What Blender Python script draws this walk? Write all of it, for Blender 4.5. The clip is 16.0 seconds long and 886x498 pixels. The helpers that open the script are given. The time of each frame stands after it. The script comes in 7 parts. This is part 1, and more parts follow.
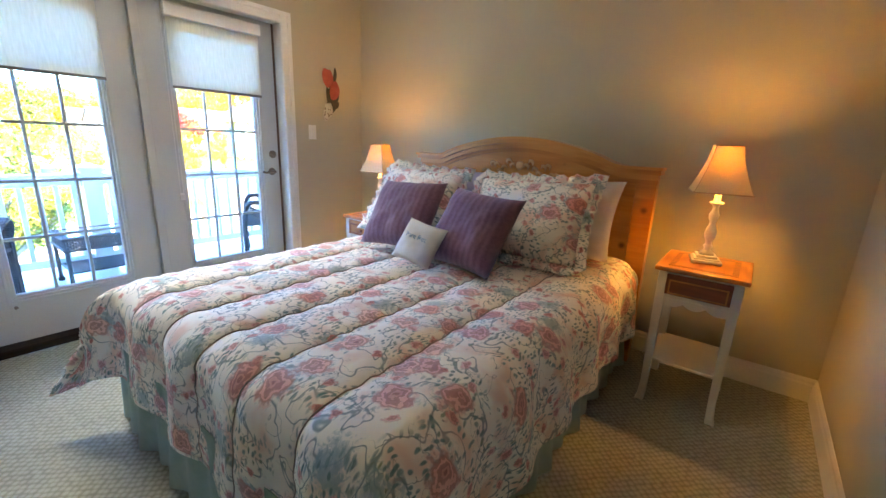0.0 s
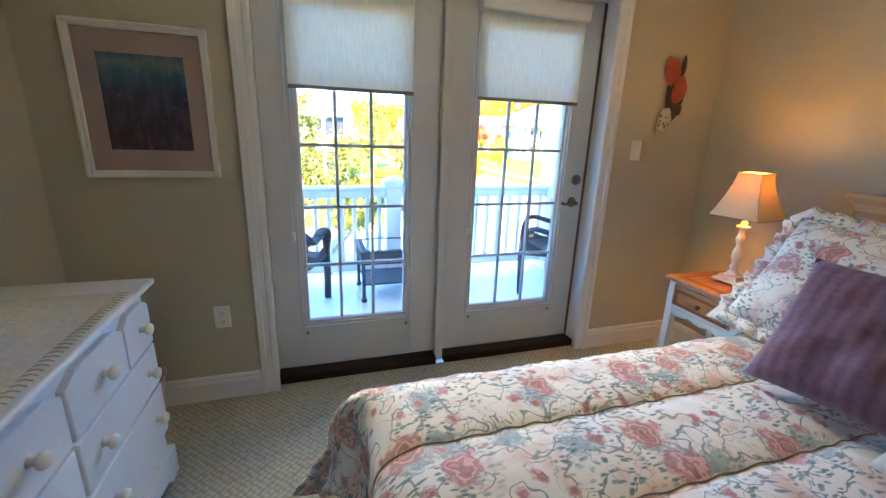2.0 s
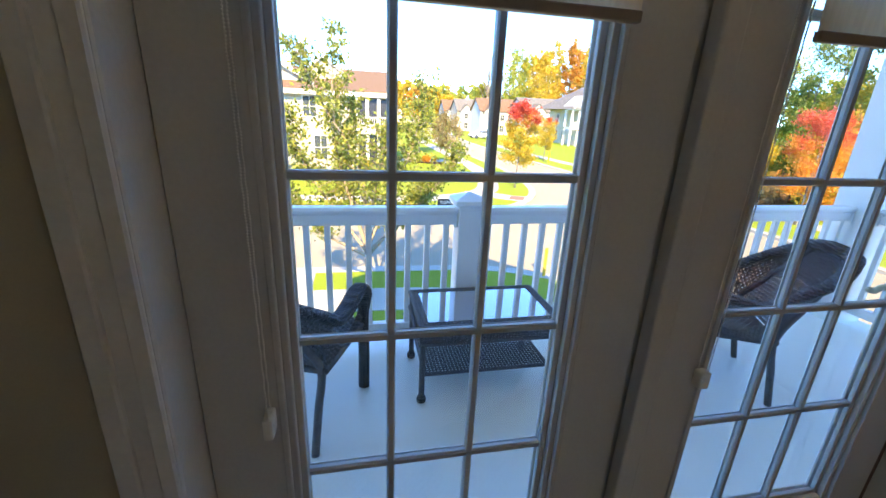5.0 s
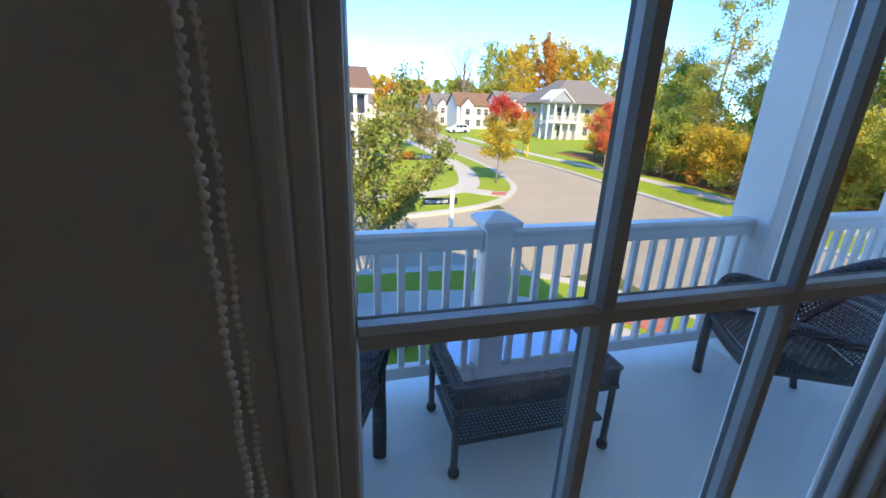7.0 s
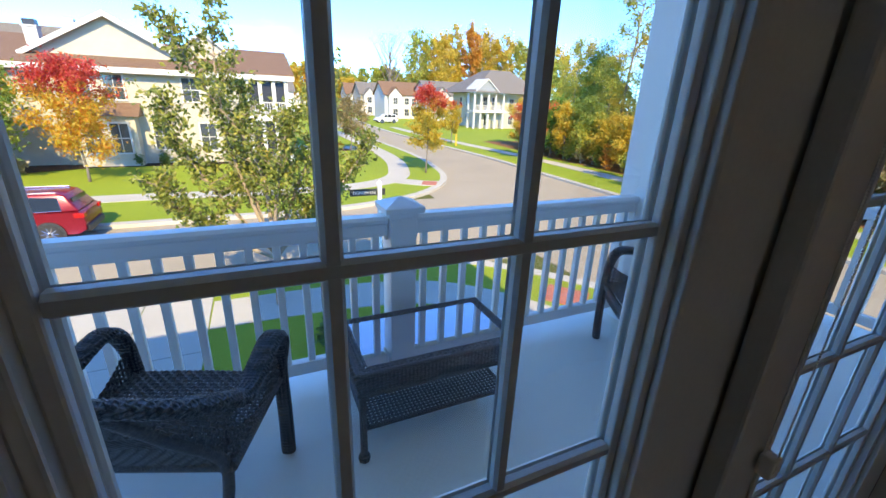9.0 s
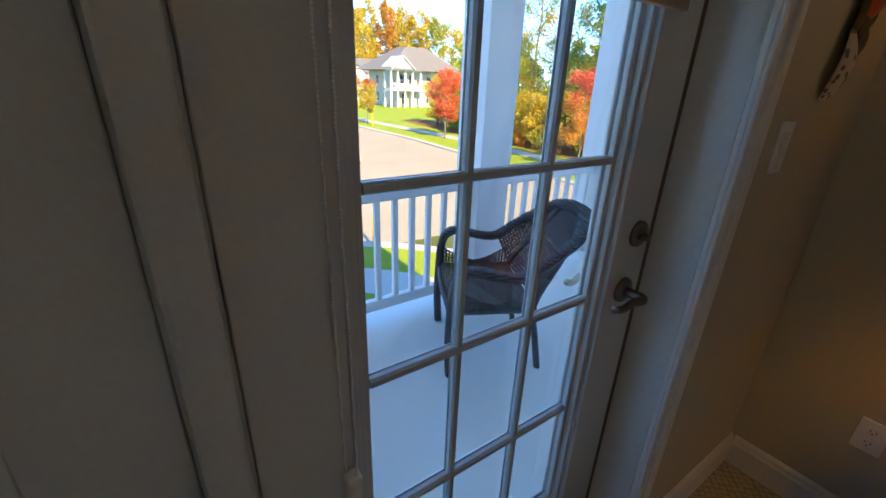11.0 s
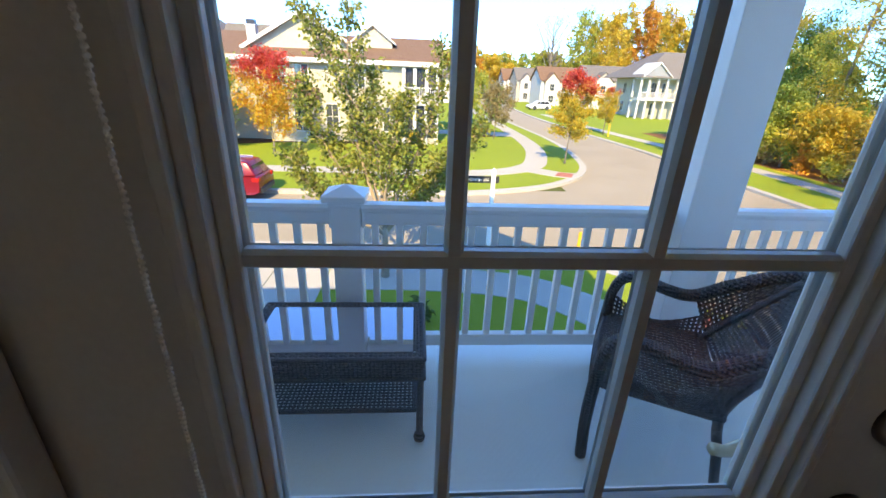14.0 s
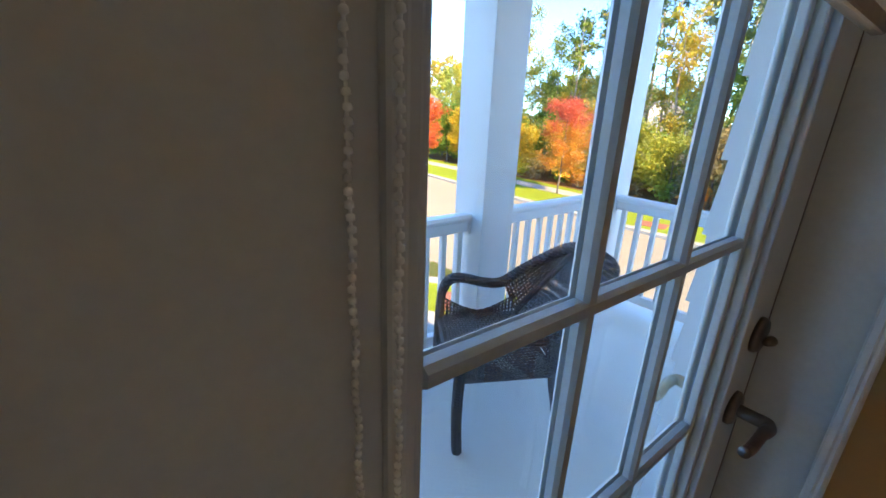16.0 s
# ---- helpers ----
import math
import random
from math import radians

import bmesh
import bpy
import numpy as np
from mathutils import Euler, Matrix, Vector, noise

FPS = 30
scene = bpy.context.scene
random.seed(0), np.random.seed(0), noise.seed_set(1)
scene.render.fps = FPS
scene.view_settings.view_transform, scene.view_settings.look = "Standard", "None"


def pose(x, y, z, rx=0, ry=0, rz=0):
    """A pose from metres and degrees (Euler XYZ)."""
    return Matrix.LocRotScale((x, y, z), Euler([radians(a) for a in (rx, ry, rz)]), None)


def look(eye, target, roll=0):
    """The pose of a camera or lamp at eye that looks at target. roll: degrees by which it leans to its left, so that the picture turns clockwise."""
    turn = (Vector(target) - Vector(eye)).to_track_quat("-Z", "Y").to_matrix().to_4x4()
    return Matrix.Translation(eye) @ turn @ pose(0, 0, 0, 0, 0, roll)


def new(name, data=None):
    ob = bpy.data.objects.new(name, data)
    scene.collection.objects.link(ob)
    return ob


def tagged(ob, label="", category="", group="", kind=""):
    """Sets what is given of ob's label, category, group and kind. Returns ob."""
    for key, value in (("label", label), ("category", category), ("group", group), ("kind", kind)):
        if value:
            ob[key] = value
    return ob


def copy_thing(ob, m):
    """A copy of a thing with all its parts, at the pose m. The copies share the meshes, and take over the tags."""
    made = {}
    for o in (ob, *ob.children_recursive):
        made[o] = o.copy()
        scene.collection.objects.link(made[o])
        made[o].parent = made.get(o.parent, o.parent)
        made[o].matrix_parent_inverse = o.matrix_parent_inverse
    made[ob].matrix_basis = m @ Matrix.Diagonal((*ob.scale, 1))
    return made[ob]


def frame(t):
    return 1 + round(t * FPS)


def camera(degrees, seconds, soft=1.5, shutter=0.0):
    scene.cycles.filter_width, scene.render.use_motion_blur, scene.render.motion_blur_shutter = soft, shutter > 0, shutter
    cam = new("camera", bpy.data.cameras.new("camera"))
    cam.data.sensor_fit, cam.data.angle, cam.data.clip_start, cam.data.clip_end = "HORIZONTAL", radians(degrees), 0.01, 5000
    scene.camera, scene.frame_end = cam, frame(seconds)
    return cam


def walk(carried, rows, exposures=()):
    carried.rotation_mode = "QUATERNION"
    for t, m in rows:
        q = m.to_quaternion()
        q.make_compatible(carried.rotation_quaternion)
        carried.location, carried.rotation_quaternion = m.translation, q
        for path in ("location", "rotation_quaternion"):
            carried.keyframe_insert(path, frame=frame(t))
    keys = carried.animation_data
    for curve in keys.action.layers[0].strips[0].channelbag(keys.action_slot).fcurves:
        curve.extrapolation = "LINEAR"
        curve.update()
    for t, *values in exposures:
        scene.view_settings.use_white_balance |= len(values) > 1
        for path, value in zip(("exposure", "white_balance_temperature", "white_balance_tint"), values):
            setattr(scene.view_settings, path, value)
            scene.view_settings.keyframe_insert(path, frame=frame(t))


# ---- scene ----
cam = camera(94.6, 16.0)

# eye, target, roll
PATH = [
    (0, (-1.029, -3.199, 1.258), (0.518, -2.038, 0.749), 2.4),
    (0.5, (-0.915, -2.912, 1.317), (0.656, -1.787, 0.8), 2.1),
    (0.6, (-0.895, -2.844, 1.336), (0.635, -1.67, 0.808), 1.7),
    (1, (-0.798, -2.613, 1.325), (0.444, -1.135, 0.803), 1.7),
    (1.5, (-0.707, -2.386, 1.327), (0.117, -0.64, 0.804), 1.9),
    (2, (-0.699, -2.198, 1.348), (-0.112, -0.366, 0.802), 2.1),
    (2.5, (-0.704, -1.896, 1.368), (-0.127, -0.068, 0.799), 2.3),
    (3, (-0.685, -1.603, 1.367), (-0.087, 0.214, 0.784), 2.2),
    (3.2, (-0.671, -1.483, 1.375), (-0.063, 0.329, 0.787), 2.3),
    (5.5, (-0.642, -0.536, 1.374), (-0.275, 1.326, 0.741), 2.4),
    (6, (-0.717, -0.357, 1.406), (-0.349, 1.504, 0.773), 2.1),
    (6.5, (-0.745, -0.248, 1.404), (-0.297, 1.594, 0.767), 2.1),
    (7, (-0.765, -0.223, 1.402), (-0.263, 1.601, 0.754), 2.1),
    (7.5, (-0.714, -0.217, 1.364), (-0.194, 1.592, 0.687), 2.1),
    (8, (-0.705, -0.222, 1.359), (-0.155, 1.57, 0.662), 2.1),
    (8.5, (-0.697, -0.23, 1.376), (-0.099, 1.542, 0.667), 2.2),
    (9, (-0.629, -0.299, 1.393), (0.163, 1.407, 0.713), 2.2),
    (9.5, (-0.513, -0.374, 1.391), (0.548, 1.186, 0.725), 2.0),
    (10, (-0.367, -0.468, 1.403), (0.854, 0.952, 0.702), 1.8),
    (10.2, (-0.309, -0.501, 1.407), (0.948, 0.875, 0.682), 2.1),
    (12.5, (0.48, -0.401, 1.376), (0.633, 1.413, 0.546), 2.1),
    (13, (0.53, -0.37, 1.378), (0.493, 1.45, 0.551), 2.3),
    (13.5, (0.474, -0.325, 1.396), (0.444, 1.505, 0.59), 2.2),
    (14, (0.33, -0.32, 1.409), (0.471, 1.525, 0.649), 2.3),
    (14.5, (0.202, -0.299, 1.401), (0.615, 1.522, 0.685), 2.4),
    (15, (0.182, -0.242, 1.39), (0.892, 1.499, 0.709), 2.0),
    (15.5, (0.126, -0.184, 1.415), (1.087, 1.441, 0.757), 2.1),
    (16, (0.065, -0.175, 1.425), (1.233, 1.316, 0.783), 2.3),
]
# seconds, stops, kelvin, tint
EXPOSURES = [(0, 5.85, 7300, 2), (1.5, 5.43, 7600, 2), (2.5, 5.0, 8200, 3), (3.2, 4.78, 8400, 3), (5.0, 3.6, 8800, 5), (5.5, 3.47, 8800, 5), (6.0, 3.08, 8000, 4), (6.5, 2.72, 7800, 4), (9.5, 2.72, 7600, 4), (10.0, 3.0, 7800, 4), (12.5, 3.32, 9400, 6),
             (13.3, 3.12, 9000, 6), (14.5, 2.8, 8600, 5), (15.5, 2.92, 8900, 5), (16, 3.45, 9300, 6)]
walk(cam, [(t, look(eye, target, roll)) for t, eye, target, roll in PATH], EXPOSURES)

# ---------------------------------------------------------------- world, sun, lamps
SUN_DIR = Vector((0.15, 0.80, -0.58)).normalized()
world = bpy.data.worlds.new("sky")
scene.world = world
world.use_nodes = True
wn = world.node_tree
wn.nodes.clear()
w_out = wn.nodes.new("ShaderNodeOutputWorld")
w_bg = wn.nodes.new("ShaderNodeBackground")
w_sky = wn.nodes.new("ShaderNodeTexSky")
w_sky.sky_type = "NISHITA"
w_sky.sun_disc = False
w_sky.sun_elevation = math.asin(-SUN_DIR.z)
w_sky.sun_rotation = math.atan2(-SUN_DIR.x, -SUN_DIR.y)
w_sky.dust_density = 0.0
w_sky.air_density = 0.8
w_sky.altitude = 2500.0
w_sky.ozone_density = 4.0
w_bg.inputs["Strength"].default_value = 0.15
# thin high cloud streaks
w_tc = wn.nodes.new("ShaderNodeTexCoord")
w_map = wn.nodes.new("ShaderNodeMapping")
w_map.inputs["Scale"].default_value = (1.0, 1.6, 5.0)
w_noise = wn.nodes.new("ShaderNodeTexNoise")
w_noise.inputs["Scale"].default_value = 2.2
w_noise.inputs["Detail"].default_value = 7.0
w_ramp = wn.nodes.new("ShaderNodeValToRGB")
w_ramp.color_ramp.elements[0].position = 0.64
w_ramp.color_ramp.elements[1].position = 0.80
w_mix = wn.nodes.new("ShaderNodeMixRGB")
w_mix.inputs[2].default_value = (4.2, 4.4, 4.7, 1)
wn.links.new(w_tc.outputs["Generated"], w_map.inputs[0])
wn.links.new(w_map.outputs[0], w_noise.inputs["Vector"])
wn.links.new(w_noise.outputs["Fac"], w_ramp.inputs[0])
wn.links.new(w_ramp.outputs[0], w_mix.inputs[0])
wn.links.new(w_sky.outputs[0], w_mix.inputs[1])
# a clear autumn blue down to the tree line
w_tint = wn.nodes.new("ShaderNodeMixRGB")
w_tint.blend_type = "MULTIPLY"
w_tint.inputs[0].default_value = 1.0
w_tint.inputs[2].default_value = (0.36, 0.61, 0.94, 1)
wn.links.new(w_mix.outputs[0], w_tint.inputs[1])
wn.links.new(w_tint.outputs[0], w_bg.inputs[0])
wn.links.new(w_bg.outputs[0], w_out.inputs[0])

sun_data = bpy.data.lights.new("sun", "SUN")
sun_data.energy = 1.5
sun_data.angle = radians(0.5)
sun_data.color = (1.0, 0.84, 0.60)
sun = new("sun", sun_data)
sun.matrix_world = Matrix.Translation((0, -20, 30)) @ SUN_DIR.to_track_quat("-Z", "Y").to_matrix().to_4x4()


def lamp_area(name, m, sx, sy, watts, colour):
    d = bpy.data.lights.new(name, "AREA")
    d.shape, d.size, d.size_y, d.energy, d.color = "RECTANGLE", sx, sy, watts, colour
    ob = new(name, d)
    ob.matrix_world = m
    return ob


# added lamps at the leaves, for sky light up off the deck and down
for cx in (-0.494, 0.454):
    up = lamp_area("door_fill_lamp", pose(cx, -0.050, 1.38, -90 - 50, 0, 0), 0.50, 0.10, 0.15, (1.0, 0.98, 0.92))
    up.data.spread = radians(40)
    down = lamp_area("door_fill_lamp", pose(cx, -0.050, 1.47, -90 + 45, 0, 0), 0.50, 0.10, 0.07, (1.0, 0.98, 0.92))
    down.data.spread = radians(60)


# ---------------------------------------------------------------- mesh helpers
def finish(bm, name, mat, smooth=False):
    me = bpy.data.meshes.new(name)
    bmesh.ops.recalc_face_normals(bm, faces=bm.faces)
    bm.to_mesh(me)
    bm.free()
    if smooth:
        me.shade_smooth()
    for m in (mat if isinstance(mat, (list, tuple)) else [mat]):
        me.materials.append(m)
    return me


def part(name, bm, mat, parent=None, label="", smooth=False):
    ob = new(name, finish(bm, name, mat, smooth))
    if parent is not None:
        ob.parent = parent
    if label:
        ob["label"] = label
    return ob


def thing(name, m, label, category, group="", kind=""):
    ob = new(name)
    ob.empty_display_size = 0.05
    ob.matrix_world = m if isinstance(m, Matrix) else Matrix.Translation(m)
    return tagged(ob, label, category, group, kind)


def structure(name, bm, mat, label, category="", smooth=False, kind="structure"):
    return tagged(part(name, bm, mat, None, "", smooth), label, category, "", kind)


def B():
    return bmesh.new()


def box(bm, x0, x1, y0, y1, z0, z1, bevel=0.0, seg=2):
    vs = [bm.verts.new(p) for p in ((x0, y0, z0), (x1, y0, z0), (x1, y1, z0), (x0, y1, z0),
                                    (x0, y0, z1), (x1, y0, z1), (x1, y1, z1), (x0, y1, z1))]
    fs = [bm.faces.new([vs[i] for i in q]) for q in ((0, 3, 2, 1), (4, 5, 6, 7), (0, 1, 5, 4), (1, 2, 6, 5), (2, 3, 7, 6), (3, 0, 4, 7))]
    if bevel > 0:
        es = list({e for f in fs for e in f.edges})
        bmesh.ops.bevel(bm, geom=es, offset=bevel, segments=seg, profile=0.5, affect="EDGES")
    return vs


def boxed(x0, x1, y0, y1, z0, z1, bevel=0.0, seg=2):
    bm = B()
    box(bm, x0, x1, y0, y1, z0, z1, bevel, seg)
    return bm


def prism(bm, pts, axis, a, b):
    """A polygon in a plane, pushed out along an axis from a to b."""
    def place(p, d):
        return {"z": (p[0], p[1], d), "y": (p[0], d, p[1]), "x": (d, p[0], p[1])}[axis]
    lo = [bm.verts.new(place(p, a)) for p in pts]
    hi = [bm.verts.new(place(p, b)) for p in pts]
    bm.faces.new(lo)
    bm.faces.new(list(reversed(hi)))
    n = len(pts)
    for i in range(n):
        bm.faces.new((lo[i], lo[(i + 1) % n], hi[(i + 1) % n], hi[i]))


def lathe(bm, profile, seg=20, at=(0, 0, 0), square=0.0):
    rings = []
    for r, z in profile:
        ring = []
        for i in range(seg):
            a = 2 * math.pi * i / seg
            ring.append(bm.verts.new((at[0] + r * math.cos(a), at[1] + r * math.sin(a), at[2] + z)))
        rings.append(ring)
    for lo, hi in zip(rings, rings[1:]):
        for i in range(seg):
            bm.faces.new((lo[i], lo[(i + 1) % seg], hi[(i + 1) % seg], hi[i]))
    bm.faces.new(rings[0])
    bm.faces.new(list(reversed(rings[-1])))


def tube(bm, pts, radii, seg=8, cap=True):
    pts = [Vector(p) for p in pts]
    if not isinstance(radii, (list, tuple)):
        radii = [radii] * len(pts)
    rings, side = [], None
    for i, p in enumerate(pts):
        d = (pts[min(i + 1, len(pts) - 1)] - pts[max(i - 1, 0)]).normalized()
        if side is None:
            side = d.cross(Vector((0, 0, 1)) if abs(d.z) < 0.9 else Vector((1, 0, 0))).normalized()
        side = (side - d * side.dot(d)).normalized()
        up = d.cross(side)
        rings.append([bm.verts.new(p + (side * math.cos(2 * math.pi * k / seg) + up * math.sin(2 * math.pi * k / seg)) * radii[i]) for k in range(seg)])
    for lo, hi in zip(rings, rings[1:]):
        for k in range(seg):
            bm.faces.new((lo[k], lo[(k + 1) % seg], hi[(k + 1) % seg], hi[k]))
    if cap:
        bm.faces.new(list(reversed(rings[0])))
        bm.faces.new(rings[-1])


def smooth_path(pts, n=6):
    """Catmull-Rom through points."""
    p = [Vector(q) for q in pts]
    p = [2 * p[0] - p[1]] + p + [2 * p[-1] - p[-2]]
    out = []
    for i in range(1, len(p) - 2):
        for k in range(n):
            t = k / n
            out.append(0.5 * ((2 * p[i]) + (p[i + 1] - p[i - 1]) * t + (2 * p[i - 1] - 5 * p[i] + 4 * p[i + 1] - p[i + 2]) * t * t
                              + (3 * p[i] - p[i - 1] - 3 * p[i + 1] + p[i + 2]) * t * t * t))
    out.append(p[-2])
    return out


def ribbon(bm, line, w0, w1, z0, z1):
    """A strip with thickness along a plan line; w0, w1 are offsets to the left of it."""
    line = [Vector((q[0], q[1], 0)) for q in line]
    rows = []
    for i, p in enumerate(line):
        d = (line[min(i + 1, len(line) - 1)] - line[max(i - 1, 0)]).normalized()
        nrm = Vector((-d.y, d.x, 0))
        a, b = p + nrm * w0, p + nrm * w1
        rows.append([bm.verts.new((a.x, a.y, z0)), bm.verts.new((b.x, b.y, z0)), bm.verts.new((b.x, b.y, z1)), bm.verts.new((a.x, a.y, z1))])
    for u, v in zip(rows, rows[1:]):
        for k in range(4):
            bm.faces.new((u[k], u[(k + 1) % 4], v[(k + 1) % 4], v[k]))
    bm.faces.new(rows[0])
    bm.faces.new(list(reversed(rows[-1])))


# ---------------------------------------------------------------- materials
def material(name):
    m = bpy.data.materials.new(name)
    m.use_nodes = True
    nt = m.node_tree
    return m, nt, nt.nodes["Principled BSDF"]


def node(nt, kind, **kw):
    n = nt.nodes.new(kind)
    for k, v in kw.items():
        n.inputs[k].default_value = v
    return n


def coords(nt, scale=(1, 1, 1), space="Object"):
    tc = nt.nodes.new("ShaderNodeTexCoord")
    mp = nt.nodes.new("ShaderNodeMapping")
    mp.inputs["Scale"].default_value = scale
    nt.links.new(tc.outputs[space], mp.inputs[0])
    return mp.outputs[0]


def noise_tex(nt, vec, scale, detail=4.0, rough=0.55, distort=0.0):
    n = node(nt, "ShaderNodeTexNoise", Scale=scale, Detail=detail, Roughness=rough, Distortion=distort)
    nt.links.new(vec, n.inputs["Vector"])
    return n.outputs["Fac"]


def ramp(nt, fac, stops):
    r = nt.nodes.new("ShaderNodeValToRGB")
    el = r.color_ramp.elements
    while len(el) < len(stops):
        el.new(0.5)
    for e, (p, c) in zip(el, stops):
        e.position, e.color = p, (*c, 1) if len(c) == 3 else c
    nt.links.new(fac, r.inputs[0])
    return r.outputs[0]


def mix(nt, fac, a, b, mode="MIX"):
    m = nt.nodes.new("ShaderNodeMixRGB")
    m.blend_type = mode
    for i, v in ((0, fac), (1, a), (2, b)):
        if isinstance(v, (int, float)):
            m.inputs[i].default_value = v
        elif isinstance(v, tuple):
            m.inputs[i].default_value = (*v, 1)
        else:
            nt.links.new(v, m.inputs[i])
    return m.outputs[0]


def calc(nt, op, a, b=0.0, c=0.0):
    m = nt.nodes.new("ShaderNodeMath")
    m.operation = op
    for i, v in enumerate((a, b, c)):
        if isinstance(v, (int, float)):
            m.inputs[i].default_value = v
        else:
            nt.links.new(v, m.inputs[i])
    return m.outputs[0]


def bump(nt, bsdf, height, strength=0.3, dist=0.01):
    b = node(nt, "ShaderNodeBump", Strength=strength, Distance=dist)
    nt.links.new(height, b.inputs["Height"])
    nt.links.new(b.outputs[0], bsdf.inputs["Normal"])


def surface(name, c1, c2, scale=8.0, rough=0.6, metal=0.0, bump_scale=60.0, bump_amt=0.15, bump_dist=0.004, stretch=(1, 1, 1), spec=0.5, space="Object"):
    """Two-scale mottled surface: slow tint change, fine grain and relief."""
    m, nt, p = material(name)
    v = coords(nt, stretch, space)
    slow = noise_tex(nt, v, scale, 5)
    fine = noise_tex(nt, v, bump_scale, 4)
    col = ramp(nt, slow, [(0.3, c1), (0.7, c2)])
    col = mix(nt, 0.22, col, mix(nt, fine, tuple(0.6 * x for x in c1), tuple(min(1, 1.25 * x) for x in c2)))
    nt.links.new(col, p.inputs["Base Color"])
    r = calc(nt, "MULTIPLY_ADD", fine, 0.2, rough - 0.1)
    nt.links.new(r, p.inputs["Roughness"])
    p.inputs["Metallic"].default_value = metal
    p.inputs["Specular IOR Level"].default_value = spec
    bump(nt, p, fine, bump_amt, bump_dist)
    return m


M = {}
M["wall"] = surface("wall_paint", (0.47, 0.43, 0.325), (0.50, 0.46, 0.35), 1.5, 0.75, bump_scale=220, bump_amt=0.12, bump_dist=0.002)
M["ceiling"] = surface("ceiling_paint", (0.75, 0.73, 0.69), (0.8, 0.78, 0.74), 2, 0.85, bump_scale=150)
M["white"] = surface("white_trim_paint", (0.70, 0.70, 0.69), (0.78, 0.78, 0.77), 3, 0.38, bump_scale=90, bump_amt=0.06)
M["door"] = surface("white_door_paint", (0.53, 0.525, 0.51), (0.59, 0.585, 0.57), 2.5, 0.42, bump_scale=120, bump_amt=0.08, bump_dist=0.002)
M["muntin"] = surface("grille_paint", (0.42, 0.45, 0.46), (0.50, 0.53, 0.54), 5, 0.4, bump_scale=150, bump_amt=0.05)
M["vinyl"] = surface("white_vinyl", (0.86, 0.85, 0.81), (0.91, 0.90, 0.86), 2, 0.35, bump_scale=70, bump_amt=0.05)
M["furniture_white"] = surface("cream_furniture_paint", (0.72, 0.68, 0.58), (0.78, 0.75, 0.66), 6, 0.42, bump_scale=110, bump_amt=0.1)
M["dresser"] = surface("white_furniture_paint", (0.72, 0.72, 0.69), (0.78, 0.78, 0.75), 5, 0.4, bump_scale=110, bump_amt=0.1)
M["sill"] = surface("dark_sill_wood", (0.016, 0.009, 0.006), (0.035, 0.02, 0.014), 9, 0.7, bump_scale=40, stretch=(1, 12, 12), spec=0.15)
M["brass"] = surface("aged_bronze_metal", (0.16, 0.12, 0.10), (0.25, 0.2, 0.17), 20, 0.35, 0.9, 150, 0.1)
M["dark_metal"] = surface("dark_metal", (0.03, 0.03, 0.035), (0.06, 0.06, 0.065), 20, 0.4, 0.6)
M["deck"] = surface("grey_blue_deck_coating", (0.90, 0.90, 0.78), (0.95, 0.95, 0.84), 1.6, 0.28, bump_scale=180, bump_amt=0.25, bump_dist=0.003)
M["bead"] = surface("white_bead_plastic", (0.84, 0.83, 0.80), (0.90, 0.89, 0.86), 30, 0.22, bump_amt=0.02)
M["hem"] = surface("taupe_hem_bar", (0.20, 0.17, 0.15), (0.26, 0.22, 0.19), 12, 0.5)
M["seal"] = surface("brown_weatherstrip", (0.10, 0.05, 0.032), (0.15, 0.08, 0.05), 20, 0.7)
M["plastic"] = surface("white_plastic", (0.75, 0.74, 0.70), (0.8, 0.79, 0.76), 10, 0.3, bump_amt=0.02)
M["slot"] = surface("dark_slot", (0.02, 0.02, 0.02), (0.04, 0.04, 0.04), 10, 0.6)


def wood_material(name, dark, mid, light, axis=0, knots=True, rough=0.35):
    m, nt, p = material(name)
    st = [9.0, 9.0, 9.0]
    st[axis] = 0.8
    v = coords(nt, tuple(st))
    warp = noise_tex(nt, v, 1.3, 3)
    rings = node(nt, "ShaderNodeTexWave", Scale=1.1, Distortion=5.0, Detail=3.0)
    nt.links.new(v, rings.inputs["Vector"])
    fine = noise_tex(nt, v, 7.0, 6)
    f = calc(nt, "ADD", calc(nt, "MULTIPLY", rings.outputs["Fac"], 0.55), calc(nt, "MULTIPLY", fine, 0.45))
    col = ramp(nt, f, [(0.15, dark), (0.5, mid), (0.85, light)])
    if knots:
        v2 = coords(nt, (5, 5, 5))
        vo = node(nt, "ShaderNodeTexVoronoi", Scale=0.8)
        nt.links.new(v2, vo.inputs["Vector"])
        k = ramp(nt, vo.outputs["Distance"], [(0.03, (1, 1, 1)), (0.1, (0, 0, 0))])
        col = mix(nt, k, col, tuple(0.4 * x for x in dark))
    nt.links.new(col, p.inputs["Base Color"])
    p.inputs["Roughness"].default_value = rough
    p.inputs["Coat Weight"].default_value = 0.25
    p.inputs["Coat Roughness"].default_value = 0.2
    bump(nt, p, f, 0.12, 0.003)
    return m


M["pine"] = wood_material("honey_pine", (0.44, 0.155, 0.024), (0.58, 0.235, 0.045), (0.66, 0.32, 0.08), 1)
M["pine_x"] = wood_material("honey_pine_top", (0.28, 0.085, 0.02), (0.42, 0.15, 0.035), (0.52, 0.22, 0.06), 0)
M["inlay"] = wood_material("dark_inlaid_wood", (0.12, 0.03, 0.010), (0.22, 0.06, 0.018), (0.34, 0.11, 0.03), 1, False)


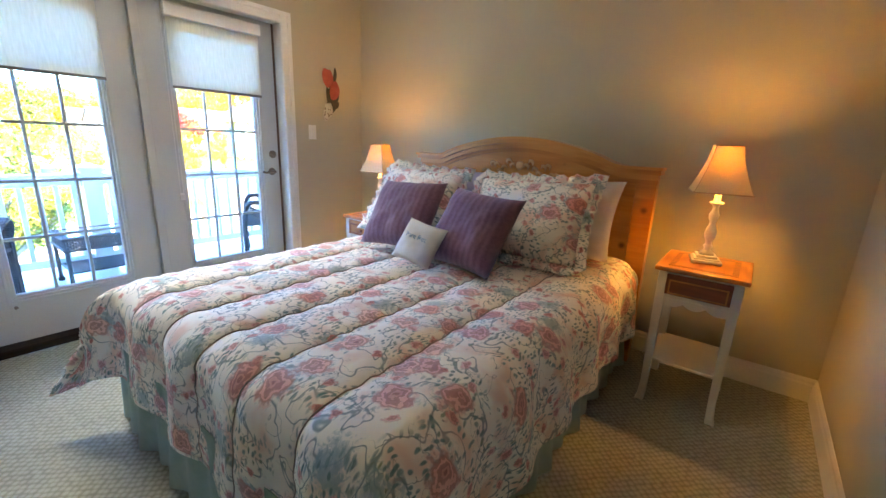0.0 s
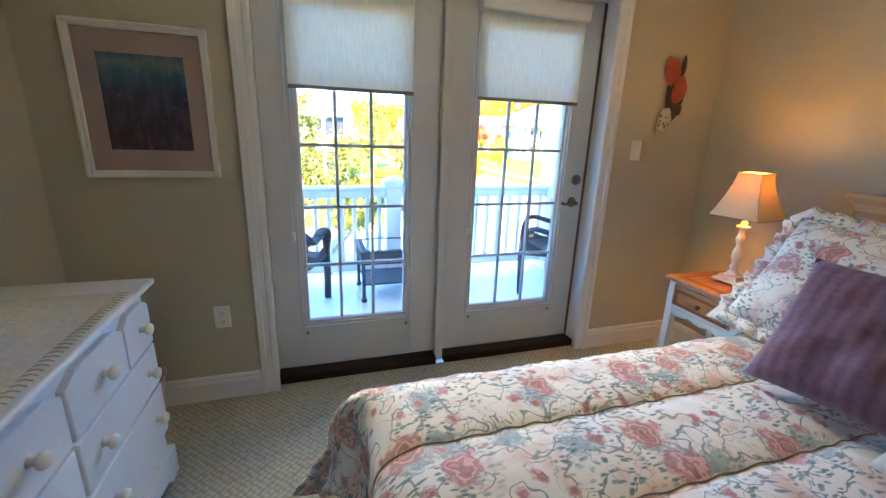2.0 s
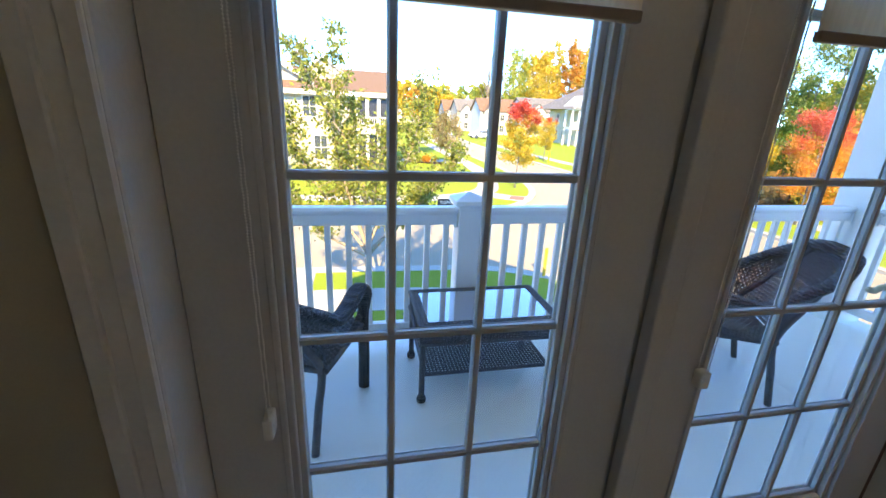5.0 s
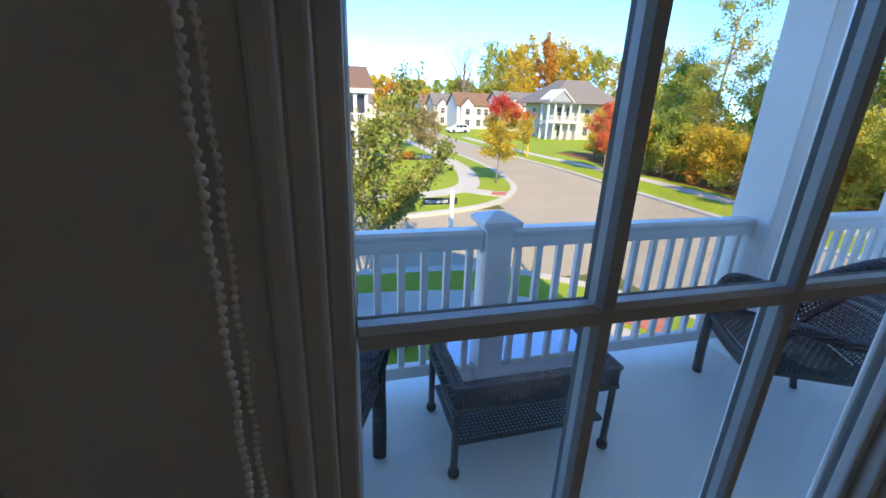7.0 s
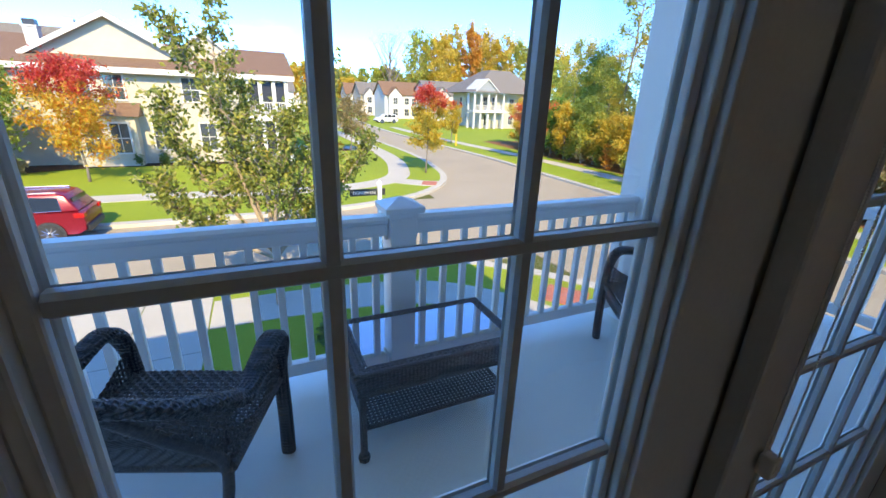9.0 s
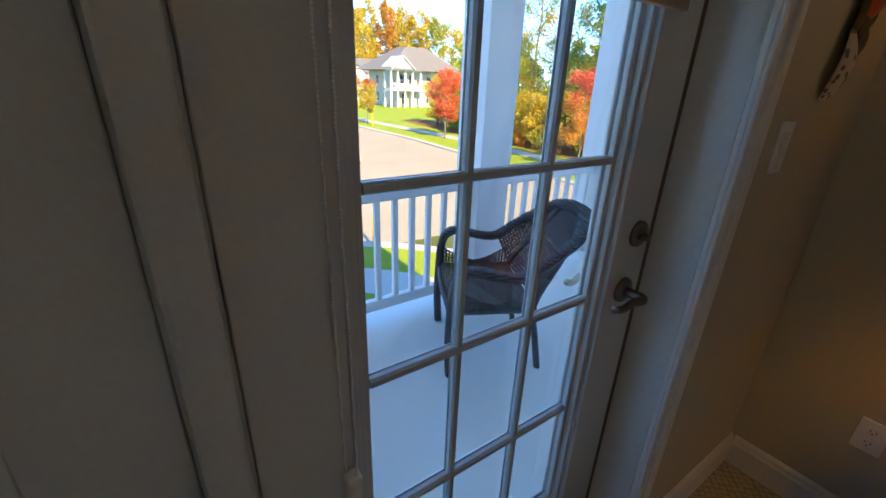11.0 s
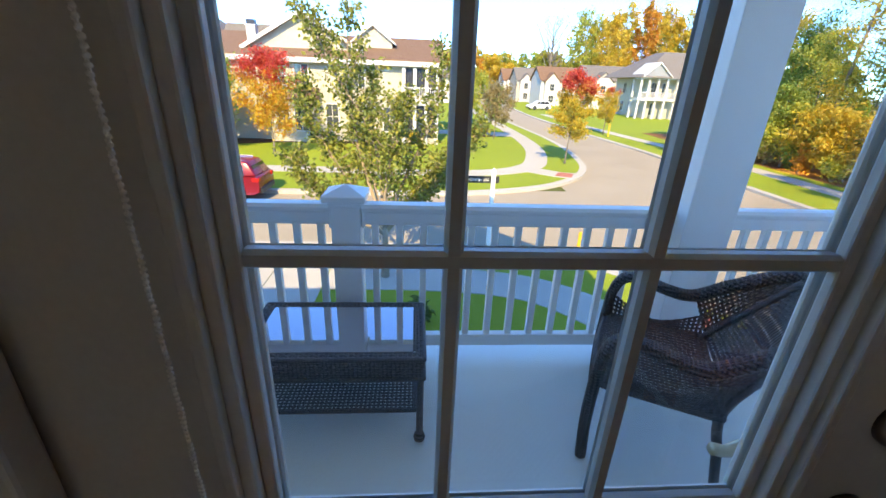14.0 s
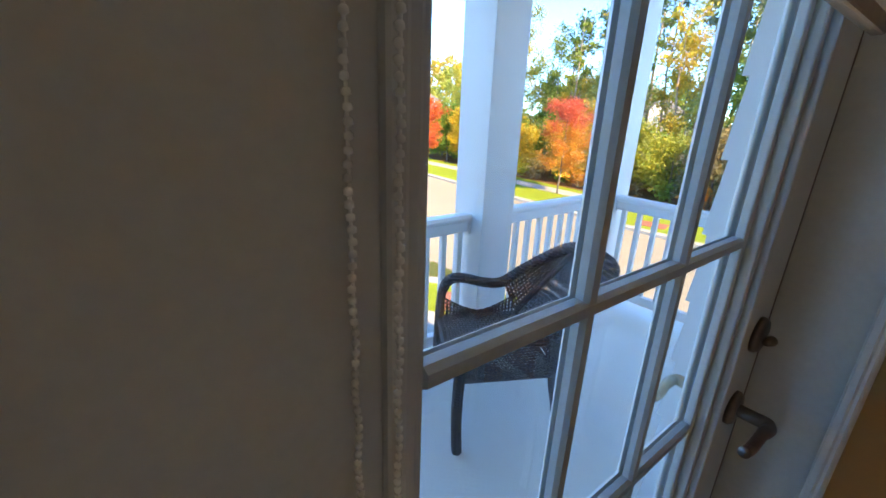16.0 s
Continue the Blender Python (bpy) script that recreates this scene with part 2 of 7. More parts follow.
def carpet_material():
    m, nt, p = material("loop_carpet")
    v = coords(nt, (1, 1, 1))
    rot = nt.nodes.new("ShaderNodeMapping")
    rot.inputs["Rotation"].default_value = (0, 0, radians(45))
    nt.links.new(v, rot.inputs[0])
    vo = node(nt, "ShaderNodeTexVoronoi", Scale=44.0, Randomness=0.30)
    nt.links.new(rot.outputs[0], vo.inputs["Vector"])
    slow = noise_tex(nt, v, 2.2, 4)
    fib = noise_tex(nt, v, 400, 3)
    base = ramp(nt, slow, [(0.3, (0.46, 0.445, 0.35)), (0.7, (0.54, 0.52, 0.415))])
    # shade between the loops, multiplied into the pile colour
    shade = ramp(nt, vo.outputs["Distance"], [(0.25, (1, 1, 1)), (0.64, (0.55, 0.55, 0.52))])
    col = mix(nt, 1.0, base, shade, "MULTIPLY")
    col = mix(nt, 0.25, col, mix(nt, fib, (0.2, 0.18, 0.14), (0.55, 0.53, 0.44)))
    nt.links.new(col, p.inputs["Base Color"])
    p.inputs["Roughness"].default_value = 0.95
    p.inputs["Specular IOR Level"].default_value = 0.1
    h = calc(nt, "ADD", calc(nt, "SUBTRACT", 1.0, vo.outputs["Distance"]), calc(nt, "MULTIPLY", fib, 0.25))
    bump(nt, p, h, 0.9, 0.008)
    return m


M["carpet"] = carpet_material()


def floral_material(name, scale=1.0, cream=(0.84, 0.79, 0.69)):
    """Cream chintz with roses, small blossoms, leaves and vines."""
    m, nt, p = material(name)
    tc = nt.nodes.new("ShaderNodeTexCoord")
    geo_v = tc.outputs["UV"]
    mp = nt.nodes.new("ShaderNodeMapping")
    mp.inputs["Scale"].default_value = (scale, scale, scale)
    nt.links.new(geo_v, mp.inputs[0])
    warp = node(nt, "ShaderNodeTexNoise", Scale=7.0, Detail=2.0)
    nt.links.new(mp.outputs[0], warp.inputs["Vector"])
    wv = nt.nodes.new("ShaderNodeMixRGB")
    wv.blend_type = "LINEAR_LIGHT"
    wv.inputs[0].default_value = 0.045
    nt.links.new(mp.outputs[0], wv.inputs[1])
    nt.links.new(warp.outputs["Color"], wv.inputs[2])
    V = wv.outputs[0]
    base = mix(nt, noise_tex(nt, mp.outputs[0], 3, 3), cream, tuple(min(1, 1.06 * x) for x in cream))

    def cells(sc, rand=1.0, vec=V, feature="F1"):
        n = node(nt, "ShaderNodeTexVoronoi", Scale=sc, Randomness=rand)
        n.feature = feature
        n.voronoi_dimensions = "2D"
        nt.links.new(vec, n.inputs["Vector"])
        return n

    def rnd(n, ch):
        s = nt.nodes.new("ShaderNodeSeparateColor")
        nt.links.new(n.outputs["Color"], s.inputs[0])
        return s.outputs[ch]
    # vines
    vn = noise_tex(nt, mp.outputs[0], 5.5, 2, 0.5, 0.4)
    vine = ramp(nt, calc(nt, "ABSOLUTE", calc(nt, "SUBTRACT", vn, 0.5)), [(0.006, (1, 1, 1)), (0.013, (0, 0, 0))])
    vn2 = noise_tex(nt, mp.outputs[0], 9.5, 2, 0.5, 0.6)
    vine2 = ramp(nt, calc(nt, "ABSOLUTE", calc(nt, "SUBTRACT", vn2, 0.47)), [(0.004, (1, 1, 1)), (0.009, (0, 0, 0))])
    gate = ramp(nt, noise_tex(nt, mp.outputs[0], 3.1, 1), [(0.42, (0, 0, 0)), (0.5, (1, 1, 1))])
    col = mix(nt, calc(nt, "MULTIPLY", vine, 0.9), base, (0.20, 0.26, 0.25))
    col = mix(nt, calc(nt, "MULTIPLY", calc(nt, "MULTIPLY", vine2, gate), 0.85), col, (0.20, 0.24, 0.21))
    # peach print wash, strengthened to paint in the quilt's warm shading
    wash = ramp(nt, noise_tex(nt, mp.outputs[0], 5.2, 2), [(0.52, (0, 0, 0)), (0.68, (0.7, 0.7, 0.7))])
    col = mix(nt, wash, col, (0.74, 0.44, 0.32))
    # feathery blue-green sprays
    fv = cells(4.6, 1.0)
    comb = noise_tex(nt, mp.outputs[0], 34, 3, 0.6, 1.2)
    fd = calc(nt, "ADD", fv.outputs["Distance"], calc(nt, "MULTIPLY", calc(nt, "SUBTRACT", comb, 0.5), 0.9))
    feather = calc(nt, "MULTIPLY", ramp(nt, fd, [(0.18, (0.85, 0.85, 0.85)), (0.38, (0, 0, 0))]), calc(nt, "GREATER_THAN", rnd(fv, 0), 0.36))
    col = mix(nt, feather, col, mix(nt, comb, (0.15, 0.25, 0.25), (0.46, 0.55, 0.55)))
    sprays = ramp(nt, noise_tex(nt, mp.outputs[0], 4.1, 1), [(0.44, (0, 0, 0)), (0.54, (1, 1, 1))])
    # leaves
    st = nt.nodes.new("ShaderNodeMapping")
    st.inputs["Scale"].default_value = (1.0, 2.1, 1)
    st.inputs["Rotation"].default_value = (0, 0, 0.7)
    nt.links.new(V, st.inputs[0])
    st2 = nt.nodes.new("ShaderNodeMapping")
    st2.inputs["Scale"].default_value = (1.0, 2.3, 1)
    st2.inputs["Rotation"].default_value = (0, 0, 2.2)
    nt.links.new(V, st2.inputs[0])
    for vec, sc, th in ((st.outputs[0], 14.0, 0.10), (st2.outputs[0], 16.0, 0.10)):
        lv = cells(sc, 1.0, vec)
        on = calc(nt, "GREATER_THAN", rnd(lv, 0), th)
        shape = ramp(nt, lv.outputs["Distance"], [(0.13, (0.9, 0.9, 0.9)), (0.24, (0, 0, 0))])
        tint = ramp(nt, rnd(lv, 1), [(0.0, (0.10, 0.20, 0.19)), (0.45, (0.17, 0.29, 0.27)), (0.75, (0.28, 0.39, 0.37)), (1.0, (0.27, 0.32, 0.19))])
        vein = ramp(nt, noise_tex(nt, vec, 60, 2), [(0.4, (0.7, 0.7, 0.7)), (0.6, (1, 1, 1))])
        col = mix(nt, calc(nt, "MULTIPLY", calc(nt, "MULTIPLY", shape, on), sprays), col, mix(nt, 1.0, tint, vein, "MULTIPLY"))
    # small blossoms and roses
    for sc, th, c0, c1, rad in ((11.0, 0.68, (0.58, 0.20, 0.17), (0.76, 0.40, 0.34), 0.30), (4.5, 0.52, (0.68, 0.29, 0.23), (0.85, 0.55, 0.44), 0.37)):
        fl = cells(sc, 0.9)
        wob = noise_tex(nt, mp.outputs[0], sc * 4.5, 2)
        d = calc(nt, "ADD", fl.outputs["Distance"], calc(nt, "MULTIPLY", calc(nt, "SUBTRACT", wob, 0.5), 0.5))
        on = calc(nt, "GREATER_THAN", rnd(fl, 0), th)
        shape = ramp(nt, d, [(rad - 0.12, (0.9, 0.9, 0.9)), (rad, (0, 0, 0))])
        tint = mix(nt, rnd(fl, 2), c0, c1)
        tint = mix(nt, ramp(nt, rnd(fl, 1), [(0.55, (0, 0, 0)), (0.65, (1, 1, 1))]), tint, (0.72, 0.40, 0.39))
        ringn = node(nt, "ShaderNodeMath")
        ringn.operation = "SINE"
        nt.links.new(calc(nt, "MULTIPLY", d, 42.0), ringn.inputs[0])
        petals = ramp(nt, ringn.outputs[0], [(0.1, (0.70, 0.58, 0.58)), (0.45, (1.1, 1.1, 1.1))])
        heart = ramp(nt, d, [(0.0, (0.72, 0.60, 0.58)), (0.16, (1, 1, 1))])
        tint = mix(nt, 1.0, mix(nt, 1.0, tint, petals, "MULTIPLY"), heart, "MULTIPLY")
        col = mix(nt, calc(nt, "MULTIPLY", shape, on), col, tint)
    nt.links.new(col, p.inputs["Base Color"])
    p.inputs["Roughness"].default_value = 0.75
    p.inputs["Sheen Weight"].default_value = 0.15
    v3 = coords(nt, (1, 1, 1))
    crumple = calc(nt, "ADD", noise_tex(nt, v3, 14, 4, 0.6, 0.5), calc(nt, "MULTIPLY", noise_tex(nt, v3, 900, 2), 0.05))
    bump(nt, p, crumple, 0.30, 0.010)
    return m


M["floral"] = floral_material("floral_chintz", 1.45)
M["floral_sham"] = floral_material("floral_sham", 1.7)


def cloth(name, c1, c2, stripe=0.0, bump_amt=0.4, sheen=0.3, wrinkle=18):
    m, nt, p = material(name)
    v = coords(nt)
    w = noise_tex(nt, v, wrinkle, 5, 0.6)
    weave = noise_tex(nt, v, 700, 2)
    f = w
    if stripe:
        wv = node(nt, "ShaderNodeTexWave", Scale=stripe, Distortion=1.5, Detail=2.0)
        wv.bands_direction = "X"
        nt.links.new(coords(nt, (1, 1, 1)), wv.inputs["Vector"])
        f = calc(nt, "ADD", calc(nt, "MULTIPLY", w, 0.75), calc(nt, "MULTIPLY", wv.outputs["Fac"], 0.25))
    col = ramp(nt, f, [(0.3, c1), (0.7, c2)])
    nt.links.new(mix(nt, 0.15, col, mix(nt, weave, tuple(0.6 * x for x in c1), c2)), p.inputs["Base Color"])
    p.inputs["Roughness"].default_value = 0.9
    p.inputs["Sheen Weight"].default_value = sheen
    bump(nt, p, calc(nt, "ADD", f, calc(nt, "MULTIPLY", weave, 0.1)), bump_amt, 0.006)
    return m


M["purple"] = cloth("purple_chenille", (0.15, 0.070, 0.105), (0.25, 0.130, 0.185), 9.0, wrinkle=70)
M["ivory"] = cloth("ivory_canvas", (0.66, 0.60, 0.48), (0.74, 0.69, 0.57), 0, 0.25)
M["sheet"] = cloth("pale_cotton", (0.62, 0.55, 0.54), (0.72, 0.66, 0.66), 0, 0.4)
M["lilac"] = cloth("lilac_cotton", (0.50, 0.47, 0.60), (0.6, 0.57, 0.7), 0, 0.4)
M["skirt"] = cloth("sage_green_cotton", (0.22, 0.33, 0.27), (0.32, 0.43, 0.36), 0, 0.5)
M["embroidery"] = surface("blue_thread", (0.10, 0.22, 0.28), (0.16, 0.3, 0.36), 50, 0.8)
M["mattress"] = cloth("mattress_ticking", (0.6, 0.58, 0.54), (0.68, 0.66, 0.62))
M["runner"] = cloth("crocheted_runner", (0.62, 0.58, 0.50), (0.74, 0.70, 0.62), 0, 0.9, 0.1, 45)


def glass_material(name, tint=(1, 1, 1), rough=0.0):
    m, nt, p = material(name)
    nt.nodes.remove(p)
    out = nt.nodes["Material Output"]
    tr = nt.nodes.new("ShaderNodeBsdfTransparent")
    tr.inputs[0].default_value = (*tint, 1)
    gl = nt.nodes.new("ShaderNodeBsdfGlossy")
    gl.inputs["Roughness"].default_value = rough
    fr = node(nt, "ShaderNodeFresnel", IOR=1.45)
    mx = nt.nodes.new("ShaderNodeMixShader")
    nt.links.new(calc(nt, "MULTIPLY", fr.outputs[0], 0.16), mx.inputs[0])
    nt.links.new(tr.outputs[0], mx.inputs[1])
    nt.links.new(gl.outputs[0], mx.inputs[2])
    nt.links.new(mx.outputs[0], out.inputs[0])
    return m


M["glass"] = glass_material("window_glass", (0.95, 0.965, 0.965))
m, nt, p = material("smoked_table_glass")
p.inputs["Base Color"].default_value = (0.50, 0.50, 0.56, 1)
p.inputs["Metallic"].default_value = 0.9
p.inputs["Roughness"].default_value = 0.04
p.inputs["Specular IOR Level"].default_value = 1.0
p.inputs["Coat Weight"].default_value = 1.0
p.inputs["Coat Roughness"].default_value = 0.02
p.inputs["Coat IOR"].default_value = 2.0
M["table_glass"] = m


def translucent(name, c1, c2, amount, scale=60.0, stretch=(1, 1, 1), rough=0.9, through_tint=None):
    m, nt, p = material(name)
    out = nt.nodes["Material Output"]
    v = coords(nt, stretch)
    col = ramp(nt, noise_tex(nt, v, scale, 4), [(0.3, c1), (0.7, c2)])
    nt.links.new(col, p.inputs["Base Color"])
    p.inputs["Roughness"].default_value = rough
    t = nt.nodes.new("ShaderNodeBsdfTranslucent")
    nt.links.new(mix(nt, 1.0, col, through_tint, "MULTIPLY") if through_tint else col, t.inputs[0])
    mx = node(nt, "ShaderNodeMixShader", Fac=amount)
    nt.links.new(p.outputs[0], mx.inputs[1])
    nt.links.new(t.outputs[0], mx.inputs[2])
    nt.links.new(mx.outputs[0], out.inputs[0])
    return m


M["roller"] = translucent("roller_shade_linen", (0.74, 0.70, 0.60), (0.85, 0.81, 0.71), 0.55, 90, (1, 1, 0.15))
M["lampshade"] = translucent("linen_lampshade", (0.57, 0.50, 0.31), (0.65, 0.58, 0.38), 0.028, 220, through_tint=(0.95, 0.54, 0.07))

M["binding"] = cloth("taupe_shade_binding", (0.34, 0.26, 0.15), (0.44, 0.34, 0.21))


def wicker_material():
    m, nt, p = material("dark_resin_wicker")
    v = coords(nt)
    ck = node(nt, "ShaderNodeTexWave", Scale=22.0, Distortion=0.6, Detail=1.0)
    ck.bands_direction = "X"
    ck2 = node(nt, "ShaderNodeTexWave", Scale=22.0, Distortion=0.6, Detail=1.0)
    ck2.bands_direction = "Z"
    ck3 = node(nt, "ShaderNodeTexWave", Scale=22.0, Distortion=0.6, Detail=1.0)
    ck3.bands_direction = "Y"
    for c in (ck, ck2, ck3):
        nt.links.new(v, c.inputs["Vector"])
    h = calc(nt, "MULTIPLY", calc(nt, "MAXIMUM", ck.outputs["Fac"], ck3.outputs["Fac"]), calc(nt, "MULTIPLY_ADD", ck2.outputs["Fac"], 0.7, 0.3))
    # colour follows the relief: shade painted into the weave's gaps, crests lighter
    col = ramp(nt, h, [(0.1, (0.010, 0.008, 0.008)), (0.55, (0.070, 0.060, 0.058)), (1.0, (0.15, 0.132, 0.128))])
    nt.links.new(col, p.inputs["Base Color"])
    p.inputs["Roughness"].default_value = 0.42
    bump(nt, p, h, 1.0, 0.010)
    return m


M["wicker"] = wicker_material()
M["strand"] = surface("wicker_strand", (0.050, 0.043, 0.042), (0.105, 0.092, 0.09), 45, 0.38, bump_scale=120)

# ---------------------------------------------------------------- the bedroom shell
WX0, WX1, WY0, WY1, CEIL = -1.74, 1.69, -3.64, -0.14, 2.62
OX0, OX1, OZ = -0.945, 0.920, 2.09      # door opening

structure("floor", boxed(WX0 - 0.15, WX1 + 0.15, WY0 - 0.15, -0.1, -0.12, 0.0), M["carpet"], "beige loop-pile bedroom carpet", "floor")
structure("ceiling", boxed(WX0 - 0.15, WX1 + 0.15, WY0 - 0.15, 0.12, CEIL, CEIL + 0.12), M["ceiling"], "plain off-white painted ceiling", "ceiling")
bm = B()
prism(bm, [(WX0 - 0.15, -0.12), (OX0, -0.12), (OX0, OZ), (OX1, OZ), (OX1, -0.12), (WX1 + 0.15, -0.12), (WX1 + 0.15, CEIL), (WX0 - 0.15, CEIL)], "y", WY1, 0.0)
structure("wall_north", bm, M["wall"], "taupe painted wall with the balcony doors", "wall")
structure("wall_east", boxed(WX1, WX1 + 0.15, WY0, WY1, 0, CEIL), M["wall"], "taupe painted wall behind the headboard", "wall")
structure("wall_south", boxed(WX0, WX1 + 0.15, WY0 - 0.15, WY0, 0, CEIL), M["wall"], "taupe painted bedroom wall", "wall")
structure("wall_west", boxed(WX0 - 0.15, WX0, WY0 - 0.15, WY1, 0, CEIL), M["wall"], "taupe painted wall behind the dresser", "wall")


def baseboard(a, b, along, face, sign):
    """A moulded skirting board against a wall."""
    prof = [(0, 0), (0.016, 0), (0.016, 0.095), (0.011, 0.105), (0.011, 0.118), (0.004, 0.13), (0, 0.13)]
    bm = B()
    prism(bm, [(face + sign * d, z) for d, z in prof] if along == "y" else [(face + sign * d, z) for d, z in prof], "x" if along == "x" else "y", a, b)
    return bm


CAS0, CAS1 = -1.005, 0.975
structure("baseboard", baseboard(WX0 + 0.017, CAS0, "x", WY1, -1), M["white"], "white moulded baseboard along the wall", "baseboard")
structure("baseboard", baseboard(CAS1, WX1, "x", WY1, -1), M["white"], "white moulded baseboard along the wall", "baseboard")
structure("baseboard", baseboard(WY0, WY1 - 0.017, "y", WX1, -1), M["white"], "white moulded baseboard along the wall", "baseboard")
structure("baseboard", baseboard(WX0 + 0.017, WX1 - 0.017, "x", WY0, 1), M["white"], "white moulded baseboard along the wall", "baseboard")
structure("baseboard", baseboard(WY0, WY1, "y", WX0, 1), M["white"], "white moulded baseboard along the wall", "baseboard")


def casing():
    """Moulded architrave round the door opening."""
    steps = [(0.0, 0.085, 0.014), (0.004, 0.03, 0.021), (0.055, 0.085, 0.024)]
    bm = B()
    for i, (a, b, d) in enumerate(steps):
        y0 = WY1 - d
        box(bm, CAS0 + 0.085 - b, CAS0 + 0.085 - a, y0, WY1, 0, 2.06 + b, 0.003, 1)
        box(bm, CAS1 - 0.085 + a, CAS1 - 0.085 + b, y0, WY1, 0, 2.06 + b, 0.003, 1)
        box(bm, CAS0 + 0.085 - a + 0.0005, CAS1 - 0.085 + a - 0.0005, y0 + 0.0006, WY1, 2.06 + a, 2.06 + b, 0.003, 1)
    return bm


structure("trim", casing(), M["white"], "white moulded casing round the balcony doors", "trim")
bm = B()
box(bm, OX0, -0.932, WY1 - 0.004, 0.06, 0.0, OZ)
box(bm, 0.907, OX1, WY1 - 0.004, 0.06, 0.0, OZ)
box(bm, -0.932, 0.907, WY1 - 0.004, 0.06, 2.077, OZ)
box(bm, -0.932, -0.92, -0.002, 0.06, 0.05, 2.077)
box(bm, 0.89, 0.907, 0.0, 0.06, 0.05, 2.077)
structure("door_jamb", bm, M["white"], "white painted jamb lining the door opening", "trim")
bm = B()
box(bm, -0.0517, 0.0117, -0.020, 0.05, 0.05, 2.077, 0.002)
box(bm, -0.0445, 0.0045, -0.064, -0.0275, 0.0, 2.077, 0.005)
structure("door_mullion", bm, M["door"], "white post between the two door leaves", "trim")
bm = B()
box(bm, -0.93, -0.0448, -0.105, 0.05, 0.0, 0.045, 0.006)
box(bm, 0.0048, 0.907, -0.105, 0.05, 0.0, 0.045, 0.006)
box(bm, -0.0448, 0.0048, -0.027, 0.05, 0.0, 0.0445)
structure("door_sill", bm, M["sill"], "dark brown wooden sill under the balcony doors", "sill")
bm = B()
for a, b in ((0.8885, 0.9065),):
    box(bm, a, b, -0.024, -0.004, 0.05, 2.07)
structure("weatherstrip", bm, M["seal"], "brown weatherstrip beside the door leaf", "seal")

# glazed leaves
ROWS = [0.323, 0.638, 0.953, 1.267, 1.582, 1.897]


def door_leaf(name, x0, x1, cols, label):
    """A leaf with stiles, rails, moulded glazing frame, grille bars and a pane."""
    d = thing(name, ((x0 + x1) / 2, 0, 0.052), label, "door", "pair of balcony doors", "structure")
    ox = (x0 + x1) / 2
    g0, g1 = cols[0] - ox, cols[3] - ox
    a, b = x0 - ox, x1 - ox
    zb, zt = ROWS[0] - 0.052, ROWS[-1] - 0.052
    e = 0.036
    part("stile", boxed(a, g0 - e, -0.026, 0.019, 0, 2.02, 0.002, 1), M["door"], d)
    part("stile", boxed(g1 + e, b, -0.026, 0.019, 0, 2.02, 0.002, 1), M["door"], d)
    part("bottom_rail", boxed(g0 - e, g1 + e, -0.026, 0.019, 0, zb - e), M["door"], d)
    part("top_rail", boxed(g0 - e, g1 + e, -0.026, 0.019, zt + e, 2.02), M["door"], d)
    bm = B()
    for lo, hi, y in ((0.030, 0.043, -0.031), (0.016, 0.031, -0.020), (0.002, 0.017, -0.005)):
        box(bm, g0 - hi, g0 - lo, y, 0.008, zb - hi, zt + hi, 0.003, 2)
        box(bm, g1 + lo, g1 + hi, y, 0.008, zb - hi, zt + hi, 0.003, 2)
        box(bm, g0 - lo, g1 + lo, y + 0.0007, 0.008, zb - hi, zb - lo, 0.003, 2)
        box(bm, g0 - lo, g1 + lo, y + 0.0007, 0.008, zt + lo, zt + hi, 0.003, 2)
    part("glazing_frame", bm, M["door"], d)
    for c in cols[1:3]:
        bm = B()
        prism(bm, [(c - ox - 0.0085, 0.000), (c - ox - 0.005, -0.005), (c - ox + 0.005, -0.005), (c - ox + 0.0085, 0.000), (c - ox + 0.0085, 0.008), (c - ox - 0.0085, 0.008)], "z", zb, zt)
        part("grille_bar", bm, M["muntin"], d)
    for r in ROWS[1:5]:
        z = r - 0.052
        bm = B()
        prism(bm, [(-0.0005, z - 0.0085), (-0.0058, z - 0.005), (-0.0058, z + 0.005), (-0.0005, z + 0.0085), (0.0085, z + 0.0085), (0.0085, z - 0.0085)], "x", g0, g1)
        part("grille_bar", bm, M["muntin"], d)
    pane = part("pane", boxed(g0 - 0.003, g1 + 0.003, 0.0095, 0.0125, zb - 0.003, zt + 0.003), M["glass"], d)
    pane.visible_shadow = False
    bm = B()
    box(bm, g0 - 0.03, g0 + 0.001, 0.0135, 0.021, zb - 0.03, zt + 0.03, 0.004, 2)
    box(bm, g1 - 0.001, g1 + 0.03, 0.0135, 0.021, zb - 0.03, zt + 0.03, 0.004, 2)
    box(bm, g0 + 0.001, g1 - 0.001, 0.0135, 0.0205, zb - 0.03, zb + 0.001, 0.004, 2)
    box(bm, g0 + 0.001, g1 - 0.001, 0.0135, 0.0205, zt - 0.001, zt + 0.03, 0.004, 2)
    part("outer_glazing_frame", bm, M["vinyl"], d)
    for c in cols[1:3]:
        bm = B()
        prism(bm, [(c - ox - 0.0085, 0.0135), (c - ox + 0.0085, 0.0135), (c - ox + 0.006, 0.0168), (c - ox - 0.006, 0.0168)], "z", zb, zt)
        part("outer_grille_bar", bm, M["vinyl"], d, "white outer grille bar")
    for r in ROWS[1:5]:
        z = r - 0.052
        bm = B()
        prism(bm, [(0.0132, z - 0.0085), (0.0132, z + 0.0085), (0.0172, z + 0.006), (0.0172, z - 0.006)], "x", g0, g1)
        part("outer_grille_bar", bm, M["vinyl"], d, "white outer grille bar")
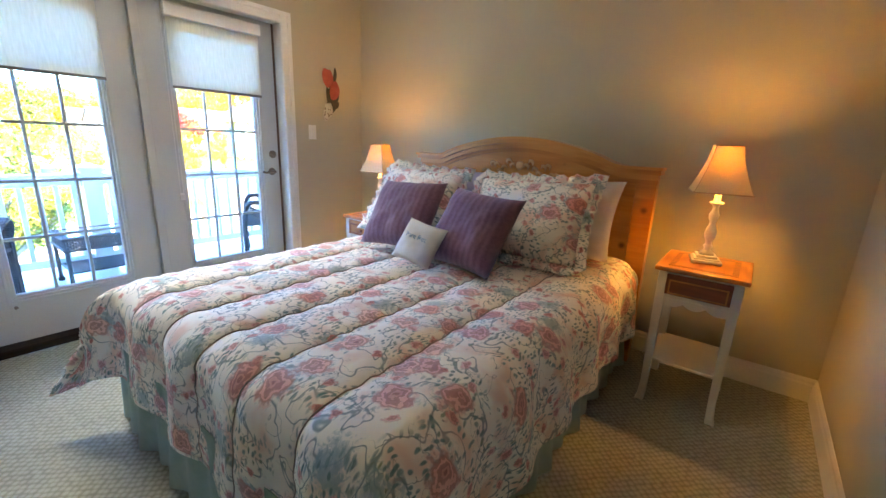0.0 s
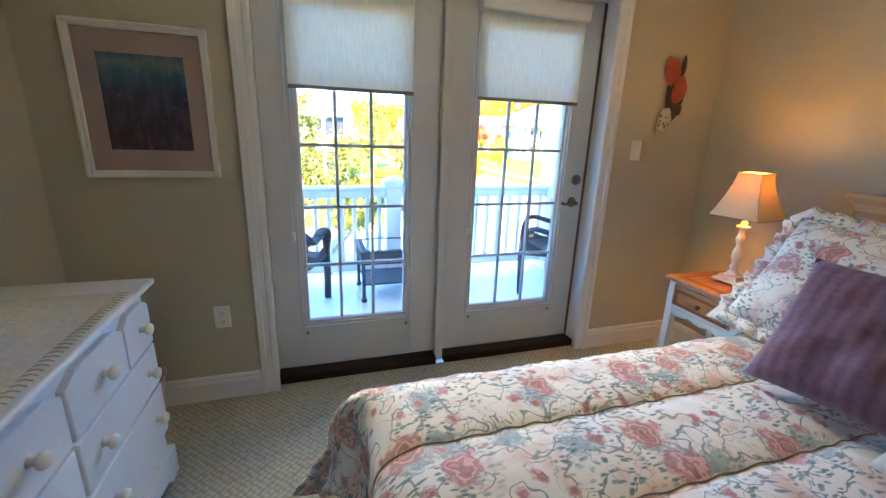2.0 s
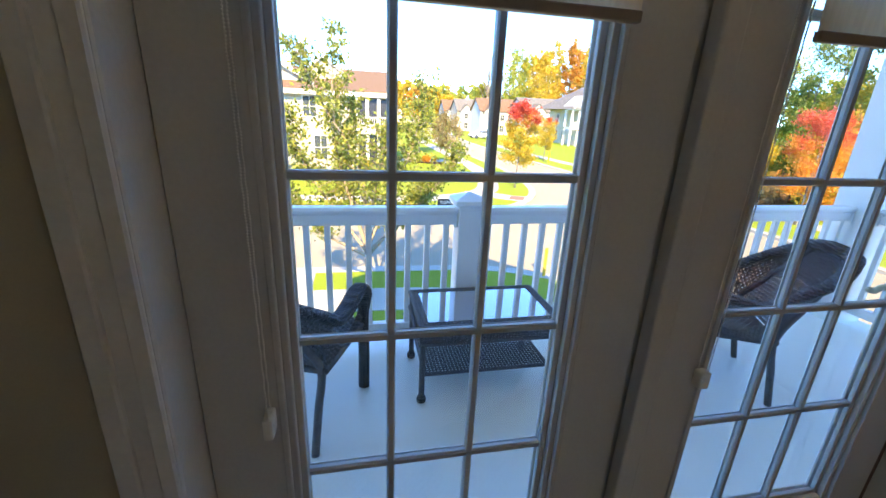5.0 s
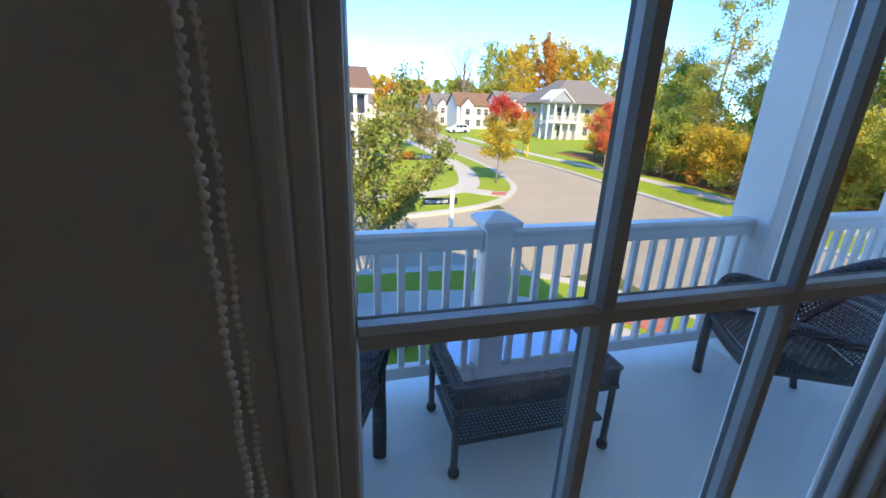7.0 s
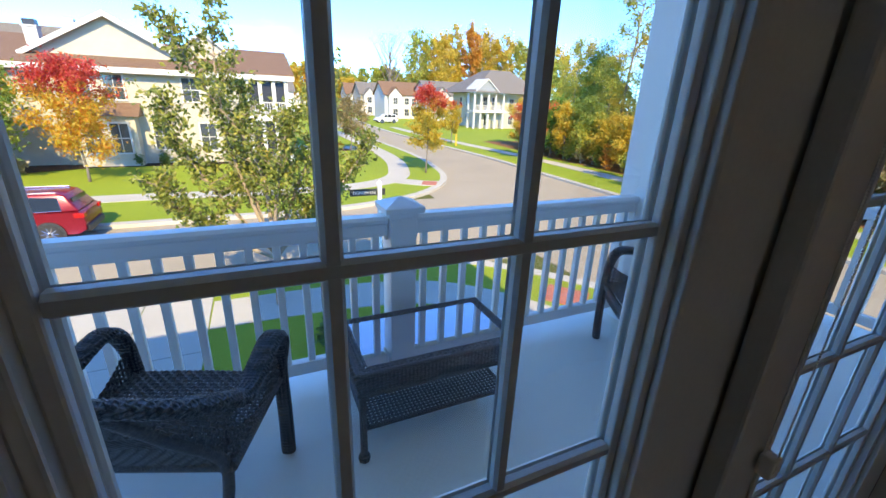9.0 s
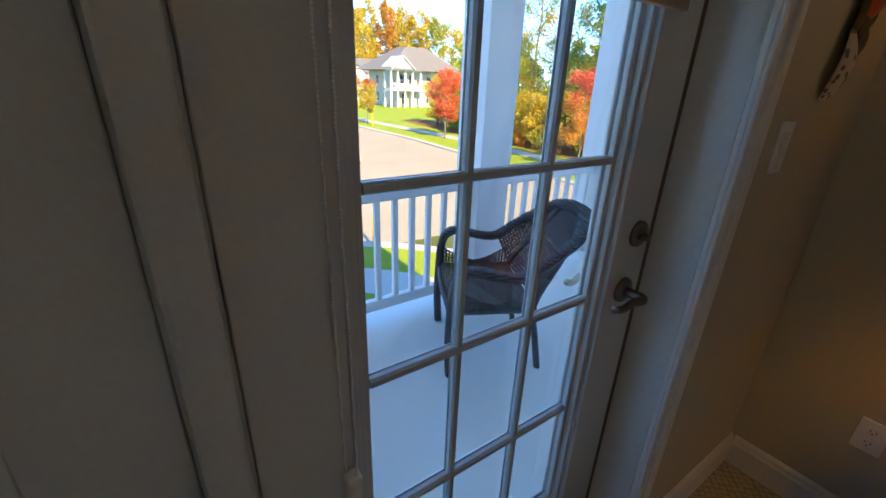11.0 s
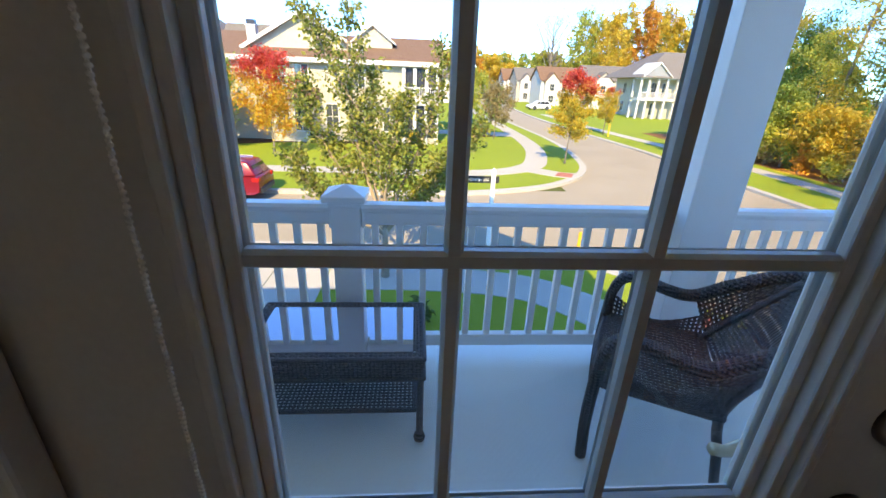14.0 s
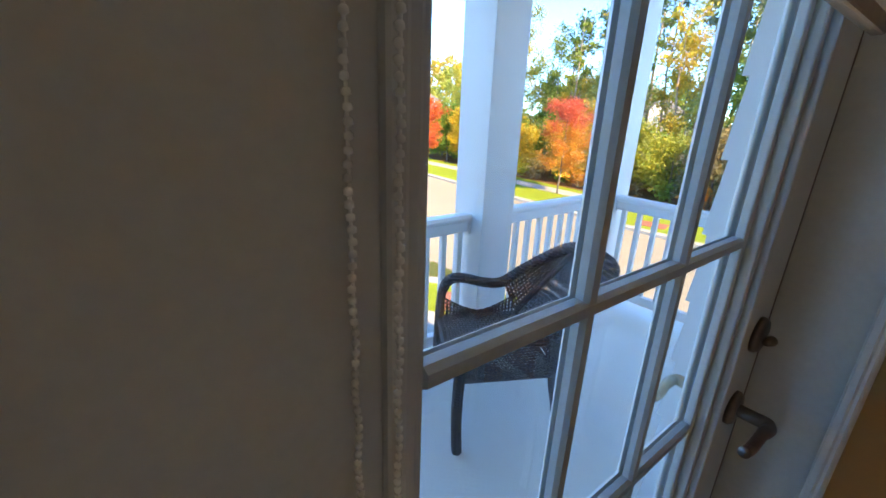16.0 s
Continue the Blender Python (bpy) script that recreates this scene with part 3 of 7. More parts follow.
    for x in (cols[0] - ox - 0.015, cols[3] - ox + 0.015):
        bm = B()
        tube(bm, [(x, -0.026, 0.205), (x, -0.034, 0.205), (x, -0.036, 0.205)], [0.009, 0.009, 0.006], 12)
        part("hold_down_pin", bm, M["brass"], d, "small metal hold-down pin")
    return d


leaf_l = door_leaf("door_1", -0.93, -0.052, [-0.755, -0.583, -0.405, -0.233], "white glazed balcony door with nine-bar grille")
leaf_r = door_leaf("door_2", 0.012, 0.888, [0.19, 0.364, 0.544, 0.718], "white glazed balcony door with lever handle")
# lock furniture on the right leaf
ox = 0.45
bm = B()
lathe(bm, [(0.0305, 0), (0.0305, 0.006), (0.026, 0.011), (0.012, 0.012)], 28)
bmesh.ops.rotate(bm, verts=bm.verts, cent=(0, 0, 0), matrix=Matrix.Rotation(radians(90), 3, "X"))
bmesh.ops.translate(bm, verts=bm.verts, vec=(0.836 - ox, -0.026, 1.10 - 0.052))
bolt = part("deadbolt", bm, M["brass"], leaf_r, "bronze deadbolt with thumb turn", True)
bm = B()
tube(bm, [(0.836 - ox - 0.02, -0.045, 1.047), (0.836 - ox, -0.047, 1.045), (0.836 - ox + 0.022, -0.045, 1.040)], [0.005, 0.009, 0.004], 10)
part("thumb_turn", bm, M["brass"], bolt, "", True)
bm = B()
lathe(bm, [(0.0305, 0), (0.0305, 0.006), (0.026, 0.011), (0.012, 0.012)], 28)
bmesh.ops.rotate(bm, verts=bm.verts, cent=(0, 0, 0), matrix=Matrix.Rotation(radians(90), 3, "X"))
bmesh.ops.translate(bm, verts=bm.verts, vec=(0.822 - ox, -0.026, 0.963 - 0.052))
rose = part("handle_rose", bm, M["brass"], leaf_r, "bronze round rose", True)
bm = B()
hx, hz = 0.822 - ox, 0.911
tube(bm, smooth_path([(hx, -0.034, hz), (hx, -0.062, hz), (hx, -0.078, hz), (hx - 0.012, -0.084, hz), (hx - 0.04, -0.082, hz + 0.004), (hx - 0.075, -0.08, hz - 0.004), (hx - 0.105, -0.078, hz + 0.003)], 5), [0.011] * 12 + [0.010] * 8 + [0.0085] * 11, 12)
part("lever", bm, M["brass"], rose, "curved bronze lever", True)
M["pale_brass"] = surface("weathered_pale_brass", (0.50, 0.42, 0.27), (0.64, 0.57, 0.42), 30, 0.35, 0.6, 150, 0.1)
bm = B()
lathe(bm, [(0.012, 0.012), (0.026, 0.011), (0.0305, 0.006), (0.0305, 0)], 28)
bmesh.ops.rotate(bm, verts=bm.verts, cent=(0, 0, 0), matrix=Matrix.Rotation(radians(-90), 3, "X"))
bmesh.ops.translate(bm, verts=bm.verts, vec=(hx, 0.019, hz))
outer_rose = part("outer_rose", bm, M["pale_brass"], leaf_r, "weathered outer handle rose", True)
bm = B()
tube(bm, smooth_path([(hx, 0.026, hz), (hx, 0.048, hz), (hx, 0.062, hz), (hx - 0.012, 0.068, hz), (hx - 0.04, 0.066, hz + 0.004), (hx - 0.065, 0.064, hz - 0.004), (hx - 0.090, 0.062, hz + 0.003)], 5), [0.011] * 12 + [0.010] * 8 + [0.0085] * 11, 12)
part("outer_lever", bm, M["pale_brass"], outer_rose, "weathered outer lever", True)

# roller shades, half lowered


def bead_strand(x, y, z0, z1, r=0.0022, step=0.0050):
    bm = B()
    n = int((z1 - z0) / step)
    for i in range(n):
        bmesh.ops.create_icosphere(bm, subdivisions=1, radius=r, matrix=Matrix.Translation((x + 0.0006 * math.sin(i * 0.7), y, z0 + i * step)))
    box(bm, x - 0.0006, x + 0.0006, y - 0.0006, y + 0.0006, z0, z1)
    return bm


def roller_shade(x0, x1, strands, label):
    s = thing("roller_shade", ((x0 + x1) / 2, -0.06, 1.98), label, "blind", "roller shades on the balcony doors")
    ox = (x0 + x1) / 2
    a, b = x0 - ox, x1 - ox
    part("valance", boxed(a - 0.012, b + 0.012, -0.03, 0.033, -0.03, 0.05, 0.006), M["white"], s)
    bm = B()
    tube(bm, [(a + 0.01, 0.0, 0.0), (b - 0.01, 0.0, 0.0)], 0.022, 16)
    part("roller_tube", bm, M["roller"], s)
    bm = B()
    n = 24
    rows = []
    for k in range(2):
        for i in range(n + 1):
            t = i / n
            z = -0.02 - t * 0.425
            y = 0.004 * math.sin(t * 3.0) - 0.004
            rows.append([bm.verts.new((a, y + k * 0.0012, z)), bm.verts.new((b, y + k * 0.0012, z))])
    for k in range(2):
        for i in range(n):
            u, v = rows[k * (n + 1) + i], rows[k * (n + 1) + i + 1]
            bm.faces.new((u[0], u[1], v[1], v[0]))
    part("fabric", bm, M["roller"], s, "white linen-look shade fabric")
    part("hem_bar", boxed(a, b, -0.010, 0.004, -0.458, -0.440, 0.003), M["hem"], s)
    for cx, cy in strands:
        part("bead_chain", bead_strand(cx - ox, cy + 0.06, -1.155, 0.0), M["bead"], s, "white bead chain loop", True)
    xs, ys_ = [q[0] - ox for q in strands], [q[1] + 0.06 for q in strands]
    bm = B()
    box(bm, min(xs) - 0.008, max(xs) + 0.008, min(ys_) - 0.006, max(ys_) + 0.004, -1.19, -1.145, 0.005)
    part("chain_clip", bm, M["plastic"], s, "clear plastic chain clip")
    return s


roller_shade(-0.792, -0.200, ((-0.810, -0.063), (-0.812, -0.031)), "half-lowered white linen roller shade on the door")
roller_shade(0.150, 0.755, ((0.130, -0.034), (0.142, -0.050)), "half-lowered white linen roller shade on the handled door")

# wall plates


def wall_plate(name, m, label, kind_of):
    t = thing(name, m, label, kind_of)
    part("plate", boxed(-0.036, 0.036, -0.006, 0, -0.058, 0.058, 0.003), M["plastic"], t)
    if name == "outlet":
        for z in (-0.022, 0.022):
            bm = B()
            tube(bm, [(0, -0.006, z), (0, -0.0085, z)], 0.0165, 16)
            so = part("socket", bm, M["plastic"], t)
            bm = B()
            box(bm, -0.008, -0.006, -0.0092, -0.0085, z - 0.004, z + 0.006)
            box(bm, 0.006, 0.008, -0.0092, -0.0085, z - 0.004, z + 0.006)
            box(bm, -0.002, 0.002, -0.0092, -0.0085, z - 0.011, z - 0.007)
            part("slot", bm, M["slot"], so)
    else:
        part("rocker", boxed(-0.017, 0.017, -0.0095, -0.006, -0.034, 0.034, 0.002), M["plastic"], t)
    return t


wall_plate("outlet", pose(-1.157, WY1, 0.447), "white duplex outlet in the taupe wall", "outlet")
wall_plate("outlet", pose(WX1, -0.47, 0.40, 0, 0, -90), "white duplex outlet beside the nightstand", "outlet")
wall_plate("light_switch", pose(1.143, WY1, 1.288), "white rocker light switch beside the door", "switch")

# framed picture
pic = thing("framed_picture", (-1.335, WY1, 1.42), "white-framed seascape print with wide mauve mat", "picture")
w2, h2 = 0.245, 0.297
bm = B()
for d, a, b in ((0.026, 0.0, 0.012), (0.020, 0.012, 0.028)):
    box(bm, -w2 + a, -w2 + b, -d, 0, -h2 + a, h2 - a, 0.003)
    box(bm, w2 - b, w2 - a, -d, 0, -h2 + a, h2 - a, 0.003)
    box(bm, -w2 + b, w2 - b, -d, 0, -h2 + a, -h2 + b, 0.003)
    box(bm, -w2 + b, w2 - b, -d, 0, h2 - b, h2 - a, 0.003)
part("picture_frame", bm, M["dresser"], pic)
M["mat"] = surface("mauve_mat_board", (0.36, 0.27, 0.26), (0.40, 0.30, 0.29), 6, 0.85, bump_scale=300)
bm = B()
iw, ih0, ih1 = 0.15, -0.185, 0.185
loops = []
for y in (-0.002, -0.010):
    for xa, za, zb in ((w2 - 0.026, -h2 + 0.026, h2 - 0.026), (iw, ih0, ih1)):
        loops.append([bm.verts.new(q) for q in ((-xa, y, za), (xa, y, za), (xa, y, zb), (-xa, y, zb))])
for a, b in ((0, 1), (1, 3), (3, 2), (2, 0)):
    for i in range(4):
        bm.faces.new((loops[a][i], loops[a][(i + 1) % 4], loops[b][(i + 1) % 4], loops[b][i]))
part("mat_board", bm, M["mat"], pic, "mauve mat board")
m, nt, p = material("seascape_print")
v = coords(nt, (1, 1, 1))
sx = nt.nodes.new("ShaderNodeSeparateXYZ")
nt.links.new(v, sx.inputs[0])
f = calc(nt, "ADD", calc(nt, "MULTIPLY_ADD", sx.outputs[2], 2.6, 0.5), calc(nt, "MULTIPLY", calc(nt, "SUBTRACT", noise_tex(nt, coords(nt, (1, 1, 3)), 14, 6), 0.5), 0.22))
colr = ramp(nt, f, [(0.0, (0.050, 0.034, 0.048)), (0.35, (0.040, 0.034, 0.060)), (0.62, (0.036, 0.052, 0.090)), (0.8, (0.045, 0.115, 0.155)), (0.9, (0.11, 0.18, 0.19)), (1.0, (0.05, 0.11, 0.15))])
reeds = ramp(nt, noise_tex(nt, coords(nt, (1, 1, 0.25)), 45, 5), [(0.42, (0, 0, 0)), (0.62, (0.035, 0.026, 0.042))])
colr = mix(nt, 1.0, colr, reeds, "ADD")
spk = ramp(nt, noise_tex(nt, coords(nt, (1, 1, 0.8)), 60, 3), [(0.66, (0, 0, 0)), (0.74, (0.14, 0.07, 0.08))])
nt.links.new(mix(nt, 1.0, colr, spk, "ADD"), p.inputs["Base Color"])
p.inputs["Roughness"].default_value = 0.25
part("print", boxed(-iw, iw, -0.006, -0.002, ih0, ih1), m, pic, "dark blue-green seascape print")

# wall ornament: carved blooms over a speckled fish-like base
orn = thing("wall_ornament", (1.33, WY1, 1.62), "painted red-flowered wall ornament with speckled base", "ornament")
M["red_bloom"] = surface("red_painted_bloom", (0.34, 0.045, 0.03), (0.46, 0.10, 0.06), 25, 0.6, bump_scale=90)
M["dark_leaf"] = surface("dark_painted_leaf", (0.03, 0.035, 0.02), (0.09, 0.06, 0.03), 25, 0.6)
m, nt, p = material("speckled_base")
vo = node(nt, "ShaderNodeTexVoronoi", Scale=60.0)
nt.links.new(coords(nt), vo.inputs["Vector"])
nt.links.new(ramp(nt, vo.outputs["Distance"], [(0.3, (0.16, 0.10, 0.06)), (0.42, (0.60, 0.55, 0.45))]), p.inputs["Base Color"])
M["speckle"] = m


def petal(bm, cx, cz, lx, lz, y0, thick, tilt, cup=0.3):
    """A cupped leaf-shaped shell with thickness."""
    n, k = 10, 6
    g = []
    for s in (0, 1):
        rows = []
        for i in range(n + 1):
            t = i / n
            wd = math.sin(math.pi * min(1, t * 0.93 + 0.05)) ** 0.7
            row = []
            for j in range(k + 1):
                u = (j / k - 0.5) * 2
                x, z = u * wd * lx, (t - 0.5) * 2 * lz
                xr = x * math.cos(tilt) - z * math.sin(tilt)
                zr = x * math.sin(tilt) + z * math.cos(tilt)
                y = y0 - thick * (1 - cup * u * u) * math.sin(math.pi * (0.1 + 0.85 * t)) + s * 0.004
                row.append(bm.verts.new((cx + xr, y, cz + zr)))
            rows.append(row)
        for a, b in zip(rows, rows[1:]):
            for j in range(k):
                bm.faces.new((a[j], a[j + 1], b[j + 1], b[j]))
        g.append(rows)


for cx, cz, lx, lz, tl in ((-0.035, 0.115, 0.055, 0.075, 0.25), (0.035, 0.02, 0.05, 0.085, -0.25), (-0.015, 0.125, 0.03, 0.06, -0.2)):
    bm = B()
    petal(bm, cx, cz, lx, lz, -0.012, 0.03, tl)
    part("bloom", bm, M["red_bloom"], orn, "red carved bloom", True)
for cx, cz, lx, lz, tl in ((0.05, 0.14, 0.016, 0.07, -0.15), (0.035, -0.07, 0.022, 0.075, -0.3), (0.01, -0.02, 0.018, 0.11, 0.15), (0.065, -0.045, 0.014, 0.06, -0.5), (-0.02, -0.03, 0.024, 0.075, 0.1), (0.055, -0.095, 0.028, 0.045, -0.9), (0.03, -0.125, 0.018, 0.05, -0.6)):
    bm = B()
    petal(bm, cx, cz, lx, lz, -0.006, 0.02, tl)
    part("leaf", bm, M["dark_leaf"], orn, "dark painted leaf", True)
bm = B()
petal(bm, -0.035, -0.15, 0.045, 0.085, -0.004, 0.035, -0.3)
part("base", bm, M["speckle"], orn, "speckled vessel base", True)

# ---------------------------------------------------------------- bed
bed = thing("bed", (0.45, -1.93, 0), "queen bed with honey-pine headboard", "bed")


def rel(bm):
    bmesh.ops.translate(bm, verts=bm.verts, vec=(-0.45, 1.93, 0))
    return bm


part("box_spring", rel(boxed(-0.56, 1.44, -2.69, -1.17, 0.16, 0.36, 0.02)), M["mattress"], bed)
part("mattress", rel(boxed(-0.56, 1.44, -2.69, -1.17, 0.36, 0.60, 0.05, 3)), M["mattress"], bed)
for x in (-0.45, 1.3):
    for y in (-2.6, -1.26):
        part("leg", rel(boxed(x - 0.03, x + 0.03, y - 0.03, y + 0.03, 0, 0.16)), M["dark_metal"], bed)


def board_top(y):
    """Height of the headboard's arched top at a distance along it."""
    s = abs(y + 1.93) / 0.86
    if s > 0.80:
        return 1.148
    if s > 0.66:
        t = (0.80 - s) / 0.14
        return 1.148 + 0.026 * t * t
    return 1.174 + 0.113 * math.cos(s / 0.66 * math.pi / 2) ** 0.85


ys = [-2.72 + i * (1.58 / 60) for i in range(61)]
bm = B()
prism(bm, [(ys[0], 0.05)] + [(y, board_top(y) - 0.01) for y in ys] + [(ys[-1], 0.05)], "x", 1.475, 1.52)
for y0, y1 in ((-2.765, -2.66), (-1.20, -1.095)):
    box(bm, 1.462, 1.53, y0, y1, 0.0, 1.12, 0.004)
part("headboard_panel", rel(bm), M["pine"], bed, "arched honey-pine headboard panel")
bm = B()
ys = [-2.79 + i * (1.72 / 80) for i in range(81)]
for off, z0, z1 in ((0.012, -0.075, -0.05), (0.030, -0.05, -0.02), (0.052, -0.02, 0.005), (0.06, 0.005, 0.02)):
    pts = [(y if 0 < i < 80 else y + (off - 0.06) * (1 if i else -1) * 0.9, board_top(y) + z0) for i, y in enumerate(ys)]
    top = [(y if 0 < i < 80 else y + (off - 0.06) * (1 if i else -1) * 0.9, board_top(y) + z1) for i, y in enumerate(ys)]
    lo0 = [bm.verts.new((1.475 - off, y, z)) for y, z in pts]
    hi0 = [bm.verts.new((1.475 - off, y, z)) for y, z in top]
    lo1 = [bm.verts.new((1.53, y, z)) for y, z in pts]
    hi1 = [bm.verts.new((1.53, y, z)) for y, z in top]
    for i in range(80):
        bm.faces.new((lo0[i], lo0[i + 1], hi0[i + 1], hi0[i]))
        bm.faces.new((hi0[i], hi0[i + 1], hi1[i + 1], hi1[i]))
        bm.faces.new((lo1[i], lo1[i + 1], lo0[i + 1], lo0[i]))
    for i in (0, 80):
        bm.faces.new((lo0[i], hi0[i], hi1[i], lo1[i]))
part("cornice", rel(bm), M["pine"], bed, "moulded pine cornice")
# carved scroll applique
bm = B()
rng = random.Random(4)
for sgn in (-1, 1):
    for k in range(8):
        y = -1.93 + sgn * (0.03 + 0.030 * k)
        z = 1.115 + 0.032 * math.sin(k * 1.7) - 0.004 * k
        tube(bm, smooth_path([(1.47, y, z), (1.462, y + sgn * 0.015, z + 0.018), (1.462, y + sgn * 0.035, z + 0.008), (1.47, y + sgn * 0.03, z - 0.012)], 4), [0.004 + 0.006 * math.sin(math.pi * i / 12) for i in range(13)], 6)
bmesh.ops.create_icosphere(bm, subdivisions=2, radius=0.030, matrix=Matrix.Translation((1.470, -1.93, 1.125)) @ Matrix.Diagonal((0.5, 1, 1, 1)))
M["pine_light"] = wood_material("pale_carved_pine", (0.55, 0.30, 0.12), (0.68, 0.42, 0.19), (0.76, 0.52, 0.27), 1, False)
part("carving", rel(bm), M["pine_light"], bed, "carved leaf-scroll ornament", True)

# pleated skirt
bm = B()
path = []
x0, x1, y0, y1 = -0.60, 1.43, -2.72, -1.14
n = 260
per = (x1 - x0) * 2 + (y1 - y0)
rows = []
for i in range(n + 1):
    s = per * i / n
    if s < x1 - x0:
        q, nn = Vector((x1 - s, y0, 0)), Vector((0, -1, 0))
    elif s < x1 - x0 + y1 - y0:
        q, nn = Vector((x0, y0 + s - (x1 - x0), 0)), Vector((-1, 0, 0))
    else:
        q, nn = Vector((x0 + s - (x1 - x0) - (y1 - y0), y1, 0)), Vector((0, 1, 0))
    wave = 0.012 * math.sin(s * 42) + 0.010 * math.sin(s * 17 + 1)
    rows.append([q + nn * (wave * 0.15) + Vector((0, 0, 0.37)), q + nn * (0.006 + wave * 0.7) + Vector((0, 0, 0.2)), q + nn * (0.016 + wave * 1.3) + Vector((0, 0, 0.012 + 0.006 * math.sin(s * 5)))])
vr = [[bm.verts.new(p) for p in r] for r in rows]
for a, b in zip(vr, vr[1:]):
    for k in range(2):
        bm.faces.new((a[k], b[k], b[k + 1], a[k + 1]))
sk = part("bed_skirt", rel(bm), M["skirt"], bed, "pleated sage-green bed skirt", True)
so = sk.modifiers.new("thickness", "SOLIDIFY")
so.thickness = 0.003


def comforter():
    """A channel-quilted comforter that wraps the mattress on three sides."""
    X0, X1, Y0, Y1, TOP, R = -0.50, 1.40, -2.67, -1.19, 0.615, 0.085
    foot, side = 0.47, 0.42
    nu, nv = 150, 230
    bm = B()
    uvl = bm.loops.layers.uv.new("UVMap")
    grid = []

    def fall(e):
        if e <= 0:
            return 0.0, 0.0
        a = min(e / R, math.pi / 2)
        rest = max(0.0, e - R * math.pi / 2)
        return R * math.sin(a) + 0.06 * rest, R * (1 - math.cos(a)) + rest * 0.985
    for i in range(nu + 1):
        u = -foot + (X1 - X0 + foot) * i / nu
        row = []
        for j in range(nv + 1):
            v = -side + (Y1 - Y0 + 2 * side) * j / nv
            ex = max(0.0, -u)
            ey = max(0.0, -v, v - (Y1 - Y0))
            sy = -1 if v < 0 else 1
            ox_, dx = fall(ex)
            oy_, dy = fall(ey)
            both = min(ex, ey)
            down = max(dx, dy) + 0.10 * min(dx, dy)
            ripple = 0.018 * math.sin(u * 19 + 3 * v) * min(1, ey / 0.25) + 0.018 * math.sin(v * 17 + u) * min(1, ex / 0.25)
            c = both / 0.4
            x = X0 + max(u, 0) - ox_ * (1 + (1.7 if sy > 0 else 0.7) * c) - (ripple if ex > ey else 0)
            y = Y0 + min(max(v, 0), Y1 - Y0) + sy * (oy_ * (1 + (0.62 if sy > 0 else 0.5) * c) + (ripple if ey >= ex and ey > 0 else 0))
            z = TOP - min(down, 0.375 + 0.08 * c)
            # channels run the bed's length
            ph = (v + 0.06) / 0.262
            puff = 0.027 * abs(math.sin(math.pi * ph)) ** 0.27
            pk = noise.noise(Vector((u * 3.0, v * 9.0, 0.3))) * 0.006 + noise.noise(Vector((u * 11, v * 5, 5.1))) * 0.004
            edge = math.exp(-((abs(ph - round(ph))) / 0.22) ** 2)
            pk += 0.004 * math.sin(u * 60 + 6 * noise.noise(Vector((u * 4, v * 4, 2)))) * edge
            puff += pk
            steep = max(min(ex, 0.13), min(ey, 0.13)) / 0.13
            if ex > ey:
                x -= puff * steep * 0.7
            elif ey > 0:
                y += sy * puff * steep * 0.7
            z += puff * (1 - steep)
            row.append((bm.verts.new((x, y, z)), (u, v)))
        grid.append(row)
    for i in range(nu):
        for j in range(nv):
            q = (grid[i][j], grid[i + 1][j], grid[i + 1][j + 1], grid[i][j + 1])
            f = bm.faces.new([a[0] for a in q])
            for lp, a in zip(f.loops, q):
                lp[uvl].uv = a[1]
    seams = []
    for k in range(10):
        v = 0.262 * k - 0.06
        j = round((v + side) / (Y1 - Y0 + 2 * side) * nv)
        if 0 < j < nv and 0 <= v <= Y1 - Y0:
            seams.append([row[j][0].co + Vector((0, 0, 0.0015)) for row in grid])
    return bm, seams


cf_mesh, cf_seams = comforter()
cf = tagged(part("comforter", cf_mesh, M["floral"], None, "", True), "cream floral channel-quilted comforter spread over the bed", "comforter")
sol = cf.modifiers.new("thickness", "SOLIDIFY")
sol.thickness, sol.offset = 0.012, -1
M["thread"] = cloth("taupe_seam_thread", (0.26, 0.20, 0.16), (0.36, 0.29, 0.23))
for line in cf_seams:
    bm = B()
    tube(bm, line, 0.0022, 5)
    part("quilting_seam", bm, M["thread"], cf, "stitched quilting seam", True)


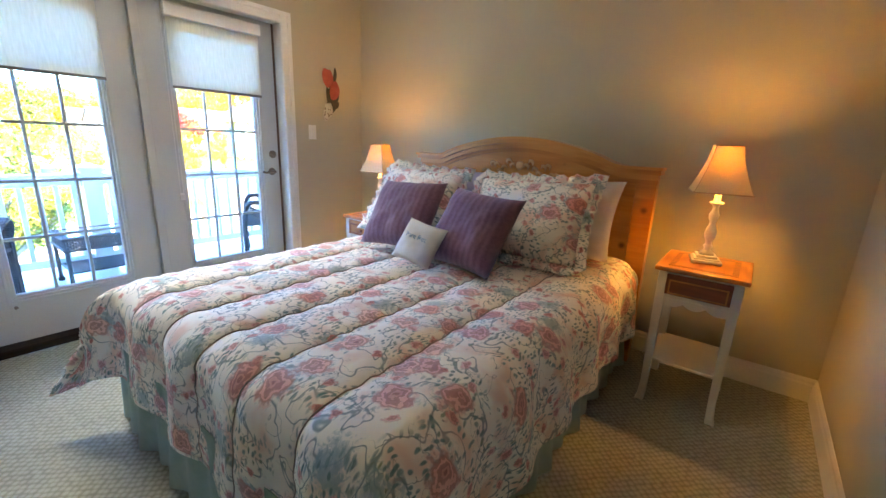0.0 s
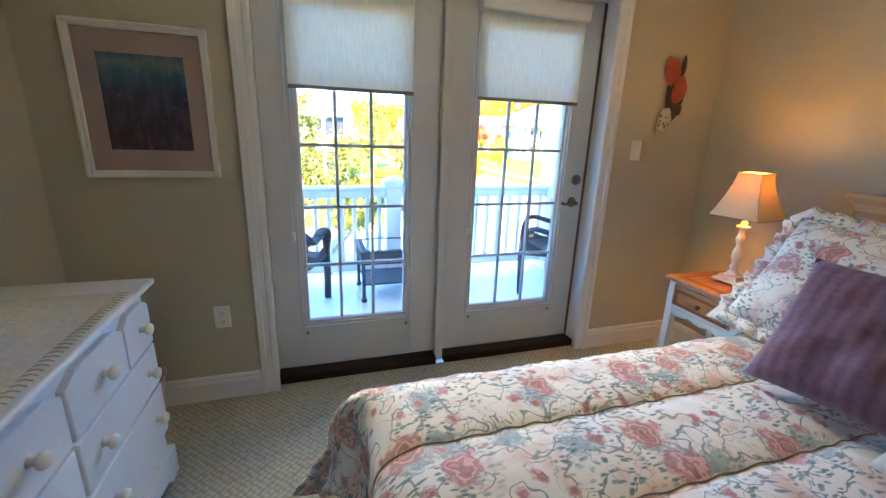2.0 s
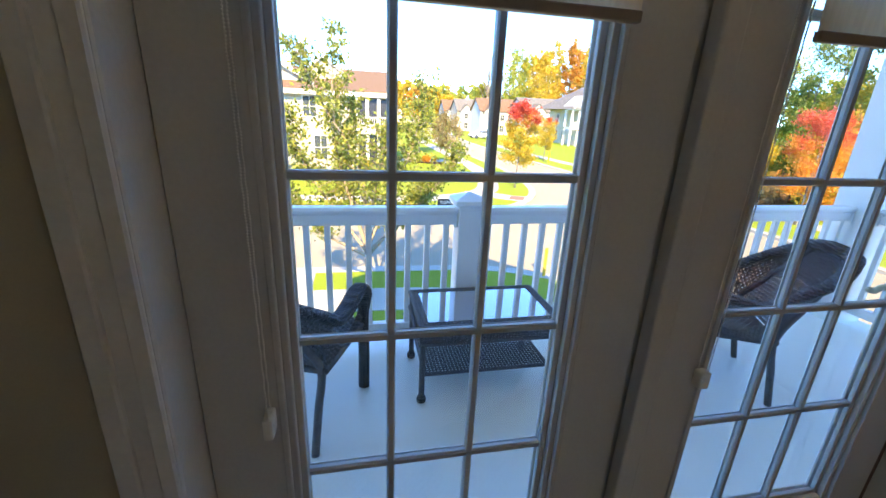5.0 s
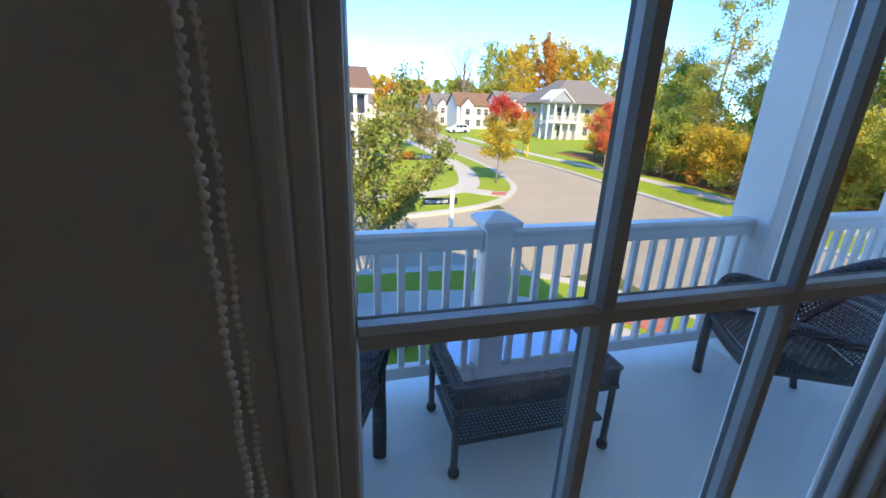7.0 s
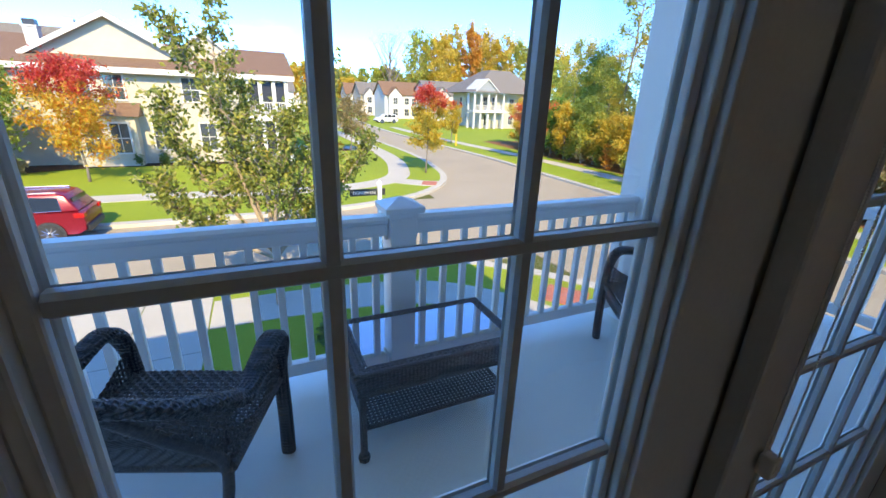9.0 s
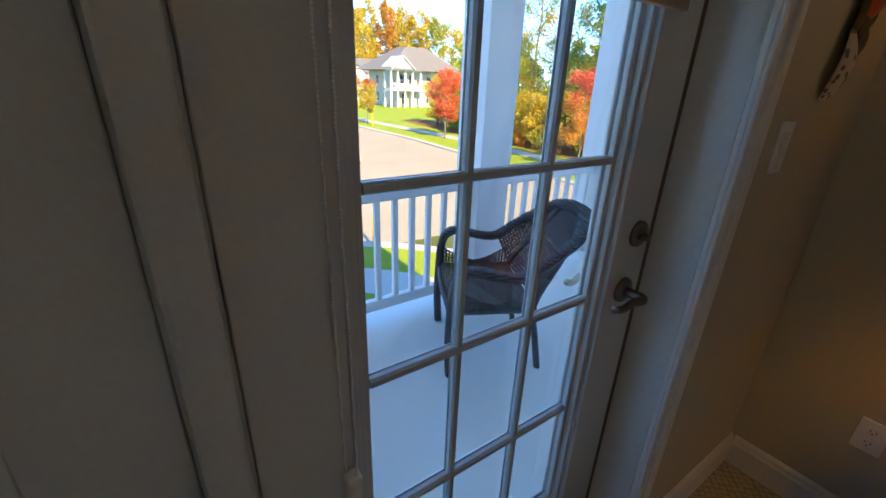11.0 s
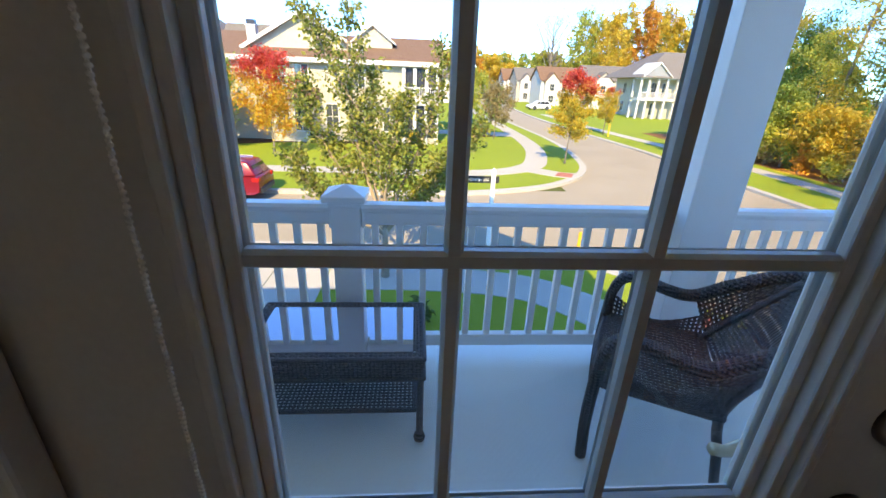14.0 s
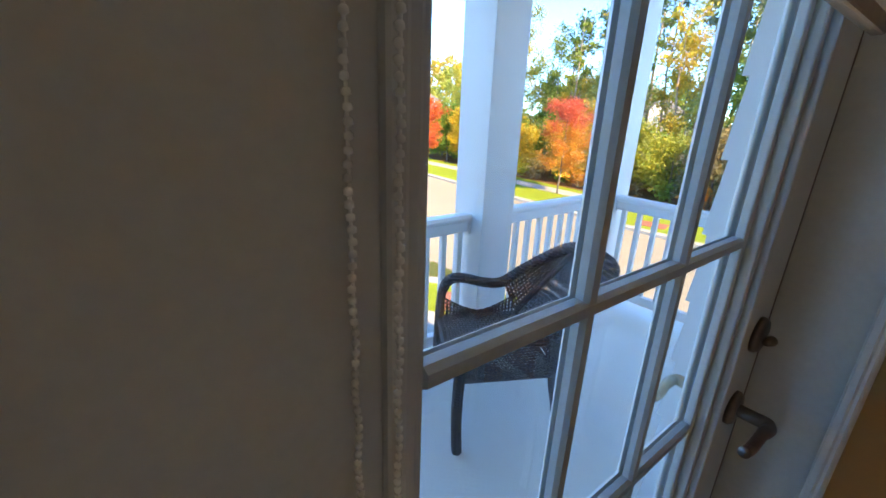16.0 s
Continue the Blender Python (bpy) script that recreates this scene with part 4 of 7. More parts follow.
def cushion(name, w, h, t, mat, m, label, category="pillow", ruffle=0.0, group="", corner=0.07, seed=0, parts=()):
    """A stuffed pillow: pinched corners, seam edge, wrinkles; optional gathered flange."""
    ob_m = m
    n = 22
    bm = B()
    uvl = bm.loops.layers.uv.new("UVMap")
    sides = []
    for s in (1, -1):
        g = []
        for i in range(n + 1):
            a = -1 + 2 * i / n
            row = []
            for j in range(n + 1):
                b = -1 + 2 * j / n
                sh = 1 - corner * (1 - b * b) * 1.0
                sv = 1 - corner * (1 - a * a) * 1.0
                x, y = a * w / 2 * sh, b * h / 2 * sv
                d = max(0.0, (1 - a ** 4) * (1 - b ** 4)) ** 0.55
                wr = 0.05 * t * noise.noise(Vector((a * 3 + seed, b * 3, s))) * d * 2
                z = s * (t / 2 * d + wr) - 0.0
                row.append(bm.verts.new((x, y, z)))
            g.append(row)
        sides.append(g)
    for s, g in zip((1, -1), sides):
        for i in range(n):
            for j in range(n):
                f = bm.faces.new((g[i][j], g[i + 1][j], g[i + 1][j + 1], g[i][j + 1]))
                for lp in f.loops:
                    lp[uvl].uv = (lp.vert.co.x + seed * 0.37, lp.vert.co.y + 0.2 * s)
    bmesh.ops.remove_doubles(bm, verts=bm.verts, dist=0.0004)
    ob = part(name, bm, mat, None, "", True)
    ob.matrix_world = ob_m
    tagged(ob, label, category, group)
    if ruffle:
        bm = B()
        uvl = bm.loops.layers.uv.new("UVMap")
        pts = []
        k = 150
        for i in range(k):
            s = 4 * i / k
            e, f_ = int(s), s - int(s)
            c = [(-1, -1), (1, -1), (1, 1), (-1, 1), (-1, -1)]
            a = c[e][0] * (1 - f_) + c[e + 1][0] * f_
            b = c[e][1] * (1 - f_) + c[e + 1][1] * f_
            wv = math.sin(i * 1.26) * 0.016 + 0.008 * math.sin(i * 2.9)
            px, py = a * w / 2 * (1 - corner * (1 - b * b)), b * h / 2 * (1 - corner * (1 - a * a))
            nx, ny = (a if abs(a) > 0.98 else 0), (b if abs(b) > 0.98 else 0)
            pts.append(((px * 0.985, py * 0.985, 0), (px + nx * ruffle, py + ny * ruffle, wv)))
        vs = [[bm.verts.new(p) for p in q] for q in pts]
        for i in range(k):
            u, v = vs[i], vs[(i + 1) % k]
            f = bm.faces.new((u[0], v[0], v[1], u[1]))
            for lp in f.loops:
                lp[uvl].uv = (lp.vert.co.x + 0.5, lp.vert.co.y)
        r = part("ruffle", bm, mat, ob, "gathered ruffle", True)
        so = r.modifiers.new("thickness", "SOLIDIFY")
        so.thickness = 0.003
    return ob


def lean(x, y, z, back, turn=0, spin=0):
    """Pose of a pillow that faces the bed's foot: leaning back by degrees from upright."""
    return pose(x, y, z, 0, 0, -90 + turn) @ pose(0, 0, 0, 90 - back, 0, 0) @ pose(0, 0, 0, 0, 0, spin)


cushion("pillow", 0.70, 0.46, 0.17, M["sheet"], lean(1.26, -2.29, 0.87, 24, 0, 1), "pale pink cotton pillow against the headboard", group="sleeping pillows", seed=1)
cushion("pillow", 0.70, 0.46, 0.17, M["lilac"], lean(1.26, -1.52, 0.87, 24, 0, -1), "pale lilac cotton pillow against the headboard", group="sleeping pillows", seed=2)
cushion("pillow_sham", 0.66, 0.47, 0.18, M["floral_sham"], lean(0.98, -2.23, 0.875, 34, 3, 2), "ruffled floral pillow sham on the bed", ruffle=0.05, group="floral shams", seed=3)
cushion("pillow_sham", 0.66, 0.47, 0.18, M["floral_sham"], lean(0.98, -1.42, 0.875, 34, -3, -2), "ruffled floral pillow sham on the bed", ruffle=0.05, group="floral shams", seed=4)
cushion("throw_pillow", 0.43, 0.43, 0.15, M["purple"], lean(0.65, -2.11, 0.838, 36, -2, -4), "purple chenille throw pillow with ribbed stripes", group="purple throw pillows", seed=5)
cushion("throw_pillow", 0.45, 0.43, 0.15, M["purple"], lean(0.68, -1.62, 0.85, 36, 2, 3), "purple chenille throw pillow with ribbed stripes", group="purple throw pillows", seed=6)
small = cushion("small_pillow", 0.25, 0.22, 0.075, M["ivory"], lean(0.475, -1.92, 0.765, 33, 2, -8), "small ivory pillow with blue embroidered lettering", seed=7)


def lettering(text, size, mat, parent, m, name="lettering", depth=0.001, label=""):
    cu = bpy.data.curves.new(name, "FONT")
    cu.body, cu.size, cu.extrude, cu.align_x = text, size, depth, "CENTER"
    tmp = bpy.data.objects.new(name, cu)
    scene.collection.objects.link(tmp)
    me = bpy.data.meshes.new_from_object(tmp.evaluated_get(bpy.context.evaluated_depsgraph_get()))
    bpy.data.objects.remove(tmp)
    me.materials.clear()
    me.materials.append(mat)
    ob = new(name, me)
    ob.parent = parent
    ob.matrix_basis = m
    if label:
        ob["label"] = label
    return ob


lettering("bare feet", 0.037, M["embroidery"], small, pose(-0.004, 0.006, 0.0372), label="teal stitched lettering")
M["faint_thread"] = surface("faint_grey_thread", (0.34, 0.34, 0.29), (0.44, 0.43, 0.37), 50, 0.8)
for a, b, top in ((-0.072, -0.040, 0.0300), (-0.030, -0.008, 0.0325), (0.002, 0.052, 0.0325)):
    part("stitched_line", boxed(a, b, -0.046, -0.041, 0.026, top), M["faint_thread"], small)

# ---------------------------------------------------------------- nightstands and lamps


def nightstand(name, x0, y0, y1, depth, top, drop, shelf, label, front_mat):
    """Cream stand with wooden top, inlaid drawer front, scalloped apron and splayed feet."""
    w = y1 - y0
    t = thing(name, (x0 + depth / 2, (y0 + y1) / 2, 0), label, "nightstand", "nightstands beside the bed")
    hd, hw = depth / 2, w / 2
    part("top", boxed(-hd, hd, -hw, hw, top - 0.022, top, 0.006), M["pine_x"], t, "honey-stained wooden top")
    part("top_inlay", boxed(-hd + 0.05, hd - 0.05, -hw + 0.05, hw - 0.05, top, top + 0.0008), M["inlay"], t, "darker inlaid band")
    part("top_field", boxed(-hd + 0.075, hd - 0.075, -hw + 0.075, hw - 0.075, top + 0.0008, top + 0.0016), M["pine_x"], t)
    ins = 0.022
    part("carcass", boxed(-hd + ins + 0.005, hd - ins, -hw + ins, hw - ins, top - 0.022 - drop, top - 0.022, 0.002), M["furniture_white"], t)
    df = part("drawer_front", boxed(-hd + ins - 0.006, -hd + ins + 0.005, -hw + ins + 0.035, hw - ins - 0.035, top - 0.022 - drop + 0.022, top - 0.034, 0.002), front_mat, t, "inlaid wooden drawer front")
    zc = top - 0.028 - drop / 2
    fr = drop / 2 - 0.032
    fw = hw - ins - 0.048
    tw = 0.007 if shelf else 0.013
    bm = B()
    for a, b, c, d in ((-fw, fw, fr - tw, fr), (-fw, fw, -fr, -fr + tw), (-fw, -fw + tw, -fr + tw, fr - tw), (fw - tw, fw, -fr + tw, fr - tw)):
        box(bm, -hd + ins - 0.0085, -hd + ins - 0.006, a, b, zc + c, zc + d)
    part("bead_moulding", bm, M["pine_x"] if shelf else M["inlay"], df)
    # scalloped apron
    bm = B()
    za = top - 0.022 - drop
    pts = [(-hw + ins, za), (-hw + ins, za - 0.05)]
    for i in range(25):
        s = -1 + 2 * i / 24
        pts.append((s * (hw - ins - 0.03), za - 0.018 - 0.020 * abs(math.cos(s * math.pi * 1.5)) ** 0.8 - 0.02 * s ** 6))
    pts += [(hw - ins, za - 0.05), (hw - ins, za)]
    prism(bm, pts, "x", -hd + ins + 0.004, -hd + ins + 0.018)
    part("apron", bm, M["furniture_white"], t)
    part("apron", boxed(-hd + ins + 0.03, hd - ins - 0.03, -hw + ins + 0.002, -hw + ins + 0.016, za - 0.03, za), M["furniture_white"], t)
    part("apron", boxed(-hd + ins + 0.03, hd - ins - 0.03, hw - ins - 0.016, hw - ins - 0.002, za - 0.03, za), M["furniture_white"], t)
    for sx in (-1, 1):
        for sy in (-1, 1):
            cx, cy = sx * (hd - ins - 0.018), sy * (hw - ins - 0.018)
            bm = B()
            prof = [(0.0, 0.020, 0.016), (0.02, 0.0175, 0.008), (0.10, 0.016, 0.0), (0.25, 0.018, 0.0), (top - 0.03 - drop * 0.5, 0.021, 0.0), (top - 0.022, 0.021, 0.0)]
            rings = []
            for z, r, sp in prof:
                rings.append([bm.verts.new((cx + sx * sp + a * r, cy + sy * sp * 0.5 + b * r, z)) for a, b in ((-1, -1), (1, -1), (1, 1), (-1, 1))])
            for lo, hi in zip(rings, rings[1:]):
                for k in range(4):
                    bm.faces.new((lo[k], lo[(k + 1) % 4], hi[(k + 1) % 4], hi[k]))
            bm.faces.new(rings[0])
            bm.faces.new(rings[-1])
            bmesh.ops.bevel(bm, geom=[e for e in bm.edges if abs(e.verts[0].co.z - e.verts[1].co.z) > 0.01], offset=0.004, segments=2, affect="EDGES", profile=0.5)
            part("leg", bm, M["furniture_white"], t)
    if shelf:
        part("shelf", boxed(-hd + ins + 0.004, hd - ins - 0.004, -hw + ins + 0.004, hw - ins - 0.004, shelf - 0.016, shelf, 0.003), M["furniture_white"], t)
    else:
        bm = B()
        lathe(bm, [(0.006, 0.0), (0.006, 0.012), (0.014, 0.018), (0.013, 0.026), (0.004, 0.03)], 14)
        bmesh.ops.rotate(bm, verts=bm.verts, cent=(0, 0, 0), matrix=Matrix.Rotation(radians(-90), 3, "Y"))
        bmesh.ops.translate(bm, verts=bm.verts, vec=(-hd + ins - 0.006, 0, zc))
        part("knob", bm, M["inlay"], df, "", True)
    return t


nightstand("nightstand", 1.10, -3.26, -2.88, 0.43, 0.725, 0.135, 0.24, "tall cream nightstand with wooden top and drawer", M["inlay"])
nightstand("nightstand", 1.12, -0.99, -0.54, 0.43, 0.645, 0.15, 0, "cream nightstand with honey-wood top and drawer", M["pine_x"])


def table_lamp(x, y, z, turn, label):
    """Painted turned candlestick lamp with a flared, cut-corner square shade."""
    t = thing("table_lamp", pose(x, y, z, 0, 0, turn), label, "lamp", "bedside lamps")
    bm = B()
    for a, z0, z1 in ((0.066, 0.008, 0.02), (0.056, 0.02, 0.028), (0.045, 0.028, 0.042)):
        box(bm, -a, a, -a, a, z0, z1, 0.004)
    for a in (-0.055, 0.055):
        for b in (-0.055, 0.055):
            bmesh.ops.create_icosphere(bm, subdivisions=1, radius=0.011, matrix=Matrix.Translation((a, b, 0.008)) @ Matrix.Diagonal((1, 1, 0.72, 1)))
    part("base", bm, M["furniture_white"], t)
    bm = B()
    lathe(bm, [(0.036, 0.042), (0.030, 0.052), (0.018, 0.062), (0.015, 0.075), (0.022, 0.085), (0.015, 0.093), (0.013, 0.105), (0.020, 0.122), (0.026, 0.145), (0.022, 0.17), (0.014, 0.19), (0.013, 0.205),
               (0.021, 0.222), (0.023, 0.24), (0.016, 0.258), (0.012, 0.275), (0.016, 0.288), (0.030, 0.296), (0.030, 0.301), (0.014, 0.306), (0.014, 0.345), (0.011, 0.35), (0.011, 0.430)], 20)
    part("column", bm, M["furniture_white"], t, "", True)
    bm = B()
    rings = []
    for k in range(9):
        s = k / 8
        half = 0.056 + (0.118 - 0.056) * s ** 1.45
        zz = 0.565 - 0.215 * s
        cut = half * 0.05
        ring = []
        for a, b in ((1, 1), (-1, 1), (-1, -1), (1, -1)):
            q = [(a * half, b * (half - cut)), (a * (half - cut), b * half)]
            ring += q if a * b > 0 else q[::-1]
        rings.append([bm.verts.new((px, py, zz)) for px, py in ring])
    for lo, hi in zip(rings, rings[1:]):
        for k in range(8):
            bm.faces.new((lo[k], lo[(k + 1) % 8], hi[(k + 1) % 8], hi[k]))
    ribs = [[v.co.copy() for v in ring] for ring in rings]
    shade = part("shade", bm, M["lampshade"], t, "flared linen lampshade")
    for k in range(0, 8, 2):
        bm = B()
        tube(bm, [(ring[k] + ring[k + 1]) / 2 for ring in ribs], 0.0016, 5)
        part("rib", bm, M["binding"], shade, "stitched seam of the shade")
    for zz, half in ((0.565, 0.056), (0.35, 0.118)):
        bm = B()
        cut = half * 0.05
        pts = [(half, half - cut), (half - cut, half), (-half + cut, half), (-half, half - cut), (-half, -half + cut), (-half + cut, -half), (half - cut, -half), (half, -half + cut)]
        tube(bm, [(*q, zz) for q in pts + pts[:1]], 0.003, 6)
        part("binding", bm, M["binding"], shade)
    bm = B()
    lathe(bm, [(0.012, 0.428), (0.012, 0.464), (0.015, 0.470), (0.027, 0.502), (0.029, 0.521), (0.022, 0.544), (0.008, 0.554)], 16)
    mb, ntb, pb = material("warm_bulb")
    pb.inputs["Emission Color"].default_value = (1.0, 0.45, 0.10, 1)
    pb.inputs["Emission Strength"].default_value = LAMP_GLOW
    part("bulb", bm, mb, t, "glowing bulb", True)
    return t


LAMP_GLOW = 6.5
table_lamp(1.34, -3.06, 0.7266, 12, "lit white turned table lamp with flared shade")
table_lamp(1.37, -0.72, 0.6466, 8, "lit white turned table lamp with flared shade")

# ---------------------------------------------------------------- dresser and basket
dr = thing("dresser", (-1.51, -1.31, 0), "white painted dresser with round wooden knobs", "dresser")
FX = 0.225          # front face from the middle
bm = B()
box(bm, -0.215, 0.205, -0.71, 0.71, 0.09, 0.775, 0.004)
part("carcass", bm, M["dresser"], dr)
bm = B()
box(bm, -0.225, 0.225, -0.725, 0.725, 0.775, 0.789, 0.005)
box(bm, -0.235, 0.245, -0.745, 0.745, 0.789, 0.811, 0.009, 3)
part("top", bm, M["dresser"], dr)
bm = B()
pl = [(-0.71, 0.0), (-0.71, 0.12), (0.71, 0.12), (0.71, 0.0), (0.64, 0.0), (0.60, 0.035), (0.50, 0.055), (-0.50, 0.055), (-0.60, 0.035), (-0.64, 0.0)]
prism(bm, pl, "x", 0.2, 0.232)
box(bm, -0.215, 0.2, 0.69, 0.722, 0.0, 0.12, 0.003)
box(bm, -0.215, 0.2, -0.722, -0.69, 0.0, 0.12, 0.003)
part("plinth", bm, M["dresser"], dr)


def drawer(y0, y1, z0, z1, knobs, scallop):
    bm = B()
    pts = [(y0, z0), (y1, z0)]
    if scallop:
        for i in range(17):
            s = i / 16
            pts.append((y1 + (y0 - y1) * s, z1 - 0.028 + 0.028 * min(1, math.sin(math.pi * s) * 1.6)))
    else:
        pts += [(y1, z1), (y0, z1)]
    prism(bm, pts, "x", 0.205, FX)
    bmesh.ops.bevel(bm, geom=[e for e in bm.edges if all(v.co.x > FX - 0.001 for v in e.verts)], offset=0.006, segments=3, affect="EDGES", profile=0.6)
    d = part("drawer", bm, M["dresser"], dr)
    for y in knobs:
        bm = B()
        lathe(bm, [(0.012, 0.0), (0.010, 0.008), (0.011, 0.014), (0.019, 0.02), (0.0205, 0.027), (0.017, 0.034), (0.008, 0.037)], 18)
        bmesh.ops.rotate(bm, verts=bm.verts, cent=(0, 0, 0), matrix=Matrix.Rotation(radians(90), 3, "Y"))
        bmesh.ops.translate(bm, verts=bm.verts, vec=(FX, y, (z0 + z1) / 2))
        part("knob", bm, M["furniture_white"], d, "round cream knob", True)


for a, b in ((0.70, 0.17), (0.155, -0.155), (-0.17, -0.70)):
    top_row = [(a, b)] if abs(a - b) < 0.35 else [(a, a - 0.20), (a - 0.21, b)] if a > 0 else [(a, b + 0.21), (b + 0.20, b)]
    for p0, p1 in top_row:
        drawer(p1, p0, 0.585, 0.755, [(p0 + p1) / 2 + 0.01], True)
    ks = [a - 0.085, b + 0.10] if abs(a - b) > 0.35 else [(a + b) / 2]
    drawer(b, a, 0.42, 0.575, ks, False)
    drawer(b, a, 0.21, 0.41, ks, False)
bm = B()
n = 60
box(bm, -0.19, 0.19, -0.60, 0.60, 0.811, 0.8135)
for i in range(n):
    y = -0.6 + 1.2 * (i + 0.5) / n
    for sx in (-1, 1):
        tube(bm, [(sx * 0.19, y, 0.813), (sx * 0.205, y + 0.004, 0.8135), (sx * 0.222, y - 0.003, 0.8125)], 0.0018, 5)
tagged(part("table_runner", bm, M["runner"], None), "cream crocheted runner on the dresser top", "runner").matrix_world = Matrix.Translation((-1.51, -1.31, 0.0004))

bk = thing("waste_basket", (-1.50, -0.36, 0), "pink woven waste basket beside the dresser", "basket")
M["basket"] = cloth("pink_woven_fibre", (0.42, 0.20, 0.18), (0.62, 0.40, 0.36), 30.0, 0.8)
bm = B()
lathe(bm, [(0.100, 0.0), (0.106, 0.004), (0.136, 0.275), (0.140, 0.286), (0.133, 0.286), (0.102, 0.012), (0.01, 0.01)], 28)
part("body", bm, M["basket"], bk, "", True)
bm = B()
tube(bm, [(0.137 * math.cos(a * math.pi / 12), 0.137 * math.sin(a * math.pi / 12), 0.286) for a in range(25)], 0.007, 8)
part("rim", bm, M["basket"], bk, "", True)

# ---------------------------------------------------------------- balcony
BZ = -0.04
structure("balcony_floor", boxed(-2.3, 3.25, 0.10, 1.72, BZ - 0.25, BZ, 0.01), M["deck"], "pale grey-blue coated balcony deck", "floor")
structure("balcony_edge", boxed(-2.3, 3.25, 1.722, 1.76, BZ - 0.32, BZ + 0.0, 0.004), M["vinyl"], "white fascia board along the balcony edge", "trim")
bm = B()
M["siding"] = surface("white_house_siding", (0.70, 0.70, 0.68), (0.77, 0.77, 0.75), 2, 0.6, bump_scale=60)
for x0, x1 in ((-11.0, OX0), (OX1, 3.25)):
    for i in range(44):
        z = -3.4 + i * 0.14
        if z > CEIL:
            break
        prism(bm, [(0.0, z), (0.116, z), (0.104, z + 0.14), (0.0, z + 0.14)], "x", x0, x1)
box(bm, OX0, OX1, 0.0, 0.112, OZ, CEIL)
box(bm, OX0, OX1, 0.0, 0.112, -3.4, -0.06)
structure("outer_wall", bm, M["siding"], "white lap siding on the house front", "wall")
structure("outer_floor", boxed(-11.0, 3.25, -9.0, -0.002, -3.4, -0.13), M["siding"], "plain lower storey of the house", "wall")
bm = B()
box(bm, -2.45, 3.4, 0.118, 1.86, 2.64, 2.72)
structure("balcony_ceiling", bm, M["vinyl"], "white balcony ceiling", "ceiling")
M["shingle"] = surface("brown_roof_shingle", (0.115, 0.062, 0.034), (0.235, 0.135, 0.078), 6.0, 0.9, bump_scale=14, bump_amt=0.4, bump_dist=0.03)
M["shingle_grey"] = surface("grey_roof_shingle", (0.10, 0.085, 0.07), (0.21, 0.182, 0.155), 6.0, 0.9, bump_scale=14, bump_amt=0.4, bump_dist=0.03)
bm = B()
prism(bm, [(-2.6, 2.73), (3.6, 2.73), (3.6, 2.92), (0.5, 5.15), (-2.6, 2.92)], "y", -9.6, 2.05)
prism(bm, [(0.6, 2.50), (0.6, 2.40), (-9.6, 2.40), (-9.6, 2.50), (-4.5, 5.2)], "x", -11.2, -2.61)
prism(bm, [(-9.7, 2.52), (-6.3, 2.52), (-8.0, 4.2)], "y", -4.0, 0.55)
structure("house_roof", bm, M["shingle"], "shingled roof of the house", "roof")
bm = B()
box(bm, -11.0, 3.25, -9.0, -3.80, -0.12, 2.49)
box(bm, -11.0, -1.9, -3.79, -0.01, -0.12, 2.49)
box(bm, 1.86, 3.25, -3.79, -0.01, -0.12, 2.49)
structure("house_body", bm, M["siding"], "neighbouring rooms of the house, closed", "wall")


def square_column(x, y, w, base=BZ, top=2.64):
    c = thing("porch_column", (x, y, base), "square white boxed porch column", "column", "balcony columns")
    h = top - base
    part("shaft", boxed(-w / 2, w / 2, -w / 2, w / 2, 0.10, h - 0.12, 0.004), M["vinyl"], c)
    part("plinth", boxed(-w / 2 - 0.018, w / 2 + 0.018, -w / 2 - 0.018, w / 2 + 0.018, 0.0, 0.10, 0.006), M["vinyl"], c)
    part("capital", boxed(-w / 2 - 0.018, w / 2 + 0.018, -w / 2 - 0.018, w / 2 + 0.018, h - 0.12, h, 0.006), M["vinyl"], c)
    return c


RY = 1.60
square_column(1.76, RY, 0.25)
square_column(3.08, RY, 0.25)
square_column(-2.15, RY, 0.25)


def railing(name, a, b, label):
    """White vinyl guard rail from plan point a to b: top rail, cap, bottom rail, balusters, brackets."""
    a, b = Vector((*a, 0)), Vector((*b, 0))
    L = (b - a).length
    turn = math.degrees(math.atan2((b - a).y, (b - a).x))
    r = thing(name, pose(a.x, a.y, BZ, 0, 0, turn), label, "railing", "balcony railing")
    bm = B()
    prism(bm, [(-0.022, 0.790), (0.022, 0.790), (0.026, 0.805), (0.026, 0.850), (0.040, 0.862), (0.044, 0.878), (0.034, 0.894), (-0.034, 0.894), (-0.044, 0.878), (-0.040, 0.862), (-0.026, 0.850), (-0.026, 0.805)], "x", 0.0, L)
    part("top_rail", bm, M["vinyl"], r)
    part("bottom_rail", boxed(0, L, -0.024, 0.024, 0.085, 0.155, 0.005), M["vinyl"], r)
    n = max(2, round(L / 0.118))
    base = None
    for i in range(n):
        x = (i + 0.5) * L / n
        if base is None:
            base = part("baluster", boxed(-0.017, 0.017, -0.017, 0.017, 0.155, 0.79, 0.003, 1), M["vinyl"], r)
            base.location = (x, 0, 0)
        else:
            o = base.copy()
            scene.collection.objects.link(o)
            o.location = (x, 0, 0)
    for x in (0.0, L):
        s = 0.012 if x == 0 else -0.012
        part("bracket", boxed(min(x, x + s), max(x, x + s), -0.034, 0.034, 0.775, 0.885, 0.003), M["vinyl"], r)
    return r


